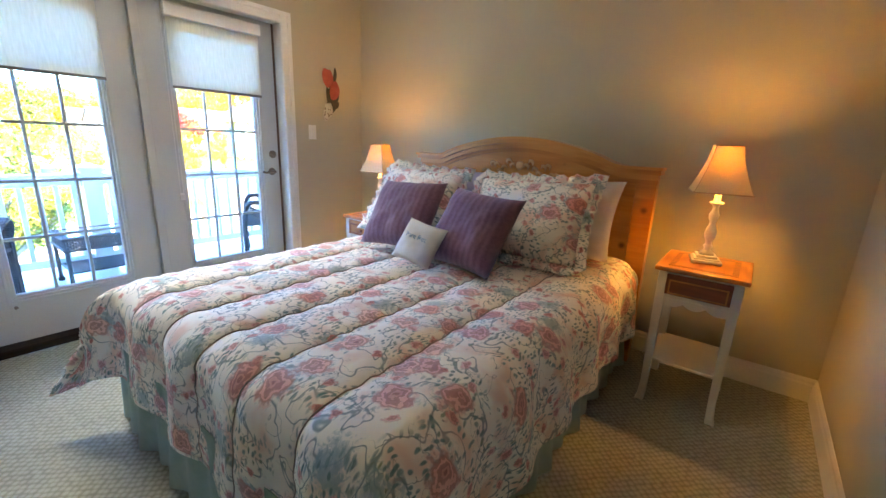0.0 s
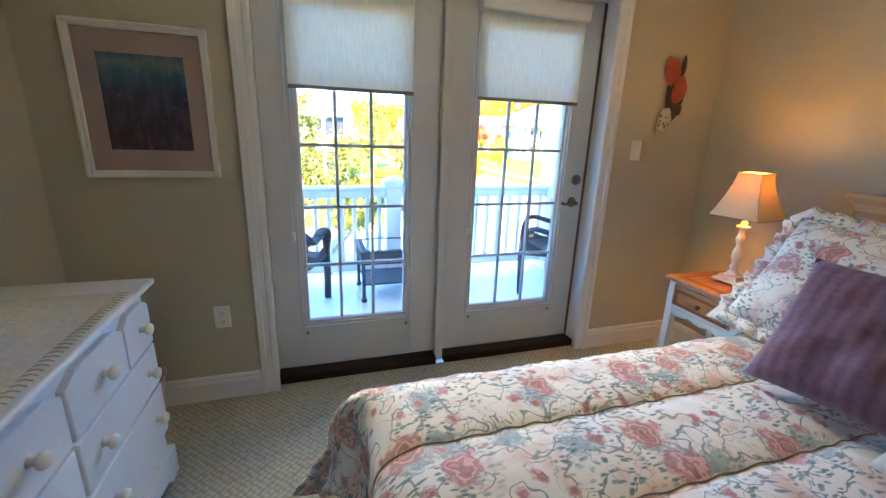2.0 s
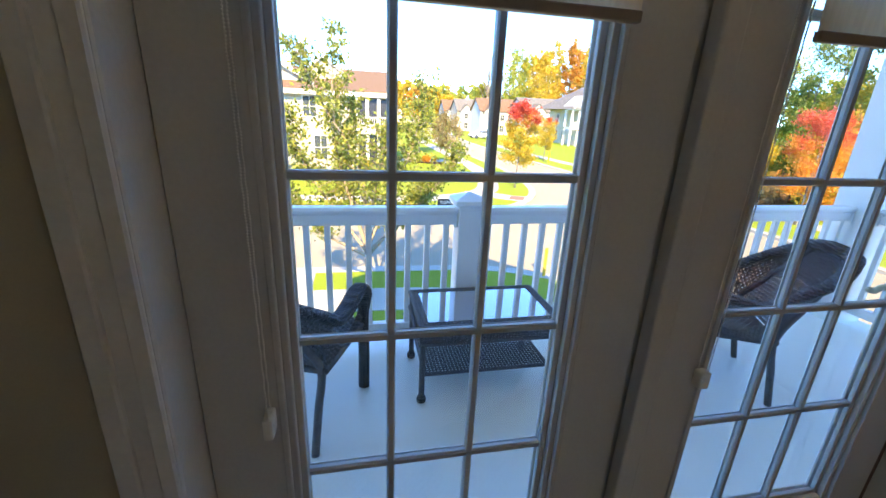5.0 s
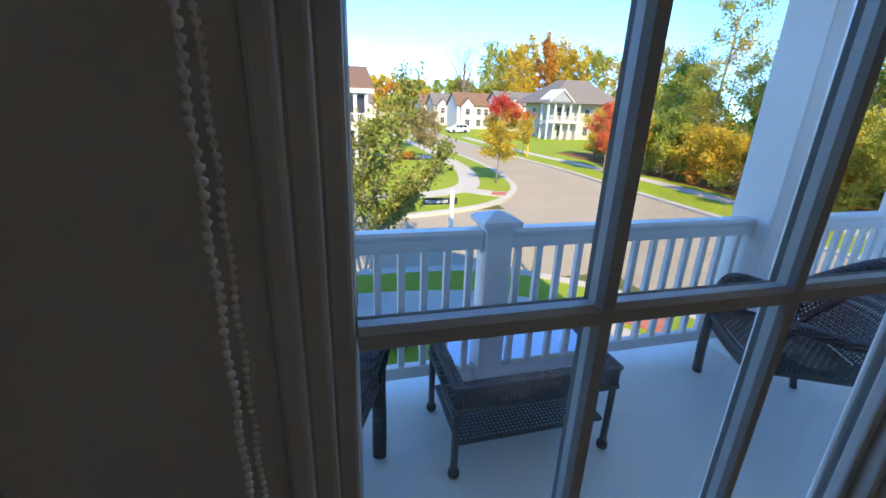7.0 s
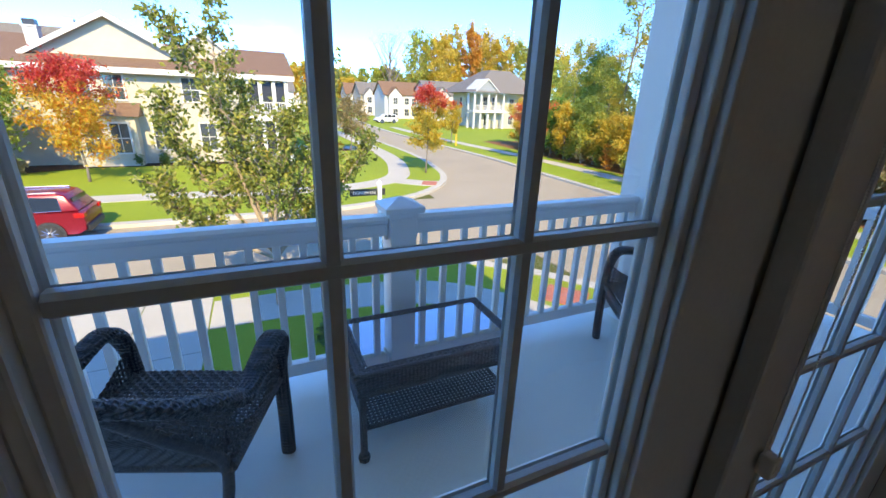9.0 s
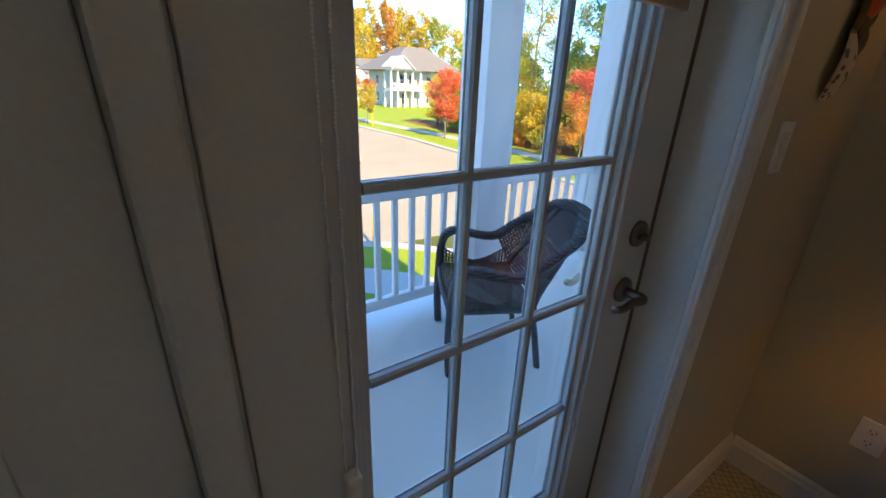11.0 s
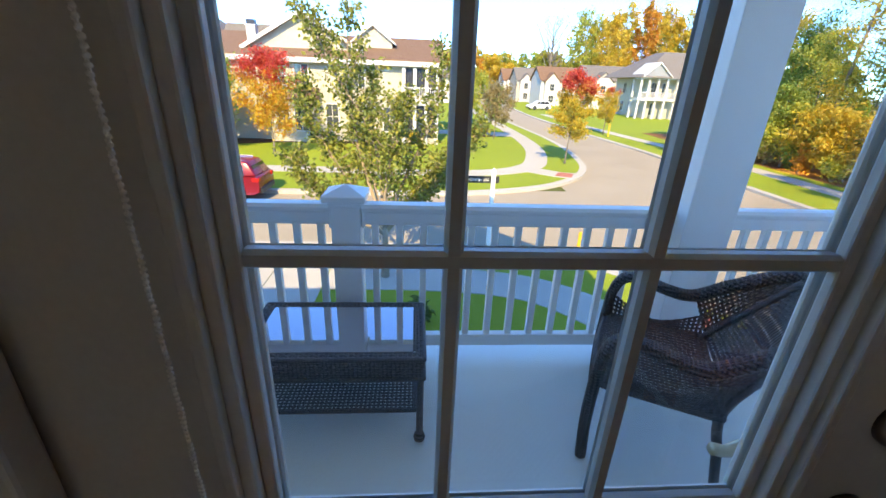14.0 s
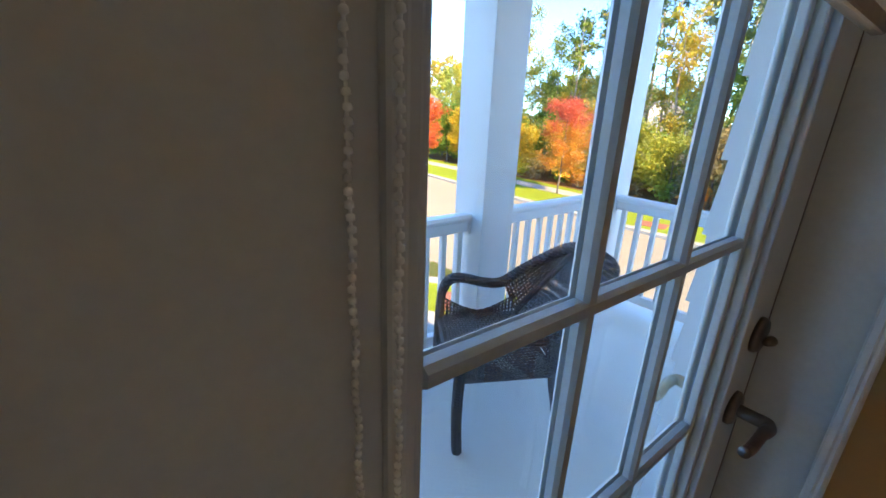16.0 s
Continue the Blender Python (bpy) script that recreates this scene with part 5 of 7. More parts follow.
railing("railing", (-2.02, RY), (-0.068, RY), "white vinyl balcony railing with square balusters")
railing("railing", (0.078, RY), (1.632, RY), "white vinyl balcony railing with square balusters")
railing("railing", (1.888, RY), (2.952, RY), "white vinyl balcony railing with square balusters")
railing("railing", (3.08, 1.472), (3.08, 0.125), "white vinyl railing returning to the house wall")
po = thing("newel_post", (0.005, RY, BZ), "white vinyl newel post with pyramid cap", "post")
part("shaft", boxed(-0.068, 0.068, -0.068, 0.068, 0.0, 0.91, 0.004), M["vinyl"], po)
part("base_trim", boxed(-0.082, 0.082, -0.082, 0.082, 0.0, 0.06, 0.008), M["vinyl"], po)
bm = B()
box(bm, -0.076, 0.076, -0.076, 0.076, 0.885, 0.915, 0.006)
box(bm, -0.1, 0.1, -0.1, 0.1, 0.915, 0.945, 0.006)
vs = [bm.verts.new(q) for q in ((-0.1, -0.1, 0.945), (0.1, -0.1, 0.945), (0.1, 0.1, 0.945), (-0.1, 0.1, 0.945), (0, 0, 0.985))]
for i in range(4):
    bm.faces.new((vs[i], vs[(i + 1) % 4], vs[4]))
part("cap", bm, M["vinyl"], po)


# ---------------------------------------------------------------- wicker furniture
def wrapped(bm, pts, r, seg=10, pitch=0.011):
    """A cane-wrapped tube: the radius swells with each turn of the wrapping."""
    pts = smooth_path(pts, 4)
    out, rad = [], []
    for a, b in zip(pts, pts[1:]):
        L = (b - a).length
        k = max(1, int(L / (pitch / 3)))
        for i in range(k):
            out.append(a.lerp(b, i / k))
    out.append(pts[-1])
    for i in range(len(out)):
        rad.append(r * (1.0 + 0.13 * math.sin(2 * math.pi * i / 3.0 + 0.4)))
    tube(bm, out, rad, seg)


def braided(bm, pts, w, h, seg=14, pitch=0.030, turns=3):
    """A flattened braid: plaited relief running both ways round the band; w across, h thick."""
    path = smooth_path(pts, 5)
    line = []
    for a, b in zip(path, path[1:]):
        k = max(1, int((b - a).length / 0.005))
        line += [a.lerp(b, i / k) for i in range(k)]
    line.append(path[-1])
    prev, s = None, 0.0
    for i, p in enumerate(line):
        d = (line[min(i + 1, len(line) - 1)] - line[max(i - 1, 0)]).normalized()
        side = Vector((1, 0, 0)) - d * d.x
        side.normalize()
        up = d.cross(side)
        if i:
            s += (p - line[i - 1]).length
        ring = []
        for k in range(seg):
            a = 2 * math.pi * k / seg
            plait = math.sin(2 * math.pi * s / pitch + turns * a) * math.sin(2 * math.pi * s / pitch - turns * a)
            q = 1.0 + 0.12 * plait
            ring.append(bm.verts.new(p + side * ((w + 0.024 * min(1, max(0, (p.z - 0.46) / 0.1))) / 2 * q * math.cos(a)) + up * (h / 2 * (q + 0.08 * plait) * math.sin(a))))
        if prev:
            for k in range(seg):
                bm.faces.new((prev[k], prev[(k + 1) % seg], ring[(k + 1) % seg], ring[k]))
        else:
            bm.faces.new(ring[::-1])
        prev = ring
    bm.faces.new(prev)


def weave(bm, f, nu, nv, strip, amp, both=True, seg=1):
    """Flat strands woven over and under on the surface f(u, v)."""
    def strand(pts, nrm, wdir):
        prev = None
        for p, n_, w_ in zip(pts, nrm, wdir):
            cur = [bm.verts.new(p - w_ * strip / 2 - n_ * 0.001), bm.verts.new(p + n_ * 0.0032), bm.verts.new(p + w_ * strip / 2)]
            if prev:
                bm.faces.new((prev[0], prev[1], cur[1], cur[0]))
                bm.faces.new((prev[1], prev[2], cur[2], cur[1]))
            prev = cur

    def normal(u, v):
        e = 0.01
        a = Vector(f(min(1, u + e), v)) - Vector(f(max(0, u - e), v))
        b = Vector(f(u, min(1, v + e))) - Vector(f(u, max(0, v - e)))
        return a, b, a.cross(b).normalized()
    for j in range(nv):
        v = (j + 0.5) / nv
        pts, ns, ws = [], [], []
        for i in range(nu * 2 + 1):
            u = i / (nu * 2)
            a, b, n_ = normal(u, v)
            pts.append(Vector(f(u, v)) + n_ * amp * math.sin(math.pi * (i / 2.0 + j)))
            ns.append(n_)
            ws.append(b.normalized())
        strand(pts, ns, ws)
    if both:
        for i in range(nu):
            u = (i + 0.5) / nu
            pts, ns, ws = [], [], []
            for j in range(nv + 1):
                v = j / nv
                a, b, n_ = normal(u, v)
                pts.append(Vector(f(u, v)))
                ns.append(n_)
                ws.append(a.normalized())
            strand(pts, ns, ws)


def wicker_table(m):
    t = thing("coffee_table", m, "dark brown wicker coffee table with glass top", "table")
    hx, hy, top = 0.365, 0.215, 0.445
    bm = B()
    for z in (top - 0.012, top - 0.105):
        wrapped(bm, [(-hx, -hy, z), (0, -hy, z), (hx, -hy, z)], 0.011)
        wrapped(bm, [(-hx, hy, z), (0, hy, z), (hx, hy, z)], 0.011)
        wrapped(bm, [(-hx, -hy, z), (-hx, 0, z), (-hx, hy, z)], 0.011)
        wrapped(bm, [(hx, -hy, z), (hx, 0, z), (hx, hy, z)], 0.011)
    part("rim", bm, M["strand"], t, "braided wicker rim", True)
    bm = B()
    zt = top - 0.006
    for k, (x0, x1, y0, y1) in enumerate(((-hx, hx, -hy, -hy + 0.042), (-hx, hx, hy - 0.042, hy), (-hx, -hx + 0.042, -hy + 0.042, hy - 0.042), (hx - 0.042, hx, -hy + 0.042, hy - 0.042))):
        along = k < 2
        weave(bm, (lambda u, v, x0=x0, x1=x1, y0=y0, y1=y1: (x0 + (x1 - x0) * u, y0 + (y1 - y0) * v, zt)), 38 if along else 3, 3 if along else 20, 0.0125, 0.0035)
    part("border", bm, M["strand"], t, "woven top border")
    part("glass_top", boxed(-hx + 0.042, hx - 0.042, -hy + 0.042, hy - 0.042, top - 0.010, top - 0.003, 0.001, 1), M["table_glass"], t, "smoked glass panel")
    for k in range(4):
        bm = B()
        s = (-1, 1)[k % 2]
        if k < 2:
            weave(bm, (lambda u, v, s=s: ((u - 0.5) * 2 * hx, s * hy, top - 0.105 + 0.093 * v)), 44, 7, 0.0125, 0.004)
        else:
            weave(bm, (lambda u, v, s=s: (s * hx, (u - 0.5) * 2 * hy, top - 0.105 + 0.093 * v)), 26, 7, 0.0125, 0.004)
        part("apron", bm, M["strand"], t, "woven apron")
    bm = B()
    sx, sy, z = 0.335, 0.185, 0.15
    for a, b in (((-sx, -sy), (sx, -sy)), ((-sx, sy), (sx, sy)), ((-sx, -sy), (-sx, sy)), ((sx, -sy), (sx, sy))):
        tube(bm, [(*a, z), (*b, z)], 0.009, 8)
    sh = part("shelf", bm, M["strand"], t, "woven lower shelf")
    bm = B()
    weave(bm, lambda u, v: ((u - 0.5) * 2 * sx, (v - 0.5) * 2 * sy, z + 0.004), 36, 20, 0.0115, 0.0035)
    part("woven_panel", bm, M["strand"], sh)
    for a in (-1, 1):
        for b in (-1, 1):
            bm = B()
            x, y = a * (hx - 0.012), b * (hy - 0.012)
            tube(bm, [(x, y, top - 0.1), (x, y, 0.03)], 0.015, 10)
            leg = part("leg", bm, M["strand"], t)
            bm = B()
            lathe(bm, [(0.012, 0.0), (0.023, 0.008), (0.026, 0.022), (0.022, 0.036), (0.016, 0.042)], 12, (x, y, 0))
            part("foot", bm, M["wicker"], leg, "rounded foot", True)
    return t


wicker_table(pose(0.008, 1.215, BZ))


def wicker_chair(m, label):
    """Rounded wicker armchair; faces +y, origin on the deck under the seat."""
    c = thing("wicker_chair", m, label, "chair", "wicker armchairs on the balcony")
    hw, yf, yb, seat = 0.275, 0.26, -0.165, 0.40
    rear = yb

    def arm_line(s):
        return [(s * hw, yf, 0.0), (s * hw, yf + 0.01, 0.20), (s * hw, yf + 0.005, 0.40), (s * (hw + 0.01), yf - 0.005, 0.52), (s * (hw + 0.018), yf - 0.04, 0.595), (s * (hw + 0.02), yf - 0.11, 0.612),
                (s * (hw + 0.022), yf - 0.25, 0.578), (s * (hw + 0.022), yf - 0.35, 0.580), (s * (hw + 0.015), yf - 0.46, 0.655), (s * (hw - 0.015), -0.335, 0.745), (s * 0.19, -0.405, 0.805), (s * 0.10, -0.440, 0.826), (0.0, -0.447, 0.830)]

    def post(s, v):
        return Vector((s * (hw - 0.02 - 0.105 * v), rear - 0.245 * v, seat + 0.40 * v))
    for s in (-1, 1):
        bm = B()
        braided(bm, arm_line(s), 0.058, 0.046)
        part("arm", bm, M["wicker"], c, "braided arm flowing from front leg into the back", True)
        bm = B()
        wrapped(bm, [post(s, 0.98), post(s, 0.5), post(s, 0.0), (s * (hw - 0.024), rear - 0.03, 0.2), (s * (hw - 0.03), rear - 0.068, 0.0)], 0.017)
        part("back_leg", bm, M["strand"], c, "", True)
        bm = B()
        weave(bm, (lambda u, v, s=s: (s * (hw + 0.004), yf - 0.01 - u * 0.41, seat - 0.01 + v * (0.03 + 0.10 * abs(2 * u - 1) ** 1.5))), 22, 5, 0.0125, 0.004)
        part("side_panel", bm, M["strand"], c, "woven side panel")
        rise = smooth_path([arm_line(s)[k] for k in (7, 8, 9, 10)], 6)

        def wing(u, v, s=s, rise=rise):
            k = v * (len(rise) - 1)
            q = rise[int(k)].lerp(rise[min(int(k) + 1, len(rise) - 1)], k - int(k))
            return tuple(post(s, v).lerp(q, u))
        bm = B()
        weave(bm, wing, 9, 22, 0.0135, 0.0045)
        part("wing_panel", bm, M["strand"], c, "woven panel between arm and back post")
    bm = B()
    wrapped(bm, [(-hw, yf, seat - 0.02), (0, yf + 0.015, seat - 0.025), (hw, yf, seat - 0.02)], 0.017)
    wrapped(bm, [(-hw, yb, seat - 0.02), (0, yb, seat - 0.02), (hw, yb, seat - 0.02)], 0.014)
    for s in (-1, 1):
        wrapped(bm, [(s * hw, yf, seat - 0.02), (s * hw, 0, seat - 0.02), (s * hw, yb, seat - 0.02)], 0.015)
    part("seat_frame", bm, M["strand"], c, "", True)
    bm = B()
    weave(bm, lambda u, v: ((u - 0.5) * 2 * hw, yb + (yf - yb) * v + 0.01 * v * math.sin(math.pi * u), seat + 0.002 - 0.012 * math.sin(math.pi * u) * math.sin(math.pi * v)), 26, 26, 0.0145, 0.0048)
    part("seat", bm, M["strand"], c, "woven wicker seat")
    bm = B()
    weave(bm, lambda u, v: ((u - 0.5) * 2 * hw, yf + 0.012 * math.sin(math.pi * u), seat - 0.09 + 0.08 * v), 26, 5, 0.0125, 0.004)
    part("front_apron", bm, M["strand"], c, "woven front apron")

    def back(u, v):
        a = (u - 0.5) * 2
        wide = hw - 0.02 - 0.105 * v
        y = rear - 0.245 * v - 0.035 * (1 - a * a) * (0.3 + 0.7 * v)
        z = seat + (0.40 + 0.03 * (1 - a * a)) * v
        return (a * wide, y, z)
    bm = B()
    weave(bm, lambda u, v: back(u, v * 0.40), 26, 10, 0.0155, 0.0048)
    weave(bm, lambda u, v: back(u, 0.60 + v * 0.40), 26, 10, 0.0155, 0.0048)
    part("backrest", bm, M["strand"], c, "closely woven wicker back")
    bm = B()
    for k in range(26):
        for s in (-1, 1):
            u0 = (k + 0.5) / 26
            u1 = min(1, max(0, u0 + s * 0.045))
            a, b = Vector(back(u0, 0.395)), Vector(back(u1, 0.605))
            tube(bm, [a, a.lerp(b, 0.5) + Vector((0, 0.002 * s, 0)), b], 0.0034, 5)
    part("open_band", bm, M["strand"], c, "open lattice band across the back")
    return c


# front legs stand at (-0.63, 1.19) and (1.05, 0.92), (1.30, 1.41)
ch = wicker_chair(pose(-0.983, 1.047, BZ, 0, 0, -22), "dark brown wicker armchair facing the railing")
wc = copy_thing(ch, pose(1.404, 1.042, BZ, 0, 0, 62.3))
tagged(wc, "dark brown wicker armchair turned toward the coffee table")

# ---------------------------------------------------------------- street
GZ, RZ = -3.40, -3.53       # lawns, roadway
M["asphalt"] = surface("sun_bleached_asphalt", (0.31, 0.255, 0.17), (0.37, 0.305, 0.21), 0.35, 0.9, bump_scale=55, bump_amt=0.35, bump_dist=0.01)
M["concrete"] = surface("pale_concrete", (0.40, 0.365, 0.30), (0.49, 0.45, 0.37), 0.6, 0.85, bump_scale=40, bump_amt=0.2)
M["brick_red"] = surface("red_paver", (0.36, 0.10, 0.06), (0.46, 0.16, 0.10), 3, 0.85, bump_scale=30)


def grass_material(name, a, b, c):
    m, nt, p = material(name)
    v = coords(nt)
    slow = noise_tex(nt, v, 0.25, 5)
    blade = noise_tex(nt, v, 22, 6, 0.7)
    col = ramp(nt, slow, [(0.3, a), (0.7, b)])
    col = mix(nt, ramp(nt, blade, [(0.45, (0, 0, 0)), (0.7, (0.7, 0.7, 0.7))]), col, c)
    nt.links.new(col, p.inputs["Base Color"])
    p.inputs["Roughness"].default_value = 0.9
    p.inputs["Specular IOR Level"].default_value = 0.2
    bump(nt, p, blade, 0.7, 0.04)
    return m


M["grass"] = grass_material("mown_lawn", (0.19, 0.26, 0.018), (0.25, 0.31, 0.025), (0.33, 0.36, 0.045))
M["litter"] = grass_material("leaf_litter", (0.22, 0.085, 0.025), (0.17, 0.10, 0.035), (0.34, 0.14, 0.04))
M["rough"] = grass_material("field_ground", (0.08, 0.10, 0.02), (0.11, 0.12, 0.03), (0.15, 0.13, 0.04))
M["mulch"] = grass_material("dark_mulch", (0.035, 0.02, 0.012), (0.05, 0.03, 0.018), (0.07, 0.045, 0.03))

structure("ground", boxed(-900, 900, -600, 1400, RZ - 0.6, RZ - 0.02), M["rough"], "wide ground reaching the horizon", "ground")
bm = B()
prism(bm, [(-90, 10.5), (-90, 19.5), (12.5, 19.5), (12.5, 10.5)], "z", RZ - 0.015, RZ)
box(bm, 8.0, 21.0, -60.0, 10.5, RZ - 0.0152, RZ - 0.0002)
prism(bm, [(12.5, 10.5), (21.0, 10.5), (22.0, 46), (22.5, 80), (24.5, 100), (31, 140), (16, 140), (12, 100), (11, 80), (9, 42), (8, 19.5), (12.5, 19.5)], "z", RZ - 0.0154, RZ - 0.0004)
structure("road", bm, M["asphalt"], "sun-bleached asphalt street and junction", "road")


def arc(pts, n=5):
    return [(q.x, q.y) for q in smooth_path([(*p, 0) for p in pts], n)]


WEST = [(-90, 18.3), (-30, 18.3), (-5, 18.3)] + arc([(0, 18.4), (3.2, 18.7), (6.8, 20.1), (9.3, 22.4), (10.9, 25.2), (11.8, 28.6), (12.7, 34.5), (13.0, 42), (12.8, 57), (12.8, 72), (13.6, 92)]) + [(18, 122)]
EAST = [(18.4, -60), (18.4, 0)] + arc([(18.5, 8), (18.7, 16), (19.1, 25), (19.6, 33), (19.4, 41), (19.2, 50), (19.3, 62), (19.9, 76), (21.5, 95)]) + [(27, 124)]
NEAR = [(-90, 11.4), (-30, 11.4)] + arc([(-3, 11.5), (1, 11.4), (3.4, 11.2), (5.2, 10.3), (7.0, 8.5), (8.4, 6.2), (9.3, 3.0)]) + [(9.7, -4), (9.8, -60)]
for nm, line, close in (("lawn_west", WEST, [(-90, 122)]), ("lawn_east", EAST, [(300, 124), (300, -60)]), ("lawn_near", NEAR, [(-90, -60)])):
    bm = B()
    prism(bm, line + close, "z", RZ - 0.01, GZ)
    structure(nm, bm, M["grass"], "bright green mown lawn by the street", "ground")
    bm = B()
    s = {"lawn_west": (-0.34, 0.10), "lawn_east": (-0.10, 0.34), "lawn_near": (-0.10, 0.34)}[nm]
    ribbon(bm, line, s[0], s[1], RZ - 0.012, GZ + 0.012)
    structure("kerb", bm, M["concrete"], "pale concrete kerb along the street", "kerb")


def walkway(name, pts, w, label, z=0.022, mat="concrete"):
    bm = B()
    ribbon(bm, arc(pts, 5), -w / 2, w / 2, GZ - 0.05, GZ + z)
    return structure(name, bm, M[mat], label, "pavement")


walkway("sidewalk", [(-90, 22.6), (-20, 22.6), (-6, 22.8), (1, 22.6), (5, 23.2), (7.6, 25.2), (8.9, 28.5), (9.9, 33), (10.4, 39), (10.6, 48), (10.6, 60), (10.7, 75), (11.4, 92)], 1.5, "curving concrete sidewalk through the corner lawn")
walkway("crossing_ramp", [(7.2, 24.3), (8.6, 23.0), (9.6, 22.6)], 1.5, "concrete ramp to the kerb", 0.026)
walkway("sidewalk", [(22.6, -60), (22.6, 0), (22.7, 16), (23.3, 27), (23.2, 36), (22.7, 46), (22.4, 59), (22.9, 74)], 1.4, "concrete sidewalk along the wooded side")
walkway("sidewalk", [(-1.9, 9.35), (0.6, 9.3), (2.6, 9.0), (3.9, 8.3), (5.2, 6.6), (6.0, 4.2), (6.4, 0), (6.5, -20)], 1.35, "concrete sidewalk below the balcony")
walkway("tactile_paving", [(6.15, 6.95), (6.95, 7.6)], 1.1, "red tactile paving at the kerb ramp", 0.03, "brick_red")
walkway("tactile_paving", [(8.6, 23.0), (9.4, 22.6)], 1.2, "red tactile paving at the corner", 0.03, "brick_red")
walkway("tactile_paving", [(19.2, 8.6), (20.2, 8.8)], 1.3, "red tactile paving across the street", 0.03, "brick_red")
walkway("front_walk", [(-6, 44), (2, 43), (10.3, 42)], 3.2, "concrete driveway by the cream house", 0.02)
bm = B()
for i in range(9):
    for j in range(3):
        x0, y0 = -14.7 + i * 1.42, 0.6 + j * 3.6
        box(bm, x0, x0 + 1.405, y0, y0 + 3.585, GZ - 0.05, GZ + 0.02, 0.01, 1)
structure("driveway", bm, M["concrete"], "pale concrete driveway slabs beside the house", "pavement")
bm = B()
prism(bm, arc([(24.6, -40), (24.4, 0), (24.5, 16), (25.2, 27), (25.6, 36), (27, 48)], 4) + [(120, 48), (120, -40)], "z", GZ - 0.05, GZ + 0.015)
structure("woodland_floor", bm, M["litter"], "orange leaf litter under the trees", "ground")
for pts in ([(-22, 29.0), (-19, 27.2), (-14.5, 30.2), (-10, 32.6), (-3, 33.0), (1, 33.2), (1, 34), (-22, 34)], [(5.2, 40.4), (6.8, 39.6), (8.2, 40.2), (7.6, 41.6), (5.6, 41.8)]):
    bm = B()
    prism(bm, pts, "z", GZ - 0.05, GZ + 0.03)
    structure("mulch_bed", bm, M["mulch"], "dark mulch planting bed", "ground")

# ---------------------------------------------------------------- trees


def leaf_material(name, stops, axis_mix=None, thin=0.5):
    """Leaves tinted leaf by leaf; axis_mix adds a second range of tints towards the crown's top."""
    m, nt, p = material(name)
    out = nt.nodes["Material Output"]
    g = nt.nodes.new("ShaderNodeNewGeometry")
    col = ramp(nt, g.outputs["Random Per Island"], [(i / max(1, len(stops) - 1), c) for i, c in enumerate(stops)])
    if axis_mix:
        lo, hi, top = axis_mix
        s = nt.nodes.new("ShaderNodeSeparateXYZ")
        v = coords(nt)
        nt.links.new(v, s.inputs[0])
        f = calc(nt, "ADD", calc(nt, "DIVIDE", calc(nt, "SUBTRACT", s.outputs[2], lo), hi - lo), calc(nt, "MULTIPLY", calc(nt, "SUBTRACT", noise_tex(nt, v, 1.2, 2), 0.5), 1.6))
        f = ramp(nt, f, [(0.35, (0, 0, 0)), (0.65, (1, 1, 1))])
        col = mix(nt, f, col, ramp(nt, g.outputs["Random Per Island"], [(i / max(1, len(top) - 1), c) for i, c in enumerate(top)]))
    nt.links.new(col, p.inputs["Base Color"])
    p.inputs["Roughness"].default_value = 0.55
    t = nt.nodes.new("ShaderNodeBsdfTranslucent")
    nt.links.new(col, t.inputs[0])
    mx = node(nt, "ShaderNodeMixShader", Fac=thin)
    nt.links.new(p.outputs[0], mx.inputs[1])
    nt.links.new(t.outputs[0], mx.inputs[2])
    nt.links.new(mx.outputs[0], out.inputs[0])
    return m


GREEN = [(0.14, 0.22, 0.04), (0.22, 0.30, 0.05), (0.32, 0.37, 0.07), (0.44, 0.44, 0.09)]
YEL = [(0.48, 0.40, 0.05), (0.66, 0.50, 0.06), (0.72, 0.45, 0.06), (0.56, 0.46, 0.08)]
ORG = [(0.58, 0.24, 0.03), (0.66, 0.32, 0.04), (0.55, 0.19, 0.03), (0.62, 0.42, 0.06)]
RED = [(0.58, 0.05, 0.05), (0.68, 0.09, 0.08), (0.62, 0.14, 0.05), (0.50, 0.04, 0.05)]
M["leaf_near"] = leaf_material("pear_leaves", [(0.10, 0.135, 0.025), (0.17, 0.205, 0.04), (0.28, 0.30, 0.06), (0.46, 0.42, 0.085)], None, 0.38)
M["leaf_green"] = leaf_material("green_leaves", GREEN)
M["leaf_mix"] = leaf_material("turning_leaves", [(0.24, 0.31, 0.05), (0.36, 0.40, 0.07), (0.50, 0.48, 0.09), (0.56, 0.48, 0.07), (0.30, 0.37, 0.06)])
M["leaf_dark"] = leaf_material("dark_pine_needles", [(0.06, 0.11, 0.03), (0.09, 0.15, 0.04), (0.12, 0.19, 0.05), (0.15, 0.23, 0.06)])
M["leaf_fresh"] = leaf_material("bright_conifer", [(0.10, 0.20, 0.03), (0.16, 0.28, 0.04), (0.24, 0.36, 0.05)])
M["leaf_yellow"] = leaf_material("yellow_leaves", YEL)
M["leaf_brown"] = leaf_material("brown_leaves", [(0.26, 0.20, 0.09), (0.34, 0.26, 0.12), (0.42, 0.31, 0.15), (0.26, 0.24, 0.09)])
M["leaf_orange"] = leaf_material("orange_leaves", ORG)
M["leaf_red"] = leaf_material("red_maple_leaves", [(0.66, 0.08, 0.06), (0.74, 0.20, 0.06), (0.70, 0.13, 0.09), (0.74, 0.30, 0.06), (0.62, 0.07, 0.05)])
M["leaf_fire"] = leaf_material("maple_leaves_turning", ORG[:2] + YEL[1:3], (3.4, 6.0, RED))
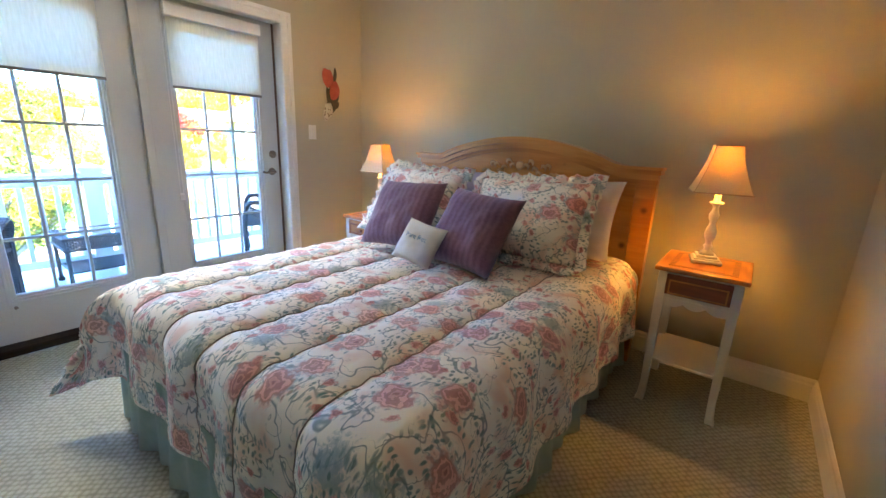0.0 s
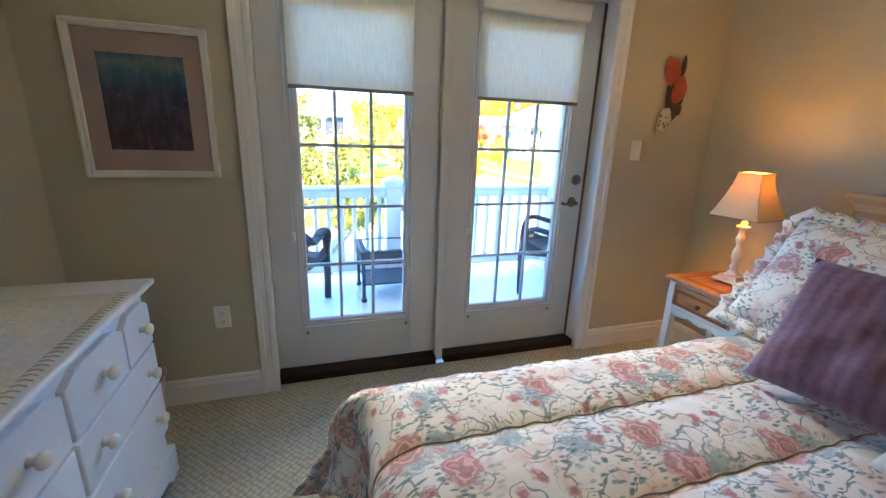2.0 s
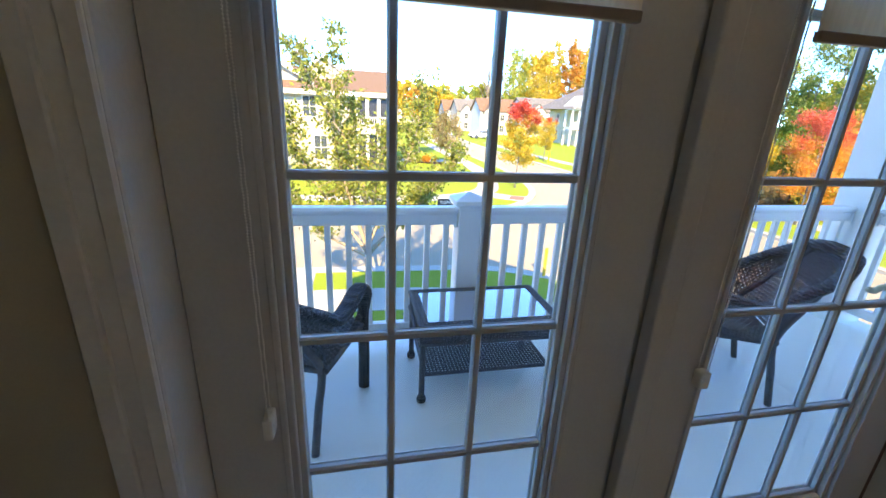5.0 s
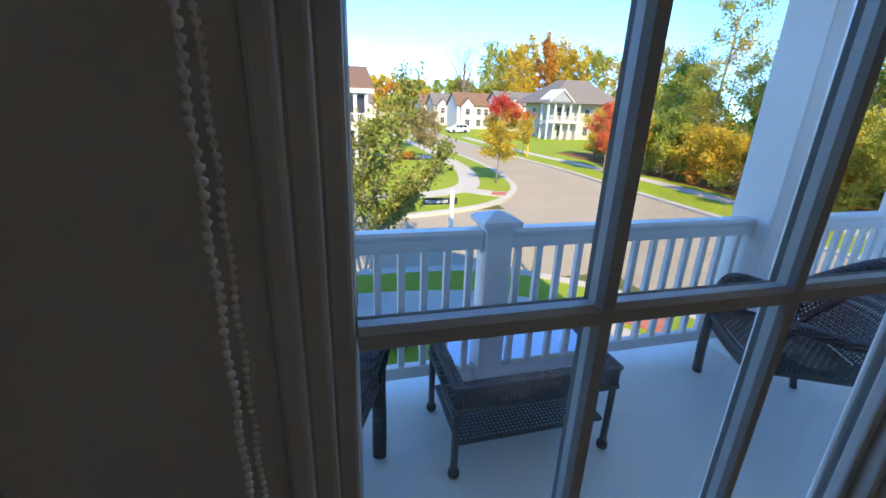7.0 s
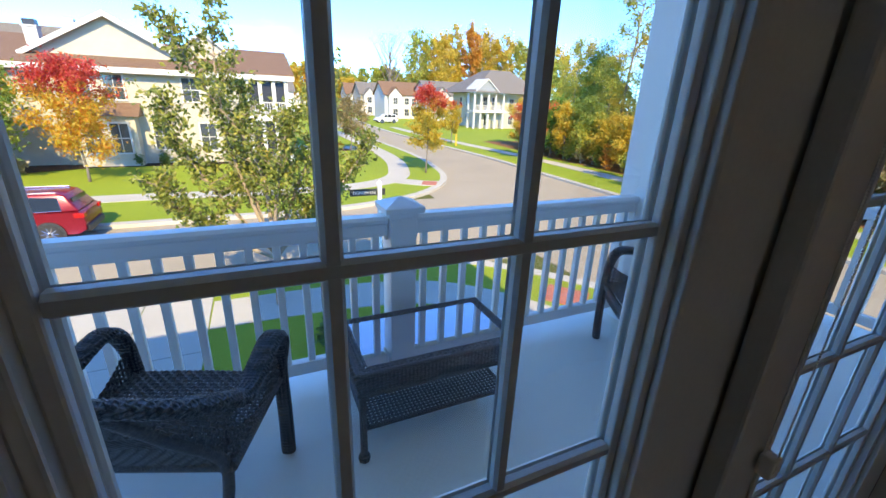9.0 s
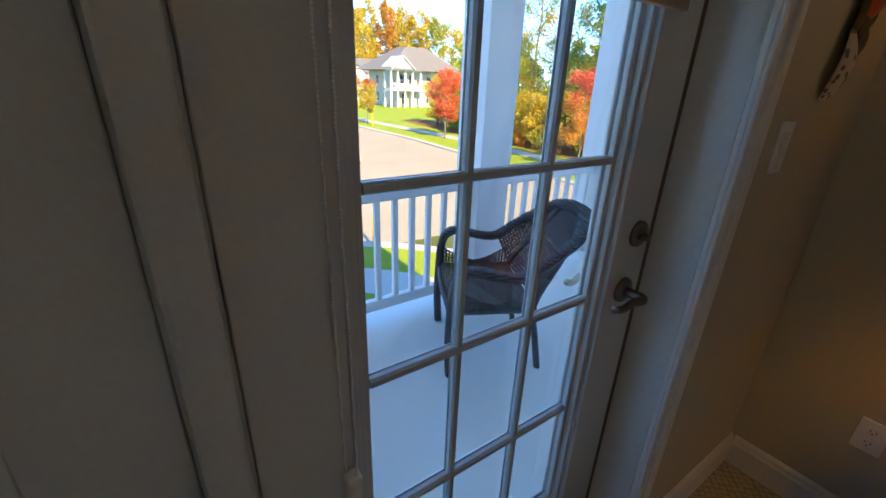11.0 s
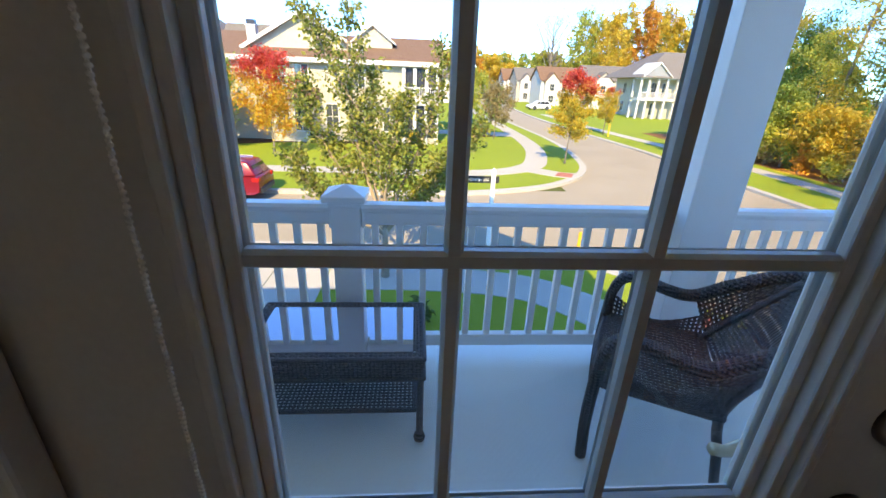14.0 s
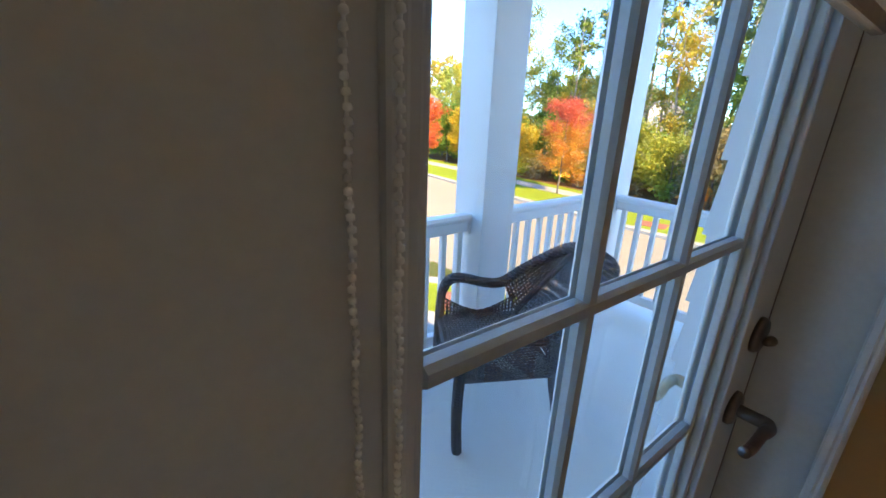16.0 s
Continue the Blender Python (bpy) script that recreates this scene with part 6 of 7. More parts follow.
M["leaf_blaze"] = leaf_material("maple_leaves_ablaze", [(0.74, 0.26, 0.05), (0.78, 0.36, 0.06), (0.76, 0.44, 0.08), (0.66, 0.20, 0.05)], (2.6, 5.6, [(0.70, 0.10, 0.08), (0.76, 0.18, 0.12), (0.74, 0.24, 0.08)]))
M["leaf_rt"] = leaf_material("maple_leaves_half_turned", YEL + [(0.24, 0.24, 0.03)], (3.4, 6.0, RED))
M["bark"] = surface("grey_bark", (0.14, 0.11, 0.085), (0.24, 0.20, 0.16), 6, 0.9, bump_scale=30, bump_amt=0.6, bump_dist=0.02, stretch=(1, 1, 0.25))
M["bark_pale"] = surface("pale_sunlit_bark", (0.30, 0.22, 0.15), (0.42, 0.33, 0.24), 4, 0.9, bump_scale=20, bump_amt=0.5, bump_dist=0.02, stretch=(1, 1, 0.2))


def leaf_cloud(centres, spread, count, size, rng, aspect=0.55, flat=0.0):
    """Many small bent leaves round a set of twig ends, as one mesh."""
    c = np.array(centres, dtype=float)
    idx = rng.integers(0, len(c), count)
    pos = c[idx] + rng.normal(0, 1, (count, 3)) * np.array(spread)
    a = rng.normal(0, 1, (count, 3))
    a /= np.linalg.norm(a, axis=1)[:, None]
    b = rng.normal(0, 1, (count, 3))
    b -= a * (a * b).sum(1)[:, None]
    b /= np.linalg.norm(b, axis=1)[:, None]
    n = np.cross(a, b)
    s = size * rng.uniform(0.6, 1.35, count)[:, None]
    v = np.stack([pos - a * s, pos + b * s * aspect + n * s * 0.25, pos + a * s, pos - b * s * aspect + n * s * 0.25], 1).reshape(-1, 3)
    k = np.arange(count) * 4
    f = np.concatenate([np.stack([k, k + 1, k + 2], 1), np.stack([k, k + 2, k + 3], 1)])
    return v, f


def leaf_mesh(name, v, f, mat):
    me = bpy.data.meshes.new(name)
    me.from_pydata(v.tolist(), [], f.tolist())
    me.materials.append(mat)
    return me


def tree(name, x, y, h, rad, mat, label, seed, leaves=2600, size=0.10, trunk=0.07, clear=0.28, shape="oval", bark="bark", z=GZ, gaps=0.5, group="", limbs=16, spread=None, category="tree", lean_x=0.0):
    """Tapered trunk, forking limbs and a crown of small leaves with gaps."""
    rng = np.random.default_rng(seed)
    t = thing(name, (x, y, z), label, category, group)
    bm = B()
    pts = [(0, 0, -0.05)]
    ox, oy = 0.0, 0.0
    for k in range(1, 9):
        ox += rng.normal(0, 0.006 * h) + lean_x * h / 8
        oy += rng.normal(0, 0.006 * h)
        pts.append((ox, oy, h * 0.94 * k / 8))
    tube(bm, pts, [trunk * (1.25 if k == 0 else 1 - 0.88 * k / 8) for k in range(9)], 8)
    tips = []
    for k in range(limbs):
        s = clear + (0.95 - clear) * (k + rng.uniform(0, 1)) / limbs
        q = min(int(s * 8), 7)
        fr = s * 8 - q
        p0 = Vector(pts[q]).lerp(Vector(pts[q + 1]), fr) if q < 8 else Vector(pts[8])
        u = (s - clear) / (1 - clear)
        wid = {"oval": math.sin(math.pi * min(1, 0.16 + 0.84 * u)) ** 0.7, "cone": max(0.12, 1 - u), "upright": 0.45 + 0.55 * math.sin(math.pi * min(1, 0.2 + 0.8 * u)), "top": 0.5 + 0.5 * math.sin(math.pi * u)}[shape]
        ang = k * 2.399 + rng.uniform(-0.5, 0.5)
        rise = {"oval": 0.55, "cone": 0.05, "upright": 1.5, "top": 0.5}[shape]
        L = rad * wid * rng.uniform(0.75, 1.15)
        d = Vector((math.cos(ang), math.sin(ang), 0))
        mid = p0 + d * L * 0.5 + Vector((0, 0, L * rise * 0.42))
        end = p0 + d * L + Vector((rng.normal(0, 0.05), rng.normal(0, 0.05), L * rise))
        if end.z > h * 1.02:
            end.z = h * 1.02
        r0 = trunk * (1 - 0.85 * s) * 0.55
        tube(bm, [p0, mid, end], [r0, r0 * 0.6, r0 * 0.15], 5, False)
        for w in (0.45, 0.7, 0.85, 1.0):
            b = p0.lerp(mid, w * 2) if w < 0.5 else mid.lerp(end, (w - 0.5) * 2)
            tips.append(tuple(b))
            for e in range(2):
                tw = b + Vector((rng.normal(0, 0.16), rng.normal(0, 0.16), abs(rng.normal(0, 0.14)))) * rad * 0.8
                tube(bm, [b, tw], [r0 * 0.25, r0 * 0.08], 4, False)
                if rng.uniform() > gaps * 0.4:
                    tips.append(tuple(tw))
    tips.append(pts[8])
    part("trunk", bm, M[bark], t, "", True)
    sp = spread or (rad * 0.13, rad * 0.13, rad * 0.13)
    v, f = leaf_cloud(tips, sp, leaves, size, rng)
    o = new("crown", leaf_mesh("crown", v, f, M[mat]))
    o.parent = t
    return t


def twin_tree():
    """The upright pear below the balcony: several steep leaders from one trunk."""
    rng = np.random.default_rng(11)
    t = thing("pear_tree", (-0.42, 9.4, GZ), "upright ornamental pear with thinning green leaves", "tree")
    bm = B()
    tube(bm, [(0, 0, -0.05), (0.02, 0, 0.8), (0, 0.02, 1.5)], [0.12, 0.085, 0.08], 10)
    tips = []
    leaders = (((0, 0, 1.4), (-0.5, 0.1, 3.0), (-0.75, 0.2, 4.6), (-0.65, 0.1, 6.35)), ((0, 0, 1.4), (-0.15, -0.2, 3.4), (-0.95, -0.3, 4.9), (-1.45, -0.2, 6.0)), ((0, 0, 1.45), (0.55, 0.1, 2.7), (1.15, 0.2, 4.0), (1.35, 0.1, 5.3)),
               ((0, 0, 1.3), (-0.9, 0.1, 2.6), (-1.5, 0.3, 3.6), (-1.75, 0.2, 4.6)), ((0, 0, 1.3), (0.9, -0.2, 2.2), (1.7, -0.2, 3.1), (2.25, -0.1, 3.9)), ((0, 0, 1.35), (0.1, -0.5, 2.6), (0.3, -0.8, 3.6), (0.45, -0.9, 4.4)),
               ((0, 0, 1.3), (-0.3, 0.6, 2.5), (-0.4, 0.9, 3.7), (-0.3, 1.0, 4.9)), ((0, 0, 1.2), (-1.0, -0.3, 1.9), (-1.6, -0.4, 2.5), (-2.0, -0.4, 3.1)), ((0, 0, 1.2), (0.7, 0.3, 1.9), (1.2, 0.4, 2.3), (1.5, 0.4, 2.8)))
    for ld in leaders:
        ps = smooth_path(ld, 6)
        tube(bm, ps, [0.05 * (1 - 0.85 * i / (len(ps) - 1)) for i in range(len(ps))], 7, False)
        for i in range(5, len(ps)):
            for e in range(5):
                a = rng.uniform(0, 2 * math.pi)
                L = rng.uniform(0.18, 0.70) * (1.15 - 0.6 * i / len(ps))
                tip = ps[i] + Vector((math.cos(a) * L, math.sin(a) * L, L * rng.uniform(0.3, 1.1)))
                tube(bm, [ps[i], ps[i].lerp(tip, 0.5) + Vector((0, 0, -0.02)), tip], [0.012, 0.008, 0.003], 4, False)
                for w in (0.4, 0.7, 1.0):
                    if rng.uniform() > 0.18:
                        tips.append(tuple(ps[i].lerp(tip, w)))
    part("trunk", bm, M["bark_pale"], t, "", True)
    v, f = leaf_cloud(tips, (0.07, 0.07, 0.085), 13500, 0.050, rng, 0.62)
    o = new("crown", leaf_mesh("crown", v, f, M["leaf_near"]))
    o.parent = t


twin_tree()
tree("maple_tree", -8.9, 27.6, 6.2, 1.9, "leaf_fire", "young maple turning orange and red on the lawn", 21, 9000, 0.085, 0.07, 0.20)
tree("green_tree", -13.6, 29.2, 5.7, 2.5, "leaf_green", "rounded green tree beside the sunroom", 22, 5200, 0.13, 0.09, 0.2)
tree("maple_tree", 10.3, 26.6, 5.9, 1.2, "leaf_rt", "young maple with red top and yellow skirt at the corner", 23, 8500, 0.08, 0.06, 0.26)
tree("maple_tree", 22.2, 31.2, 5.9, 1.4, "leaf_red", "young red maple by the sidewalk", 24, 8000, 0.08, 0.06, 0.26)
tree("maple_tree", 22.0, 16.1, 5.9, 1.45, "leaf_blaze", "orange-red maple beside the street", 25, 12000, 0.062, 0.06, 0.22)
tree("maple_tree", 20.9, 44.9, 5.0, 1.1, "leaf_rt", "small maple turning red and yellow", 26, 4200, 0.09, 0.06, 0.24)
tree("lawn_tree", 7.6, 38.5, 4.9, 1.5, "leaf_brown", "young tree with browning leaves by the path", 27, 2300, 0.12, 0.05, 0.24)
tree("lawn_tree", 7.0, 50.7, 6.2, 1.9, "leaf_mix", "young tree with dull green leaves by the path", 28, 2600, 0.15, 0.06, 0.2)
tree("lawn_tree", 10.8, 57.0, 4.5, 1.5, "leaf_green", "young green tree by the far path", 29, 1800, 0.15, 0.06, 0.2)


def shrub(x, y, r, h, mat, label, seed, leaves=420, size=0.07, name="shrub", group="garden shrubs"):
    rng = np.random.default_rng(seed)
    t = thing(name, (x, y, GZ + 0.02), label, "shrub", group)
    bm = B()
    tips = []
    for k in range(12):
        a, el = rng.uniform(0, 6.28), rng.uniform(0.4, 1.4)
        L = rng.uniform(0.6, 1.0)
        e = Vector((math.cos(a) * math.cos(el) * r * L, math.sin(a) * math.cos(el) * r * L, 0.12 * h + math.sin(el) * h * 0.85 * L))
        tube(bm, [(0, 0, -0.05), e * 0.5, e], [0.015, 0.01, 0.004], 4, False)
        tips += [tuple(e), tuple(e * 0.75), tuple(e * 0.5)]
    part("stems", bm, M["bark"], t)
    v, f = leaf_cloud(tips, (r * 0.22, r * 0.22, h * 0.14), leaves, size, rng)
    v[:, 2] = np.maximum(v[:, 2], 0.0)
    o = new("foliage", leaf_mesh("foliage", v, f, M[mat]))
    o.parent = t


rg = random.Random(8)
for k in range(11):
    shrub(-23.5 + k * 0.85 + rg.uniform(-0.2, 0.2), 28.2 + rg.uniform(-0.5, 0.5) - 0.06 * k, 0.6, 1.2 + rg.uniform(0, 0.4), "leaf_mix", "yellow-green garden shrub in a mulch bed", 50 + k, 420, 0.09)
for k, (x, y, r, h, mt) in enumerate(((-14.2, 29.6, 0.5, 0.8, "leaf_red"), (-12.9, 30.6, 0.6, 0.9, "leaf_brown"), (-15.6, 28.6, 0.7, 1.1, "leaf_mix"), (-7.6, 33.0, 0.4, 0.9, "leaf_dark"), (-6.2, 33.2, 0.4, 0.8, "leaf_dark"), (-4.8, 33.1, 0.5, 1.3, "leaf_dark"), (-2.2, 33.2, 0.5, 0.9, "leaf_green"),
                                      (0.2, 33.4, 0.5, 1.0, "leaf_yellow"), (6.2, 40.6, 0.6, 0.8, "leaf_orange"), (7.0, 40.9, 0.5, 0.7, "leaf_yellow"), (5.6, 41.0, 0.5, 0.8, "leaf_green"), (0.4, 7.2, 0.35, 0.45, "leaf_dark"))):
    shrub(x, y, r, h, mt, "rounded garden shrub beside the lawn", 80 + k, 420, 0.08)
for k in range(5):
    tree("arborvitae", -24.5 + k * 1.05, 30.4, 2.5 + 0.3 * (k % 2), 0.45, "leaf_dark" if k % 2 else "leaf_fresh", "narrow evergreen in the garden", 100 + k, 900, 0.08, 0.04, 0.03, "cone", group="evergreens by the sunroom", limbs=12)

# woodland across the street
rw = np.random.default_rng(77)
kinds = ["leaf_mix", "leaf_fresh", "leaf_mix", "leaf_brown", "leaf_fresh", "leaf_mix", "leaf_green", "leaf_yellow", "leaf_mix"]
spots = []
for k in range(34):
    yy = -6 + k * 1.45 + rw.uniform(-0.6, 0.6)
    spots.append((26.0 + rw.uniform(0, 2.6) + max(0, (yy - 34) * 0.30), yy, rw.uniform(3.2, 5.8), rw.uniform(1.4, 2.2), kinds[int(rw.integers(0, len(kinds)))]))
for k in range(30):
    yy = -10 + k * 1.8 + rw.uniform(-0.8, 0.8)
    spots.append((31.0 + rw.uniform(0, 5) + max(0, (yy - 34) * 0.35), yy, rw.uniform(8.0, 12.5), rw.uniform(2.0, 3.0), ["leaf_green", "leaf_fresh", "leaf_mix", "leaf_yellow", "leaf_mix"][k % 5]))
for k, (x, y, h, r, mt) in enumerate(spots):
    tree("woodland_tree", x, y, h, r, mt, {"leaf_yellow": "yellowing woodland tree", "leaf_dark": "dark evergreen woodland tree", "leaf_brown": "browning woodland bush", "leaf_fresh": "bright green woodland conifer"}.get(mt, "green woodland tree turning yellow") + " by the sidewalk", 200 + k, 4200, 0.105, 0.08, 0.06, "cone" if mt in ("leaf_dark", "leaf_fresh") else "oval", group="woodland edge", limbs=13)
for k in range(16):
    yy = -8 + k * 2.7 + rw.uniform(-1, 1)
    tree("tall_pine", 33 + rw.uniform(0, 10), yy, rw.uniform(15, 21), rw.uniform(1.6, 2.6), "leaf_dark" if k % 3 else "leaf_mix", "tall bare-trunked pine above the woodland", 300 + k, 1500, 0.14, 0.20, 0.62, "top", "bark_pale", group="tall pines", limbs=9)
for k in range(14):
    yy = -4 + k * 2.2 + rw.uniform(-0.8, 0.8)
    tree("pine_trunk", 30.5 + rw.uniform(0, 3.5), yy, rw.uniform(13, 18), rw.uniform(0.9, 1.5), ("leaf_green", "leaf_dark", "leaf_yellow")[k % 3], "slender pale-trunked tree with sparse top at the wood's edge", 340 + k, 420, 0.17, 0.13, 0.50, "top", "bark_pale", group="slender trunks", limbs=9, lean_x=float(rw.uniform(-0.03, 0.03)))
for k in range(18):
    yy = -2 + k * 1.9 + rw.uniform(-0.5, 0.5)
    shrub(25.3 + rw.uniform(0, 0.9) + max(0, (yy - 34) * 0.30), yy, 0.9, 1.1 + float(rw.uniform(0, 0.9)), ("leaf_brown", "leaf_mix", "leaf_orange", "leaf_fresh")[k % 4], "low autumn thicket at the wood's edge", 700 + k, 420, 0.11, "thicket", "thickets along the wood")
# distant woods behind the houses
for k in range(46):
    x = -84 + k * 5.0 + rw.uniform(-2, 2)
    y = 150 + rw.uniform(-6, 22) - (0.10 * abs(x) if x < 0 else 0)
    big = 62 < x < 132
    h = rw.uniform(20, 27) if big else rw.uniform(10, 14.5)
    mt = ["leaf_yellow", "leaf_mix", "leaf_mix", "leaf_orange", "leaf_yellow", "leaf_yellow"][int(rw.integers(0, 6))]
    tree("distant_tree", x, y, h, h * 0.26, mt, "distant autumn tree behind the houses", 400 + k, 1100, 0.55, 0.25, 0.12, "upright", group="distant woods", limbs=11)
for k in range(24):
    x = 62 + k * 4.0
    tree("distant_tree", x, 62 + rw.uniform(-8, 26), rw.uniform(11, 17), 3.4, ["leaf_mix", "leaf_dark", "leaf_green", "leaf_yellow"][k % 4], "distant mixed woodland tree", 480 + k, 800, 0.5, 0.22, 0.1, "oval", group="distant woods", limbs=11)
for k in range(34):
    tree("distant_tree", -34 + k * 4.0 + rw.uniform(-1, 1), 196 + rw.uniform(-4, 12), rw.uniform(15, 20), 4.6, ["leaf_mix", "leaf_green", "leaf_mix", "leaf_yellow"][k % 4], "distant mixed woodland tree", 560 + k, 1300, 0.55, 0.2, 0.06, "oval", group="distant woods", limbs=11)
for k, (x, y, h, rd, mt) in enumerate(((57, 150, 26, 5.2, "leaf_mix"), (63.5, 147, 25, 4.2, "leaf_yellow"), (71, 152, 29, 4.6, "leaf_yellow"), (77, 149, 31, 4.0, "leaf_orange"), (84, 153, 30, 5.4, "leaf_yellow"), (92, 150, 28, 5.0, "leaf_yellow"), (100, 152, 27, 5.0, "leaf_mix"))):
    tree("distant_tree", x, y, h, rd, mt, "tall golden autumn tree above the rooftops", 620 + k, 2600, 0.48, 0.3, 0.2, "upright", group="distant woods", limbs=16)
tree("bare_tree", 45, 148, 24.5, 6.2, "leaf_brown", "tall leafless tree against the sky", 520, 500, 0.25, 0.75, 0.25, "upright", group="distant woods", limbs=30)


# ---------------------------------------------------------------- houses
def paint(name, c):
    return surface(name, tuple(0.95 * q for q in c), tuple(min(1, 1.04 * q) for q in c), 0.8, 0.7, bump_scale=12, bump_amt=0.1, bump_dist=0.02, stretch=(0.2, 0.2, 4))


M["cream"] = paint("cream_siding", (0.46, 0.41, 0.31))
M["greysiding"] = paint("blue_grey_siding", (0.255, 0.265, 0.28))
M["tan"] = paint("tan_siding", (0.42, 0.38, 0.26))
M["house_white"] = paint("white_siding", (0.54, 0.52, 0.48))
m, nt, p = material("dark_window_glass")
p.inputs["Base Color"].default_value = (0.055, 0.065, 0.07, 1)
p.inputs["Roughness"].default_value = 0.08
p.inputs["Specular IOR Level"].default_value = 0.8
M["winglass"] = m


def house_window(parent, cx, y, z0, z1, w, side="y", sign=-1, bars=2):
    """Framed double-hung window set on a wall that faces along an axis."""
    def bx(bm, a0, a1, d0, d1, c0, c1):
        lo, hi = min(y + sign * d0, y + sign * d1), max(y + sign * d0, y + sign * d1)
        if side == "y":
            box(bm, a0, a1, lo, hi, c0, c1)
        else:
            box(bm, lo, hi, a0, a1, c0, c1)
    bm = B()
    f = 0.10
    bx(bm, cx - w / 2 - f, cx - w / 2, 0.0, 0.07, z0 - f, z1 + f)
    bx(bm, cx + w / 2, cx + w / 2 + f, 0.0, 0.07, z0 - f, z1 + f)
    bx(bm, cx - w / 2, cx + w / 2, 0.0, 0.07, z1, z1 + f)
    bx(bm, cx - w / 2, cx + w / 2, 0.0, 0.09, z0 - f, z0)
    bx(bm, cx - w / 2, cx + w / 2, 0.0, 0.05, (z0 + z1) / 2 - 0.03, (z0 + z1) / 2 + 0.03)
    for k in range(1, bars):
        q = cx - w / 2 + w * k / bars
        bx(bm, q - 0.02, q + 0.02, 0.0, 0.04, z0, z1)
    wn_ = part("window", bm, M["house_white"], parent)
    bm = B()
    bx(bm, cx - w / 2, cx + w / 2, 0.0, 0.02, z0, z1)
    part("pane", bm, M["winglass"], wn_)
    return wn_


def gable_roof(bm, x0, x1, y0, y1, eave, ridge, along, over=0.35, thick=0.18):
    """A gable roof slab over a plan rectangle; ridge along x or y."""
    if along == "x":
        ym = (y0 + y1) / 2
        k = (ridge - eave) / (ym - y0)
        a = [(y0 - over, eave - over * k), (ym, ridge), (y1 + over, eave - over * k), (y1 + over, eave - over * k + thick), (ym, ridge + thick * 1.2), (y0 - over, eave - over * k + thick)]
        prism(bm, a, "x", x0 - over, x1 + over)
    else:
        xm = (x0 + x1) / 2
        k = (ridge - eave) / (xm - x0)
        a = [(x0 - over, eave - over * k), (xm, ridge), (x1 + over, eave - over * k), (x1 + over, eave - over * k + thick), (xm, ridge + thick * 1.2), (x0 - over, eave - over * k + thick)]
        prism(bm, a, "y", y0 - over, y1 + over)


def gable_wall(bm, x0, x1, y0, y1, z0, eave, ridge, along):
    if along == "x":
        prism(bm, [(y0, z0), (y1, z0), (y1, eave), ((y0 + y1) / 2, ridge), (y0, eave)], "x", x0, x1)
    else:
        prism(bm, [(x0, z0), (x1, z0), (x1, eave), ((x0 + x1) / 2, ridge), (x0, eave)], "y", y0, y1)


# long cream house across the street
ha = thing("house", (0, 0, 0), "long two-storey cream house with brown shingled roof", "house", "houses along the street")
bm = B()
gable_wall(bm, -15.5, 2.0, 34.0, 45.5, GZ - 0.05, 2.75, 4.5, "x")
part("wall", bm, M["cream"], ha)
bm = B()
gable_roof(bm, -15.5, 2.0, 34.0, 45.5, 2.75, 4.5, "x", 0.6)
part("roof", bm, M["shingle"], ha, "brown shingled roof")
bm = B()
gable_wall(bm, -12.4, -4.3, 35.3, 41.0, 2.9, 3.4, 5.7, "y")
part("gable_wall", bm, M["cream"], ha)
bm = B()
gable_roof(bm, -12.4, -4.3, 35.3, 41.0, 3.4, 5.7, "y", 0.45, 0.16)
gr = part("gable_roof", bm, M["shingle"], ha)
bm = B()
for s in (-1, 1):
    prism(bm, [(-8.35, 5.62), (-8.35, 5.94), (-8.35 + s * 4.6, 3.33), (-8.35 + s * 4.6, 3.01)], "y", 34.76, 34.84)
part("rake_board", bm, M["house_white"], gr, "white rake boards")
bm = B()
gable_wall(bm, -4.6, -1.6, 36.3, 40.0, 3.0, 4.1, 5.2, "y")
part("gable_wall", bm, M["cream"], ha)
bm = B()
gable_roof(bm, -4.6, -1.6, 36.3, 40.0, 4.1, 5.2, "y", 0.3, 0.14)
part("gable_roof", bm, M["house_white"], ha)
part("fascia", boxed(-16.1, 2.6, 33.36, 33.42, 2.32, 2.66), M["house_white"], ha, "white eaves fascia")
bm = B()
box(bm, -13.1, -12.4, 37.0, 37.7, 3.4, 4.9)
box(bm, -13.16, -12.34, 36.94, 37.76, 4.9, 5.0)
part("chimney", bm, M["house_white"], ha, "white boxed chimney with dark cap")
bm = B()
box(bm, -13.05, -12.45, 37.05, 37.65, 5.0, 5.35)
part("chimney_cap", bm, M["dark_metal"], ha)
for cx, z0, z1, w in ((-10.1, 0.75, 2.2, 1.0), (-8.35, 0.75, 2.2, 1.0), (-4.1, 0.75, 2.2, 0.95), (-14.0, 0.75, 2.2, 1.0), (-12.4, 0.75, 2.2, 1.0), (-6.2, -2.4, -0.6, 0.9), (-3.4, -2.5, -0.7, 0.95), (-1.7, -2.5, -0.7, 0.95)):
    house_window(ha, cx, 34.0, z0, z1, w)
po_ = part("bay", boxed(-10.6, -7.4, 32.9, 34.0, GZ, -0.25), M["cream"], ha, "projecting entry bay")
bm = B()
prism(bm, [(32.6, -0.25), (34.0, 0.55), (34.0, -0.25)], "x", -10.9, -7.1)
part("bay_roof", bm, M["shingle"], po_)
house_window(ha, -9.7, 32.9, -2.5, -0.7, 0.95)
house_window(ha, -8.3, 32.9, -2.5, -0.7, 0.95)
# no recess is cut: dark panels on the wall give the porch's shade
bm = B()
box(bm, -0.6, 2.0, 33.90, 33.98, 0.35, 2.2)
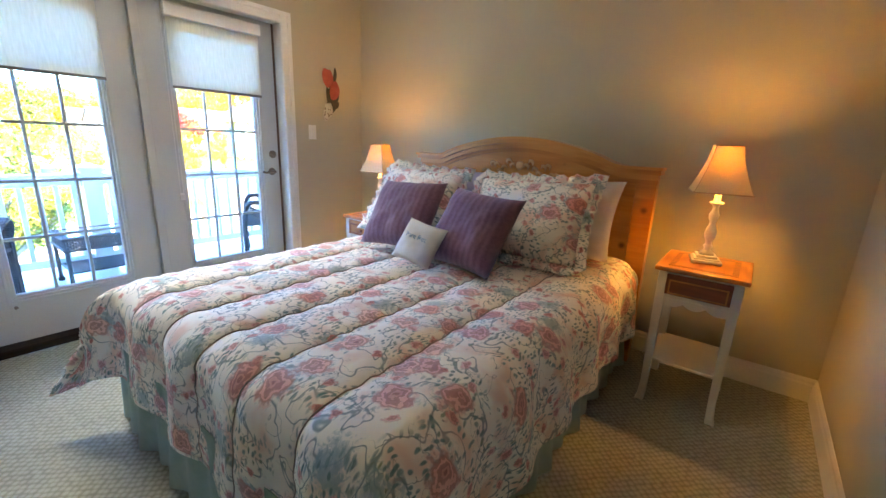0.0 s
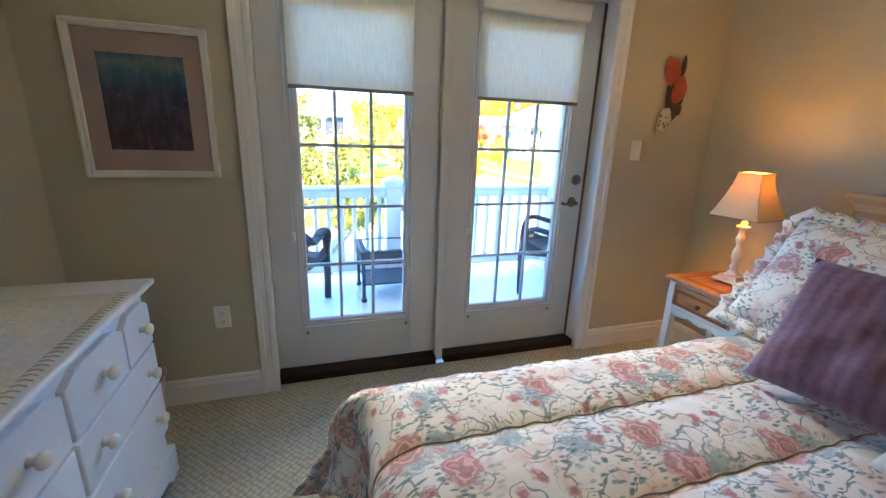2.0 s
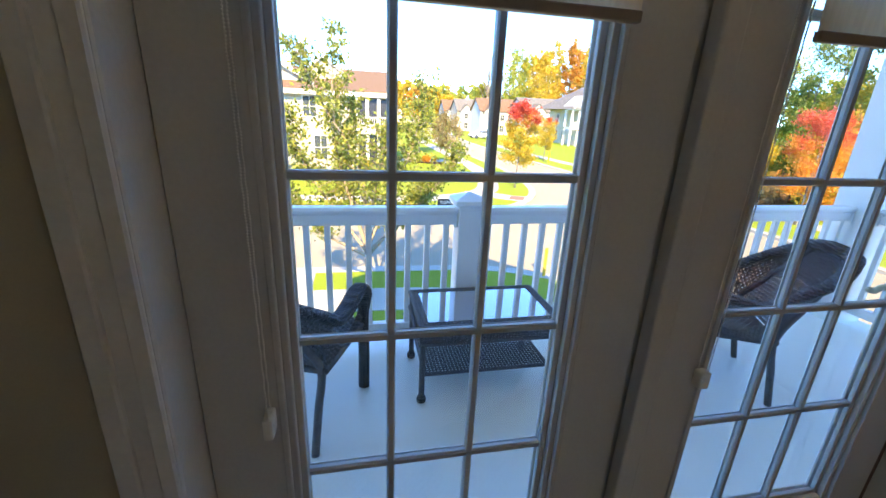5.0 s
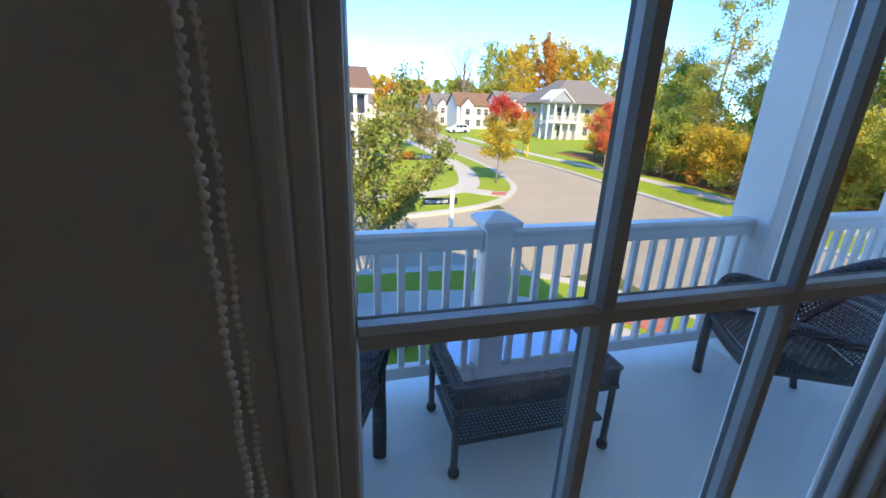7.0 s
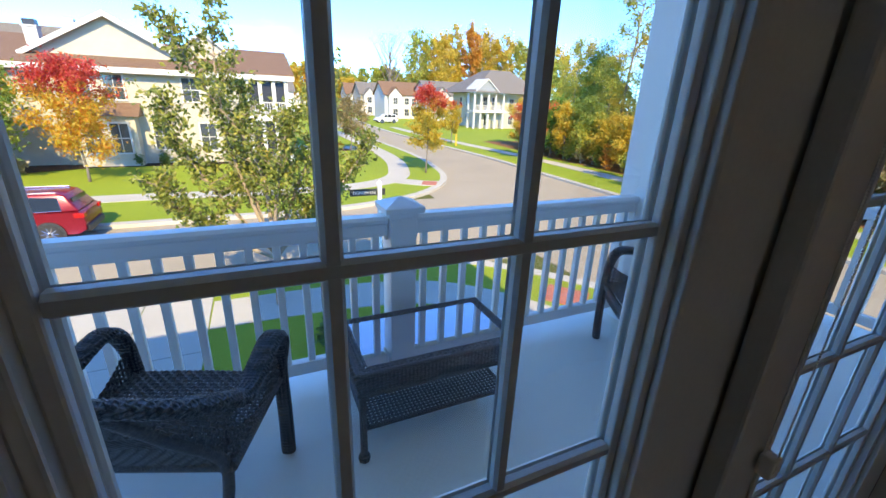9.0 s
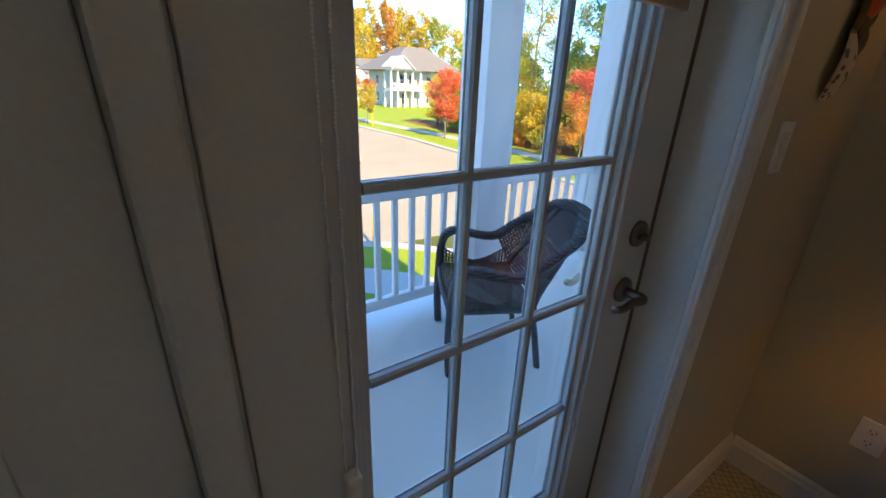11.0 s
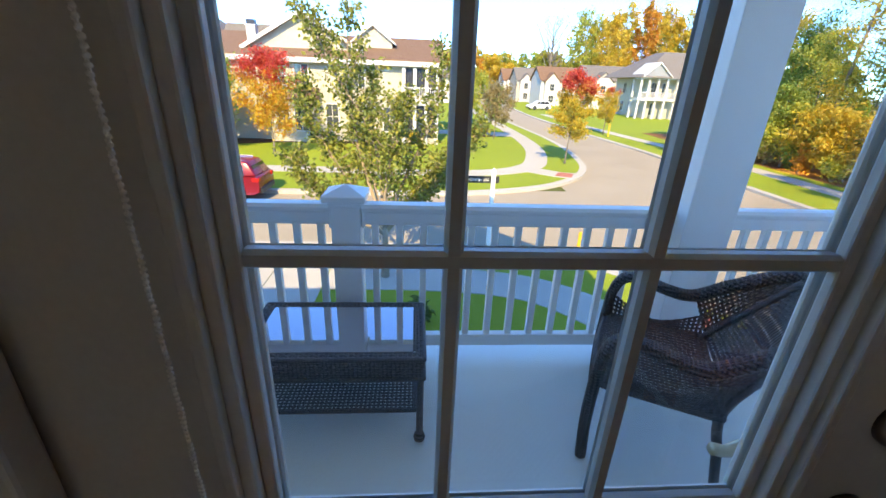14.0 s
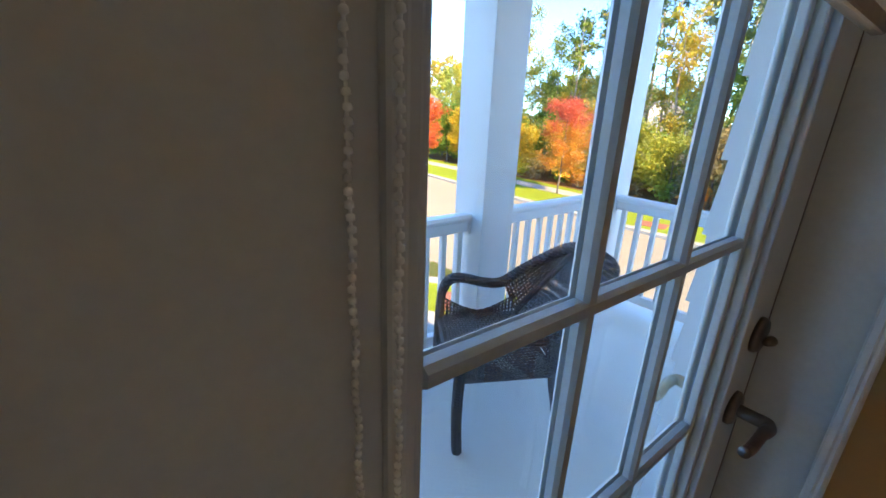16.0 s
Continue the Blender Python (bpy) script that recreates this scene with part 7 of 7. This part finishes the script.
box(bm, -0.6, 2.0, 33.90, 33.98, -2.9, -0.5)
part("porch_shade_panel", bm, M["dark_metal"], ha, "flat dark panels drawn as the shade of a two-storey porch")
for x in (-0.6, 0.25, 1.15, 2.0):
    part("porch_post", boxed(x - 0.13, x + 0.13, 33.55, 33.81, GZ, 2.3), M["house_white"], ha)
part("porch_floor", boxed(-0.75, 2.15, 33.5, 33.98, -0.42, -0.05), M["house_white"], ha)
bm = B()
box(bm, -0.6, 2.0, 33.6, 33.66, 0.8, 0.88)
for k in range(16):
    box(bm, -0.55 + k * 0.165, -0.50 + k * 0.165, 33.6, 33.66, -0.05, 0.8)
part("porch_rail", bm, M["house_white"], ha)

# sunroom wing
sr = thing("sunroom", (0, 0, 0), "white sunroom with gridded windows and brown hip roof", "house", "houses along the street")
part("wall", boxed(-19.0, -15.1, 28.6, 33.9, GZ - 0.05, -0.05), M["house_white"], sr)
bm = B()
lo = [bm.verts.new(q) for q in ((-19.5, 28.1, -0.1), (-14.7, 28.1, -0.1), (-14.7, 33.95, -0.1), (-19.5, 33.95, -0.1))]
hi = [bm.verts.new(q) for q in ((-16.6, 31.4, 2.3), (-14.7, 31.4, 2.3), (-14.7, 33.95, 2.3), (-16.6, 33.95, 2.3))]
bm.faces.new(lo)
bm.faces.new(list(reversed(hi)))
for i in range(4):
    bm.faces.new((lo[i], lo[(i + 1) % 4], hi[(i + 1) % 4], hi[i]))
part("roof", bm, M["shingle"], sr)
part("fascia", boxed(-19.55, -14.65, 28.04, 28.09, -0.32, -0.08), M["house_white"], sr)
for cx in (-18.3, -17.05, -15.8):
    wn_ = house_window(sr, cx, 28.6, -2.4, -0.55, 1.0, "y", -1, 3)
    bm = B()
    for z in (-1.95, -1.0):
        box(bm, cx - 0.5, cx + 0.5, 28.545, 28.6, z - 0.02, z + 0.02)
    part("bar", bm, M["house_white"], wn_)
house_window(sr, 31.0, -19.0, -2.4, -0.6, 2.0, "x", -1, 3)

# blue-grey house with white bays
hg = thing("house", (0, 0, 0), "two-storey blue-grey house with white-trimmed windows", "house", "houses along the street")
bm = B()
gable_wall(bm, -40.0, -23.5, 40.0, 50.0, GZ - 0.05, 2.9, 6.4, "x")
gable_wall(bm, -30.5, -25.0, 38.8, 44.0, GZ - 0.05, 3.0, 5.6, "y")
part("wall", bm, M["greysiding"], hg)
bm = B()
gable_roof(bm, -40.0, -23.5, 40.0, 50.0, 2.9, 6.4, "x", 0.5)
gable_roof(bm, -30.5, -25.0, 38.8, 44.0, 3.0, 5.6, "y", 0.4)
part("roof", bm, M["shingle_grey"], hg)
for cx, z0, z1, w in ((-29.1, 0.4, 2.2, 1.9), (-26.4, 0.4, 2.2, 1.7), (-29.0, -2.6, -0.9, 1.9), (-26.4, -2.6, -0.9, 1.7)):
    house_window(hg, cx, 38.8, z0, z1, w, "y", -1, 3)
for cx, z0, z1, w in ((-33.5, -2.6, -0.9, 1.7), (-24.3, 0.6, 2.2, 1.1), (-34.5, 0.6, 2.2, 1.2)):
    house_window(hg, cx, 40.0, z0, z1, w, "y", -1, 2)
hb_ = thing("house", (0, 0, 0), "tan house with steep brown gables beyond", "house", "houses along the street")
bm = B()
gable_wall(bm, -36.0, -20.0, 56.0, 66.0, GZ - 0.05, 3.4, 8.6, "y")
gable_wall(bm, -24.0, -12.0, 58.0, 66.0, GZ - 0.05, 3.4, 7.2, "x")
part("wall", bm, M["tan"], hb_)
bm = B()
gable_roof(bm, -36.0, -20.0, 56.0, 66.0, 3.4, 8.6, "y", 0.5)
gable_roof(bm, -24.0, -12.0, 58.0, 66.0, 3.4, 7.2, "x", 0.5)
part("roof", bm, M["shingle_grey"], hb_)
part("chimney", boxed(-17.0, -16.2, 59.0, 59.8, 4.0, 8.0), M["house_white"], hb_)
house_window(hb_, -28.0, 56.0, 3.8, 5.2, 1.4)
part("rake_board", boxed(-36.5, -19.5, 55.4, 55.46, 3.0, 3.3), M["house_white"], hb_)

# porch house at the bend
hp = thing("house", (6.5, 12.0, 0), "white corner house with two-storey columned porch", "house", "houses along the street")
bm = B()
box(bm, 34.0, 47.0, 61.5, 74.0, GZ - 0.05, 3.2)
part("wall", bm, M["cream"], hp)
bm = B()
lo = [bm.verts.new(q) for q in ((31.2, 59.2, 3.2), (48.0, 59.2, 3.2), (48.0, 75.0, 3.2), (31.2, 75.0, 3.2))]
hi = [bm.verts.new(q) for q in ((38.0, 65.5, 7.6), (42.5, 65.5, 7.6), (42.5, 69, 7.6), (38.0, 69, 7.6))]
bm.faces.new(lo)
bm.faces.new(list(reversed(hi)))
for i in range(4):
    bm.faces.new((lo[i], lo[(i + 1) % 4], hi[(i + 1) % 4], hi[i]))
part("roof", bm, M["shingle_grey"], hp, "weathered grey hip roof")
bm = B()
gable_wall(bm, 32.0, 36.4, 59.6, 64.0, 3.2, 3.5, 5.4, "y")
part("gable_wall", bm, M["greysiding"], hp)
bm = B()
gable_roof(bm, 32.0, 36.4, 59.6, 64.0, 3.5, 5.4, "y", 0.35, 0.2)
part("gable_roof", bm, M["house_white"], hp)
for x, y in ((31.8, 60.0), (33.2, 60.0), (34.8, 60.0), (36.4, 60.0), (38.2, 60.0), (31.8, 62.5)):
    for z0, z1 in ((GZ, -0.4), (0.0, 3.0)):
        part("porch_column", boxed(x - 0.17, x + 0.17, y - 0.17, y + 0.17, z0, z1), M["house_white"], hp)
part("porch_floor", boxed(31.4, 38.6, 59.6, 61.5, -0.4, 0.0), M["house_white"], hp)
part("porch_beam", boxed(31.4, 38.6, 59.6, 61.5, 3.0, 3.2), M["house_white"], hp)
bm = B()
box(bm, 31.8, 38.2, 59.9, 59.98, 0.85, 0.95)
for k in range(26):
    box(bm, 31.9 + k * 0.245, 31.97 + k * 0.245, 59.9, 59.98, 0.0, 0.85)
part("porch_rail", bm, M["house_white"], hp)
for cx, z0, z1 in ((35.0, 0.6, 2.4), (37.0, 0.6, 2.4), (35.4, -2.8, -0.9), (41.0, 0.6, 2.2), (44.0, 0.6, 2.2), (41.0, -2.6, -1.0), (44.5, -2.6, -1.0)):
    house_window(hp, cx, 61.5, z0, z1, 1.0)
for cy in (64, 67, 70):
    house_window(hp, cy, 34.0, 0.6, 2.3, 1.1, "x", -1)
    house_window(hp, cy, 34.0, -2.6, -0.9, 1.1, "x", -1)


def row_house(x, y, w, d, eave, ridge, wall, roof, label, along="x"):
    h = thing("house", (x, y, GZ), label, "house", "houses along the street")
    e, r = eave - GZ, ridge - GZ
    bm = B()
    gable_wall(bm, -w / 2, w / 2, 0, d, -0.05, e, r, along)
    part("wall", bm, M[wall], h)
    bm = B()
    gable_roof(bm, -w / 2, w / 2, 0, d, e, r, along, 0.4, 0.22)
    part("roof", bm, M[roof], h)
    bm = B()
    gable_wall(bm, -w * 0.42, -w * 0.08, -1.2, 1.5, -0.05, e - 0.2, e + 1.6, "y")
    part("front_wing", bm, M["house_white"], h)
    bm = B()
    gable_roof(bm, -w * 0.42, -w * 0.08, -1.2, 1.5, e - 0.2, e + 1.6, "y", 0.3, 0.2)
    part("wing_roof", bm, M[roof], h)
    for cx in (-w * 0.25, w * 0.1, w * 0.3):
        yy = -1.2 if cx < 0 else 0
        house_window(h, cx, yy, 3.6, 5.1, 1.1)
        house_window(h, cx, yy, 0.8, 2.4, 1.2)
    return h


row_house(46.5, 100, 12, 12, 2.9, 6.0, "house_white", "shingle_grey", "white two-storey house with grey roof down the street")
row_house(36.5, 108, 10, 10, 2.6, 5.6, "house_white", "shingle", "white house with brown roof down the street")
row_house(35.0, 128, 10, 10, 2.6, 5.8, "cream", "shingle_grey", "cream two-storey house far down the street")
row_house(35.5, 148, 11, 10, 2.6, 6.0, "house_white", "shingle", "white house with reddish roof far down the street")
row_house(36.0, 170, 11, 10, 2.6, 6.2, "house_white", "shingle_grey", "white two-storey house far down the street")
row_house(23.0, 192, 12, 10, 2.6, 6.2, "cream", "shingle_grey", "cream house at the far end of the street")
row_house(3.0, 104, 12, 10, 2.3, 5.0, "house_white", "shingle_grey", "white house behind the lawn trees")
row_house(7.0, 150, 11, 10, 2.4, 5.4, "house_white", "shingle_grey", "white two-storey house far down the street")
row_house(76.0, 112, 12, 12, 3.0, 6.6, "cream", "shingle", "cream house beyond the porch house")
row_house(62.0, 30.0, 14, 12, 2.6, 6.4, "greysiding", "shingle_grey", "grey house half hidden by the woodland")

# ---------------------------------------------------------------- cars
M["car_red"] = surface("metallic_red_car_paint", (0.19, 0.006, 0.016), (0.23, 0.008, 0.020), 2, 0.25, 0.25, 90, 0.02)
M["car_white"] = surface("white_car_paint", (0.65, 0.65, 0.66), (0.72, 0.72, 0.73), 2, 0.25, 0.0, 90, 0.02)
M["car_glass"] = surface("tinted_car_glass", (0.012, 0.015, 0.017), (0.02, 0.024, 0.026), 2, 0.12, 0.0, 90, 0.0, spec=0.25)
M["tyre"] = surface("black_tyre_rubber", (0.018, 0.018, 0.018), (0.03, 0.03, 0.03), 12, 0.85)
M["chrome"] = surface("bright_metal", (0.6, 0.6, 0.62), (0.7, 0.7, 0.72), 8, 0.18, 0.95, 90, 0.02)
M["black_trim"] = surface("black_plastic_trim", (0.02, 0.02, 0.022), (0.035, 0.035, 0.037), 12, 0.55)
m, nt, p = material("red_lamp_lens")
p.inputs["Base Color"].default_value = (0.45, 0.01, 0.01, 1)
p.inputs["Roughness"].default_value = 0.1
M["lens_red"] = m


def rounded(ob, w):
    """Pressed-metal edges: a soft bevel on every crease."""
    b = ob.modifiers.new("edges", "BEVEL")
    b.width, b.segments, b.limit_method, b.angle_limit = w, 3, "ANGLE", radians(25)
    ob.data.shade_smooth()


def suv(m, paint_mat, label):
    """Three-row SUV, front along -x, wheels on z 0."""
    c = thing("parked_car", m, label, "car", "parked cars")
    L, W = 4.94, 1.96
    low = [(-2.44, 0.42), (-2.47, 0.62), (-2.42, 0.86), (-2.30, 0.98), (-1.35, 1.10), (-1.15, 1.12), (2.30, 1.12), (2.42, 1.05), (2.47, 0.75), (2.43, 0.45), (2.2, 0.32), (-2.2, 0.30)]
    bm = B()

    def loft(profile, widths):
        rings = []
        for wv, inset in widths:
            rings.append([bm.verts.new((x * (1 - inset * 0.02), wv, z)) for x, z in profile])
        n = len(profile)
        for a, b in zip(rings, rings[1:]):
            for i in range(n):
                bm.faces.new((a[i], a[(i + 1) % n], b[(i + 1) % n], b[i]))
        bm.faces.new(rings[0])
        bm.faces.new(list(reversed(rings[-1])))
    loft(low, [(-W / 2 + 0.04, 2), (-W / 2, 0.6), (-W / 2 + 0.02, 0), (W / 2 - 0.02, 0), (W / 2, 0.6), (W / 2 - 0.04, 2)])
    body = part("body", bm, M[paint_mat], c, "", True)
    rounded(body, 0.07)
    roof = [(-1.30, 1.10), (-0.55, 1.66), (-0.2, 1.72), (1.75, 1.73), (1.98, 1.68), (2.34, 1.12)]
    bm = B()
    rings = []
    for sgn in (-1, 1):
        rings.append([bm.verts.new((x, sgn * (W / 2 - 0.06 - 0.18 * max(0, (z - 1.1) / 0.62)), z)) for x, z in roof])
    for i in range(5):
        bm.faces.new((rings[0][i], rings[0][i + 1], rings[1][i + 1], rings[1][i]))
    bm.faces.new(rings[0])
    bm.faces.new(list(reversed(rings[1])))
    bm.faces.new((rings[0][0], rings[1][0], rings[1][5], rings[0][5]))
    rounded(part("cabin", bm, M[paint_mat], c), 0.06)
    for sgn in (-1, 1):
        for x0, x1, z1a, z1b in ((-1.08, -0.16, 1.22, 1.64), (-0.08, 0.86, 1.64, 1.65), (0.94, 1.86, 1.65, 1.60)):
            bm = B()
            pts = [(x0 + (0.0 if z1a > 1.5 else 0.0), 1.16), (x1, 1.16), (x1 - (0.02 if x1 < 1.5 else -0.06) - (0.14 if x1 > 1.5 else 0), z1b), (x0 + (0.55 if z1a < 1.5 else 0.02), 1.63 if z1a < 1.5 else z1a)]
            def sy(z):
                return sgn * (W / 2 - 0.06 - 0.18 * max(0, (z - 1.1) / 0.62) + 0.006)
            vo = [bm.verts.new((x, sy(z), z)) for x, z in pts]
            vi = [bm.verts.new((x, sy(z) - sgn * 0.02, z)) for x, z in pts]
            bm.faces.new(vo)
            bm.faces.new(list(reversed(vi)))
            for i in range(4):
                bm.faces.new((vo[i], vo[(i + 1) % 4], vi[(i + 1) % 4], vi[i]))
            win = part("side_window", bm, M["car_glass"], c)
            bm = B()
            tube(bm, [(x, sy(z) + sgn * 0.008, z) for x, z in pts + pts[:1]], 0.010, 5)
            part("window_surround", bm, M["chrome"], win, "bright window surround")
        part("sill_trim", boxed(-1.0, 1.0, sgn * (W / 2) - 0.012, sgn * (W / 2) + 0.012, 0.40, 0.47), M["chrome"], c)
        part("roof_rail", boxed(-0.3, 1.75, sgn * 0.66 - 0.02, sgn * 0.66 + 0.02, 1.725, 1.775, 0.01), M["chrome"], c)
        part("mirror", boxed(-1.12, -0.96, sgn * (W / 2 + 0.1) - 0.10, sgn * (W / 2 + 0.1) + 0.10, 1.08, 1.22, 0.03), M[paint_mat], c)
        part("tail_lamp", boxed(2.16, 2.475, sgn * (W / 2 - 0.13) - 0.14, sgn * (W / 2 - 0.13) + 0.135, 0.90, 1.06, 0.02), M["lens_red"], c)
        part("headlamp", boxed(-2.46, -2.2, sgn * (W / 2 - 0.24) - 0.2, sgn * (W / 2 - 0.24) + 0.2, 0.78, 0.90, 0.02), M["chrome"], c)
        for q in (-0.12, 0.90):
            part("door_handle", boxed(q - 0.12, q + 0.06, sgn * W / 2 - 0.02, sgn * W / 2 + 0.02, 0.98, 1.01, 0.006), M["chrome"], c)
        for x in (-1.41, 1.41):
            bm = B()
            tube(bm, [(x, sgn * (W / 2 - 0.03), 0.36), (x, sgn * (W / 2 + 0.008), 0.36)], 0.44, 28)
            part("wheel_arch", bm, M["black_trim"], c)
            bm = B()
            tube(bm, [(x, sgn * (W / 2 - 0.22), 0.37), (x, sgn * (W / 2 - 0.2), 0.37), (x, sgn * (W / 2 + 0.005), 0.37), (x, sgn * (W / 2 + 0.02), 0.37)], [0.35, 0.37, 0.37, 0.345], 32)
            wh = part("wheel", bm, M["tyre"], c, "", True)
            bm = B()
            tube(bm, [(x, sgn * (W / 2 + 0.02), 0.37), (x, sgn * (W / 2 + 0.024), 0.37)], 0.255, 28)
            part("rim", bm, M["black_trim"], wh)
            bm = B()
            for k in range(10):
                a = 2 * math.pi * k / 10
                p0 = Vector((x + 0.04 * math.cos(a), sgn * (W / 2 + 0.032), 0.37 + 0.04 * math.sin(a)))
                p1 = Vector((x + 0.25 * math.cos(a), sgn * (W / 2 + 0.028), 0.37 + 0.25 * math.sin(a)))
                tube(bm, [p0, p1], [0.022, 0.014], 4)
            part("spokes", bm, M["chrome"], wh)
    part("rear_window", boxed(2.10, 2.16, -0.66, 0.66, 1.2, 1.55), M["car_glass"], c)
    part("bumper", boxed(2.36, 2.52, -0.86, 0.86, 0.36, 0.60, 0.04), M["black_trim"], c)
    part("bumper", boxed(-2.50, -2.36, -0.86, 0.86, 0.34, 0.56, 0.04), M["black_trim"], c)
    return c


red_car = suv(pose(-8.32, 17.45, RZ) @ Matrix.Scale(0.94, 4), "car_red", "parked metallic red SUV with chrome roof rails")
wcar = suv(pose(25.8, 88.0, GZ, 0, 0, 12), "car_white", "parked white car far down the street")

# ---------------------------------------------------------------- street furniture
sg = thing("street_sign", (2.55, 11.05, GZ), "white timber street-sign post with black name blades", "sign")
part("post", boxed(-0.055, 0.055, -0.055, 0.055, 0, 2.5, 0.006), M["vinyl"], sg)
bm = B()
vs = [bm.verts.new(q) for q in ((-0.07, -0.07, 2.5), (0.07, -0.07, 2.5), (0.07, 0.07, 2.5), (-0.07, 0.07, 2.5), (0, 0, 2.62))]
bm.faces.new(vs[:4])
for i in range(4):
    bm.faces.new((vs[i], vs[(i + 1) % 4], vs[4]))
part("cap", bm, M["vinyl"], sg)
blade = part("blade", boxed(-0.86, -0.06, -0.012, 0.012, 2.17, 2.37, 0.01), M["black_trim"], sg, "black name blade")
lettering("TIGNISH LN", 0.125, M["vinyl"], blade, pose(-0.46, -0.0135, 2.22, 90, 0, 0), label="white lettering")
part("blade", boxed(0.055, 0.17, -0.012, 0.012, 2.17, 2.37, 0.02), M["black_trim"], sg, "black end blade")

hy = thing("utility_marker", (5.1, 10.45, GZ), "slim yellow utility marker post in the grass", "post")
M["yellow"] = surface("yellow_plastic", (0.55, 0.30, 0.02), (0.65, 0.38, 0.03), 8, 0.5)
part("post", boxed(-0.05, 0.05, -0.02, 0.02, 0, 0.95, 0.01), M["yellow"], hy)
hy2 = thing("utility_marker", (20.6, 43.0, GZ), "slim yellow utility marker post in the grass", "post")
part("post", boxed(-0.09, 0.09, -0.02, 0.02, 0, 1.3, 0.01), M["yellow"], hy2)
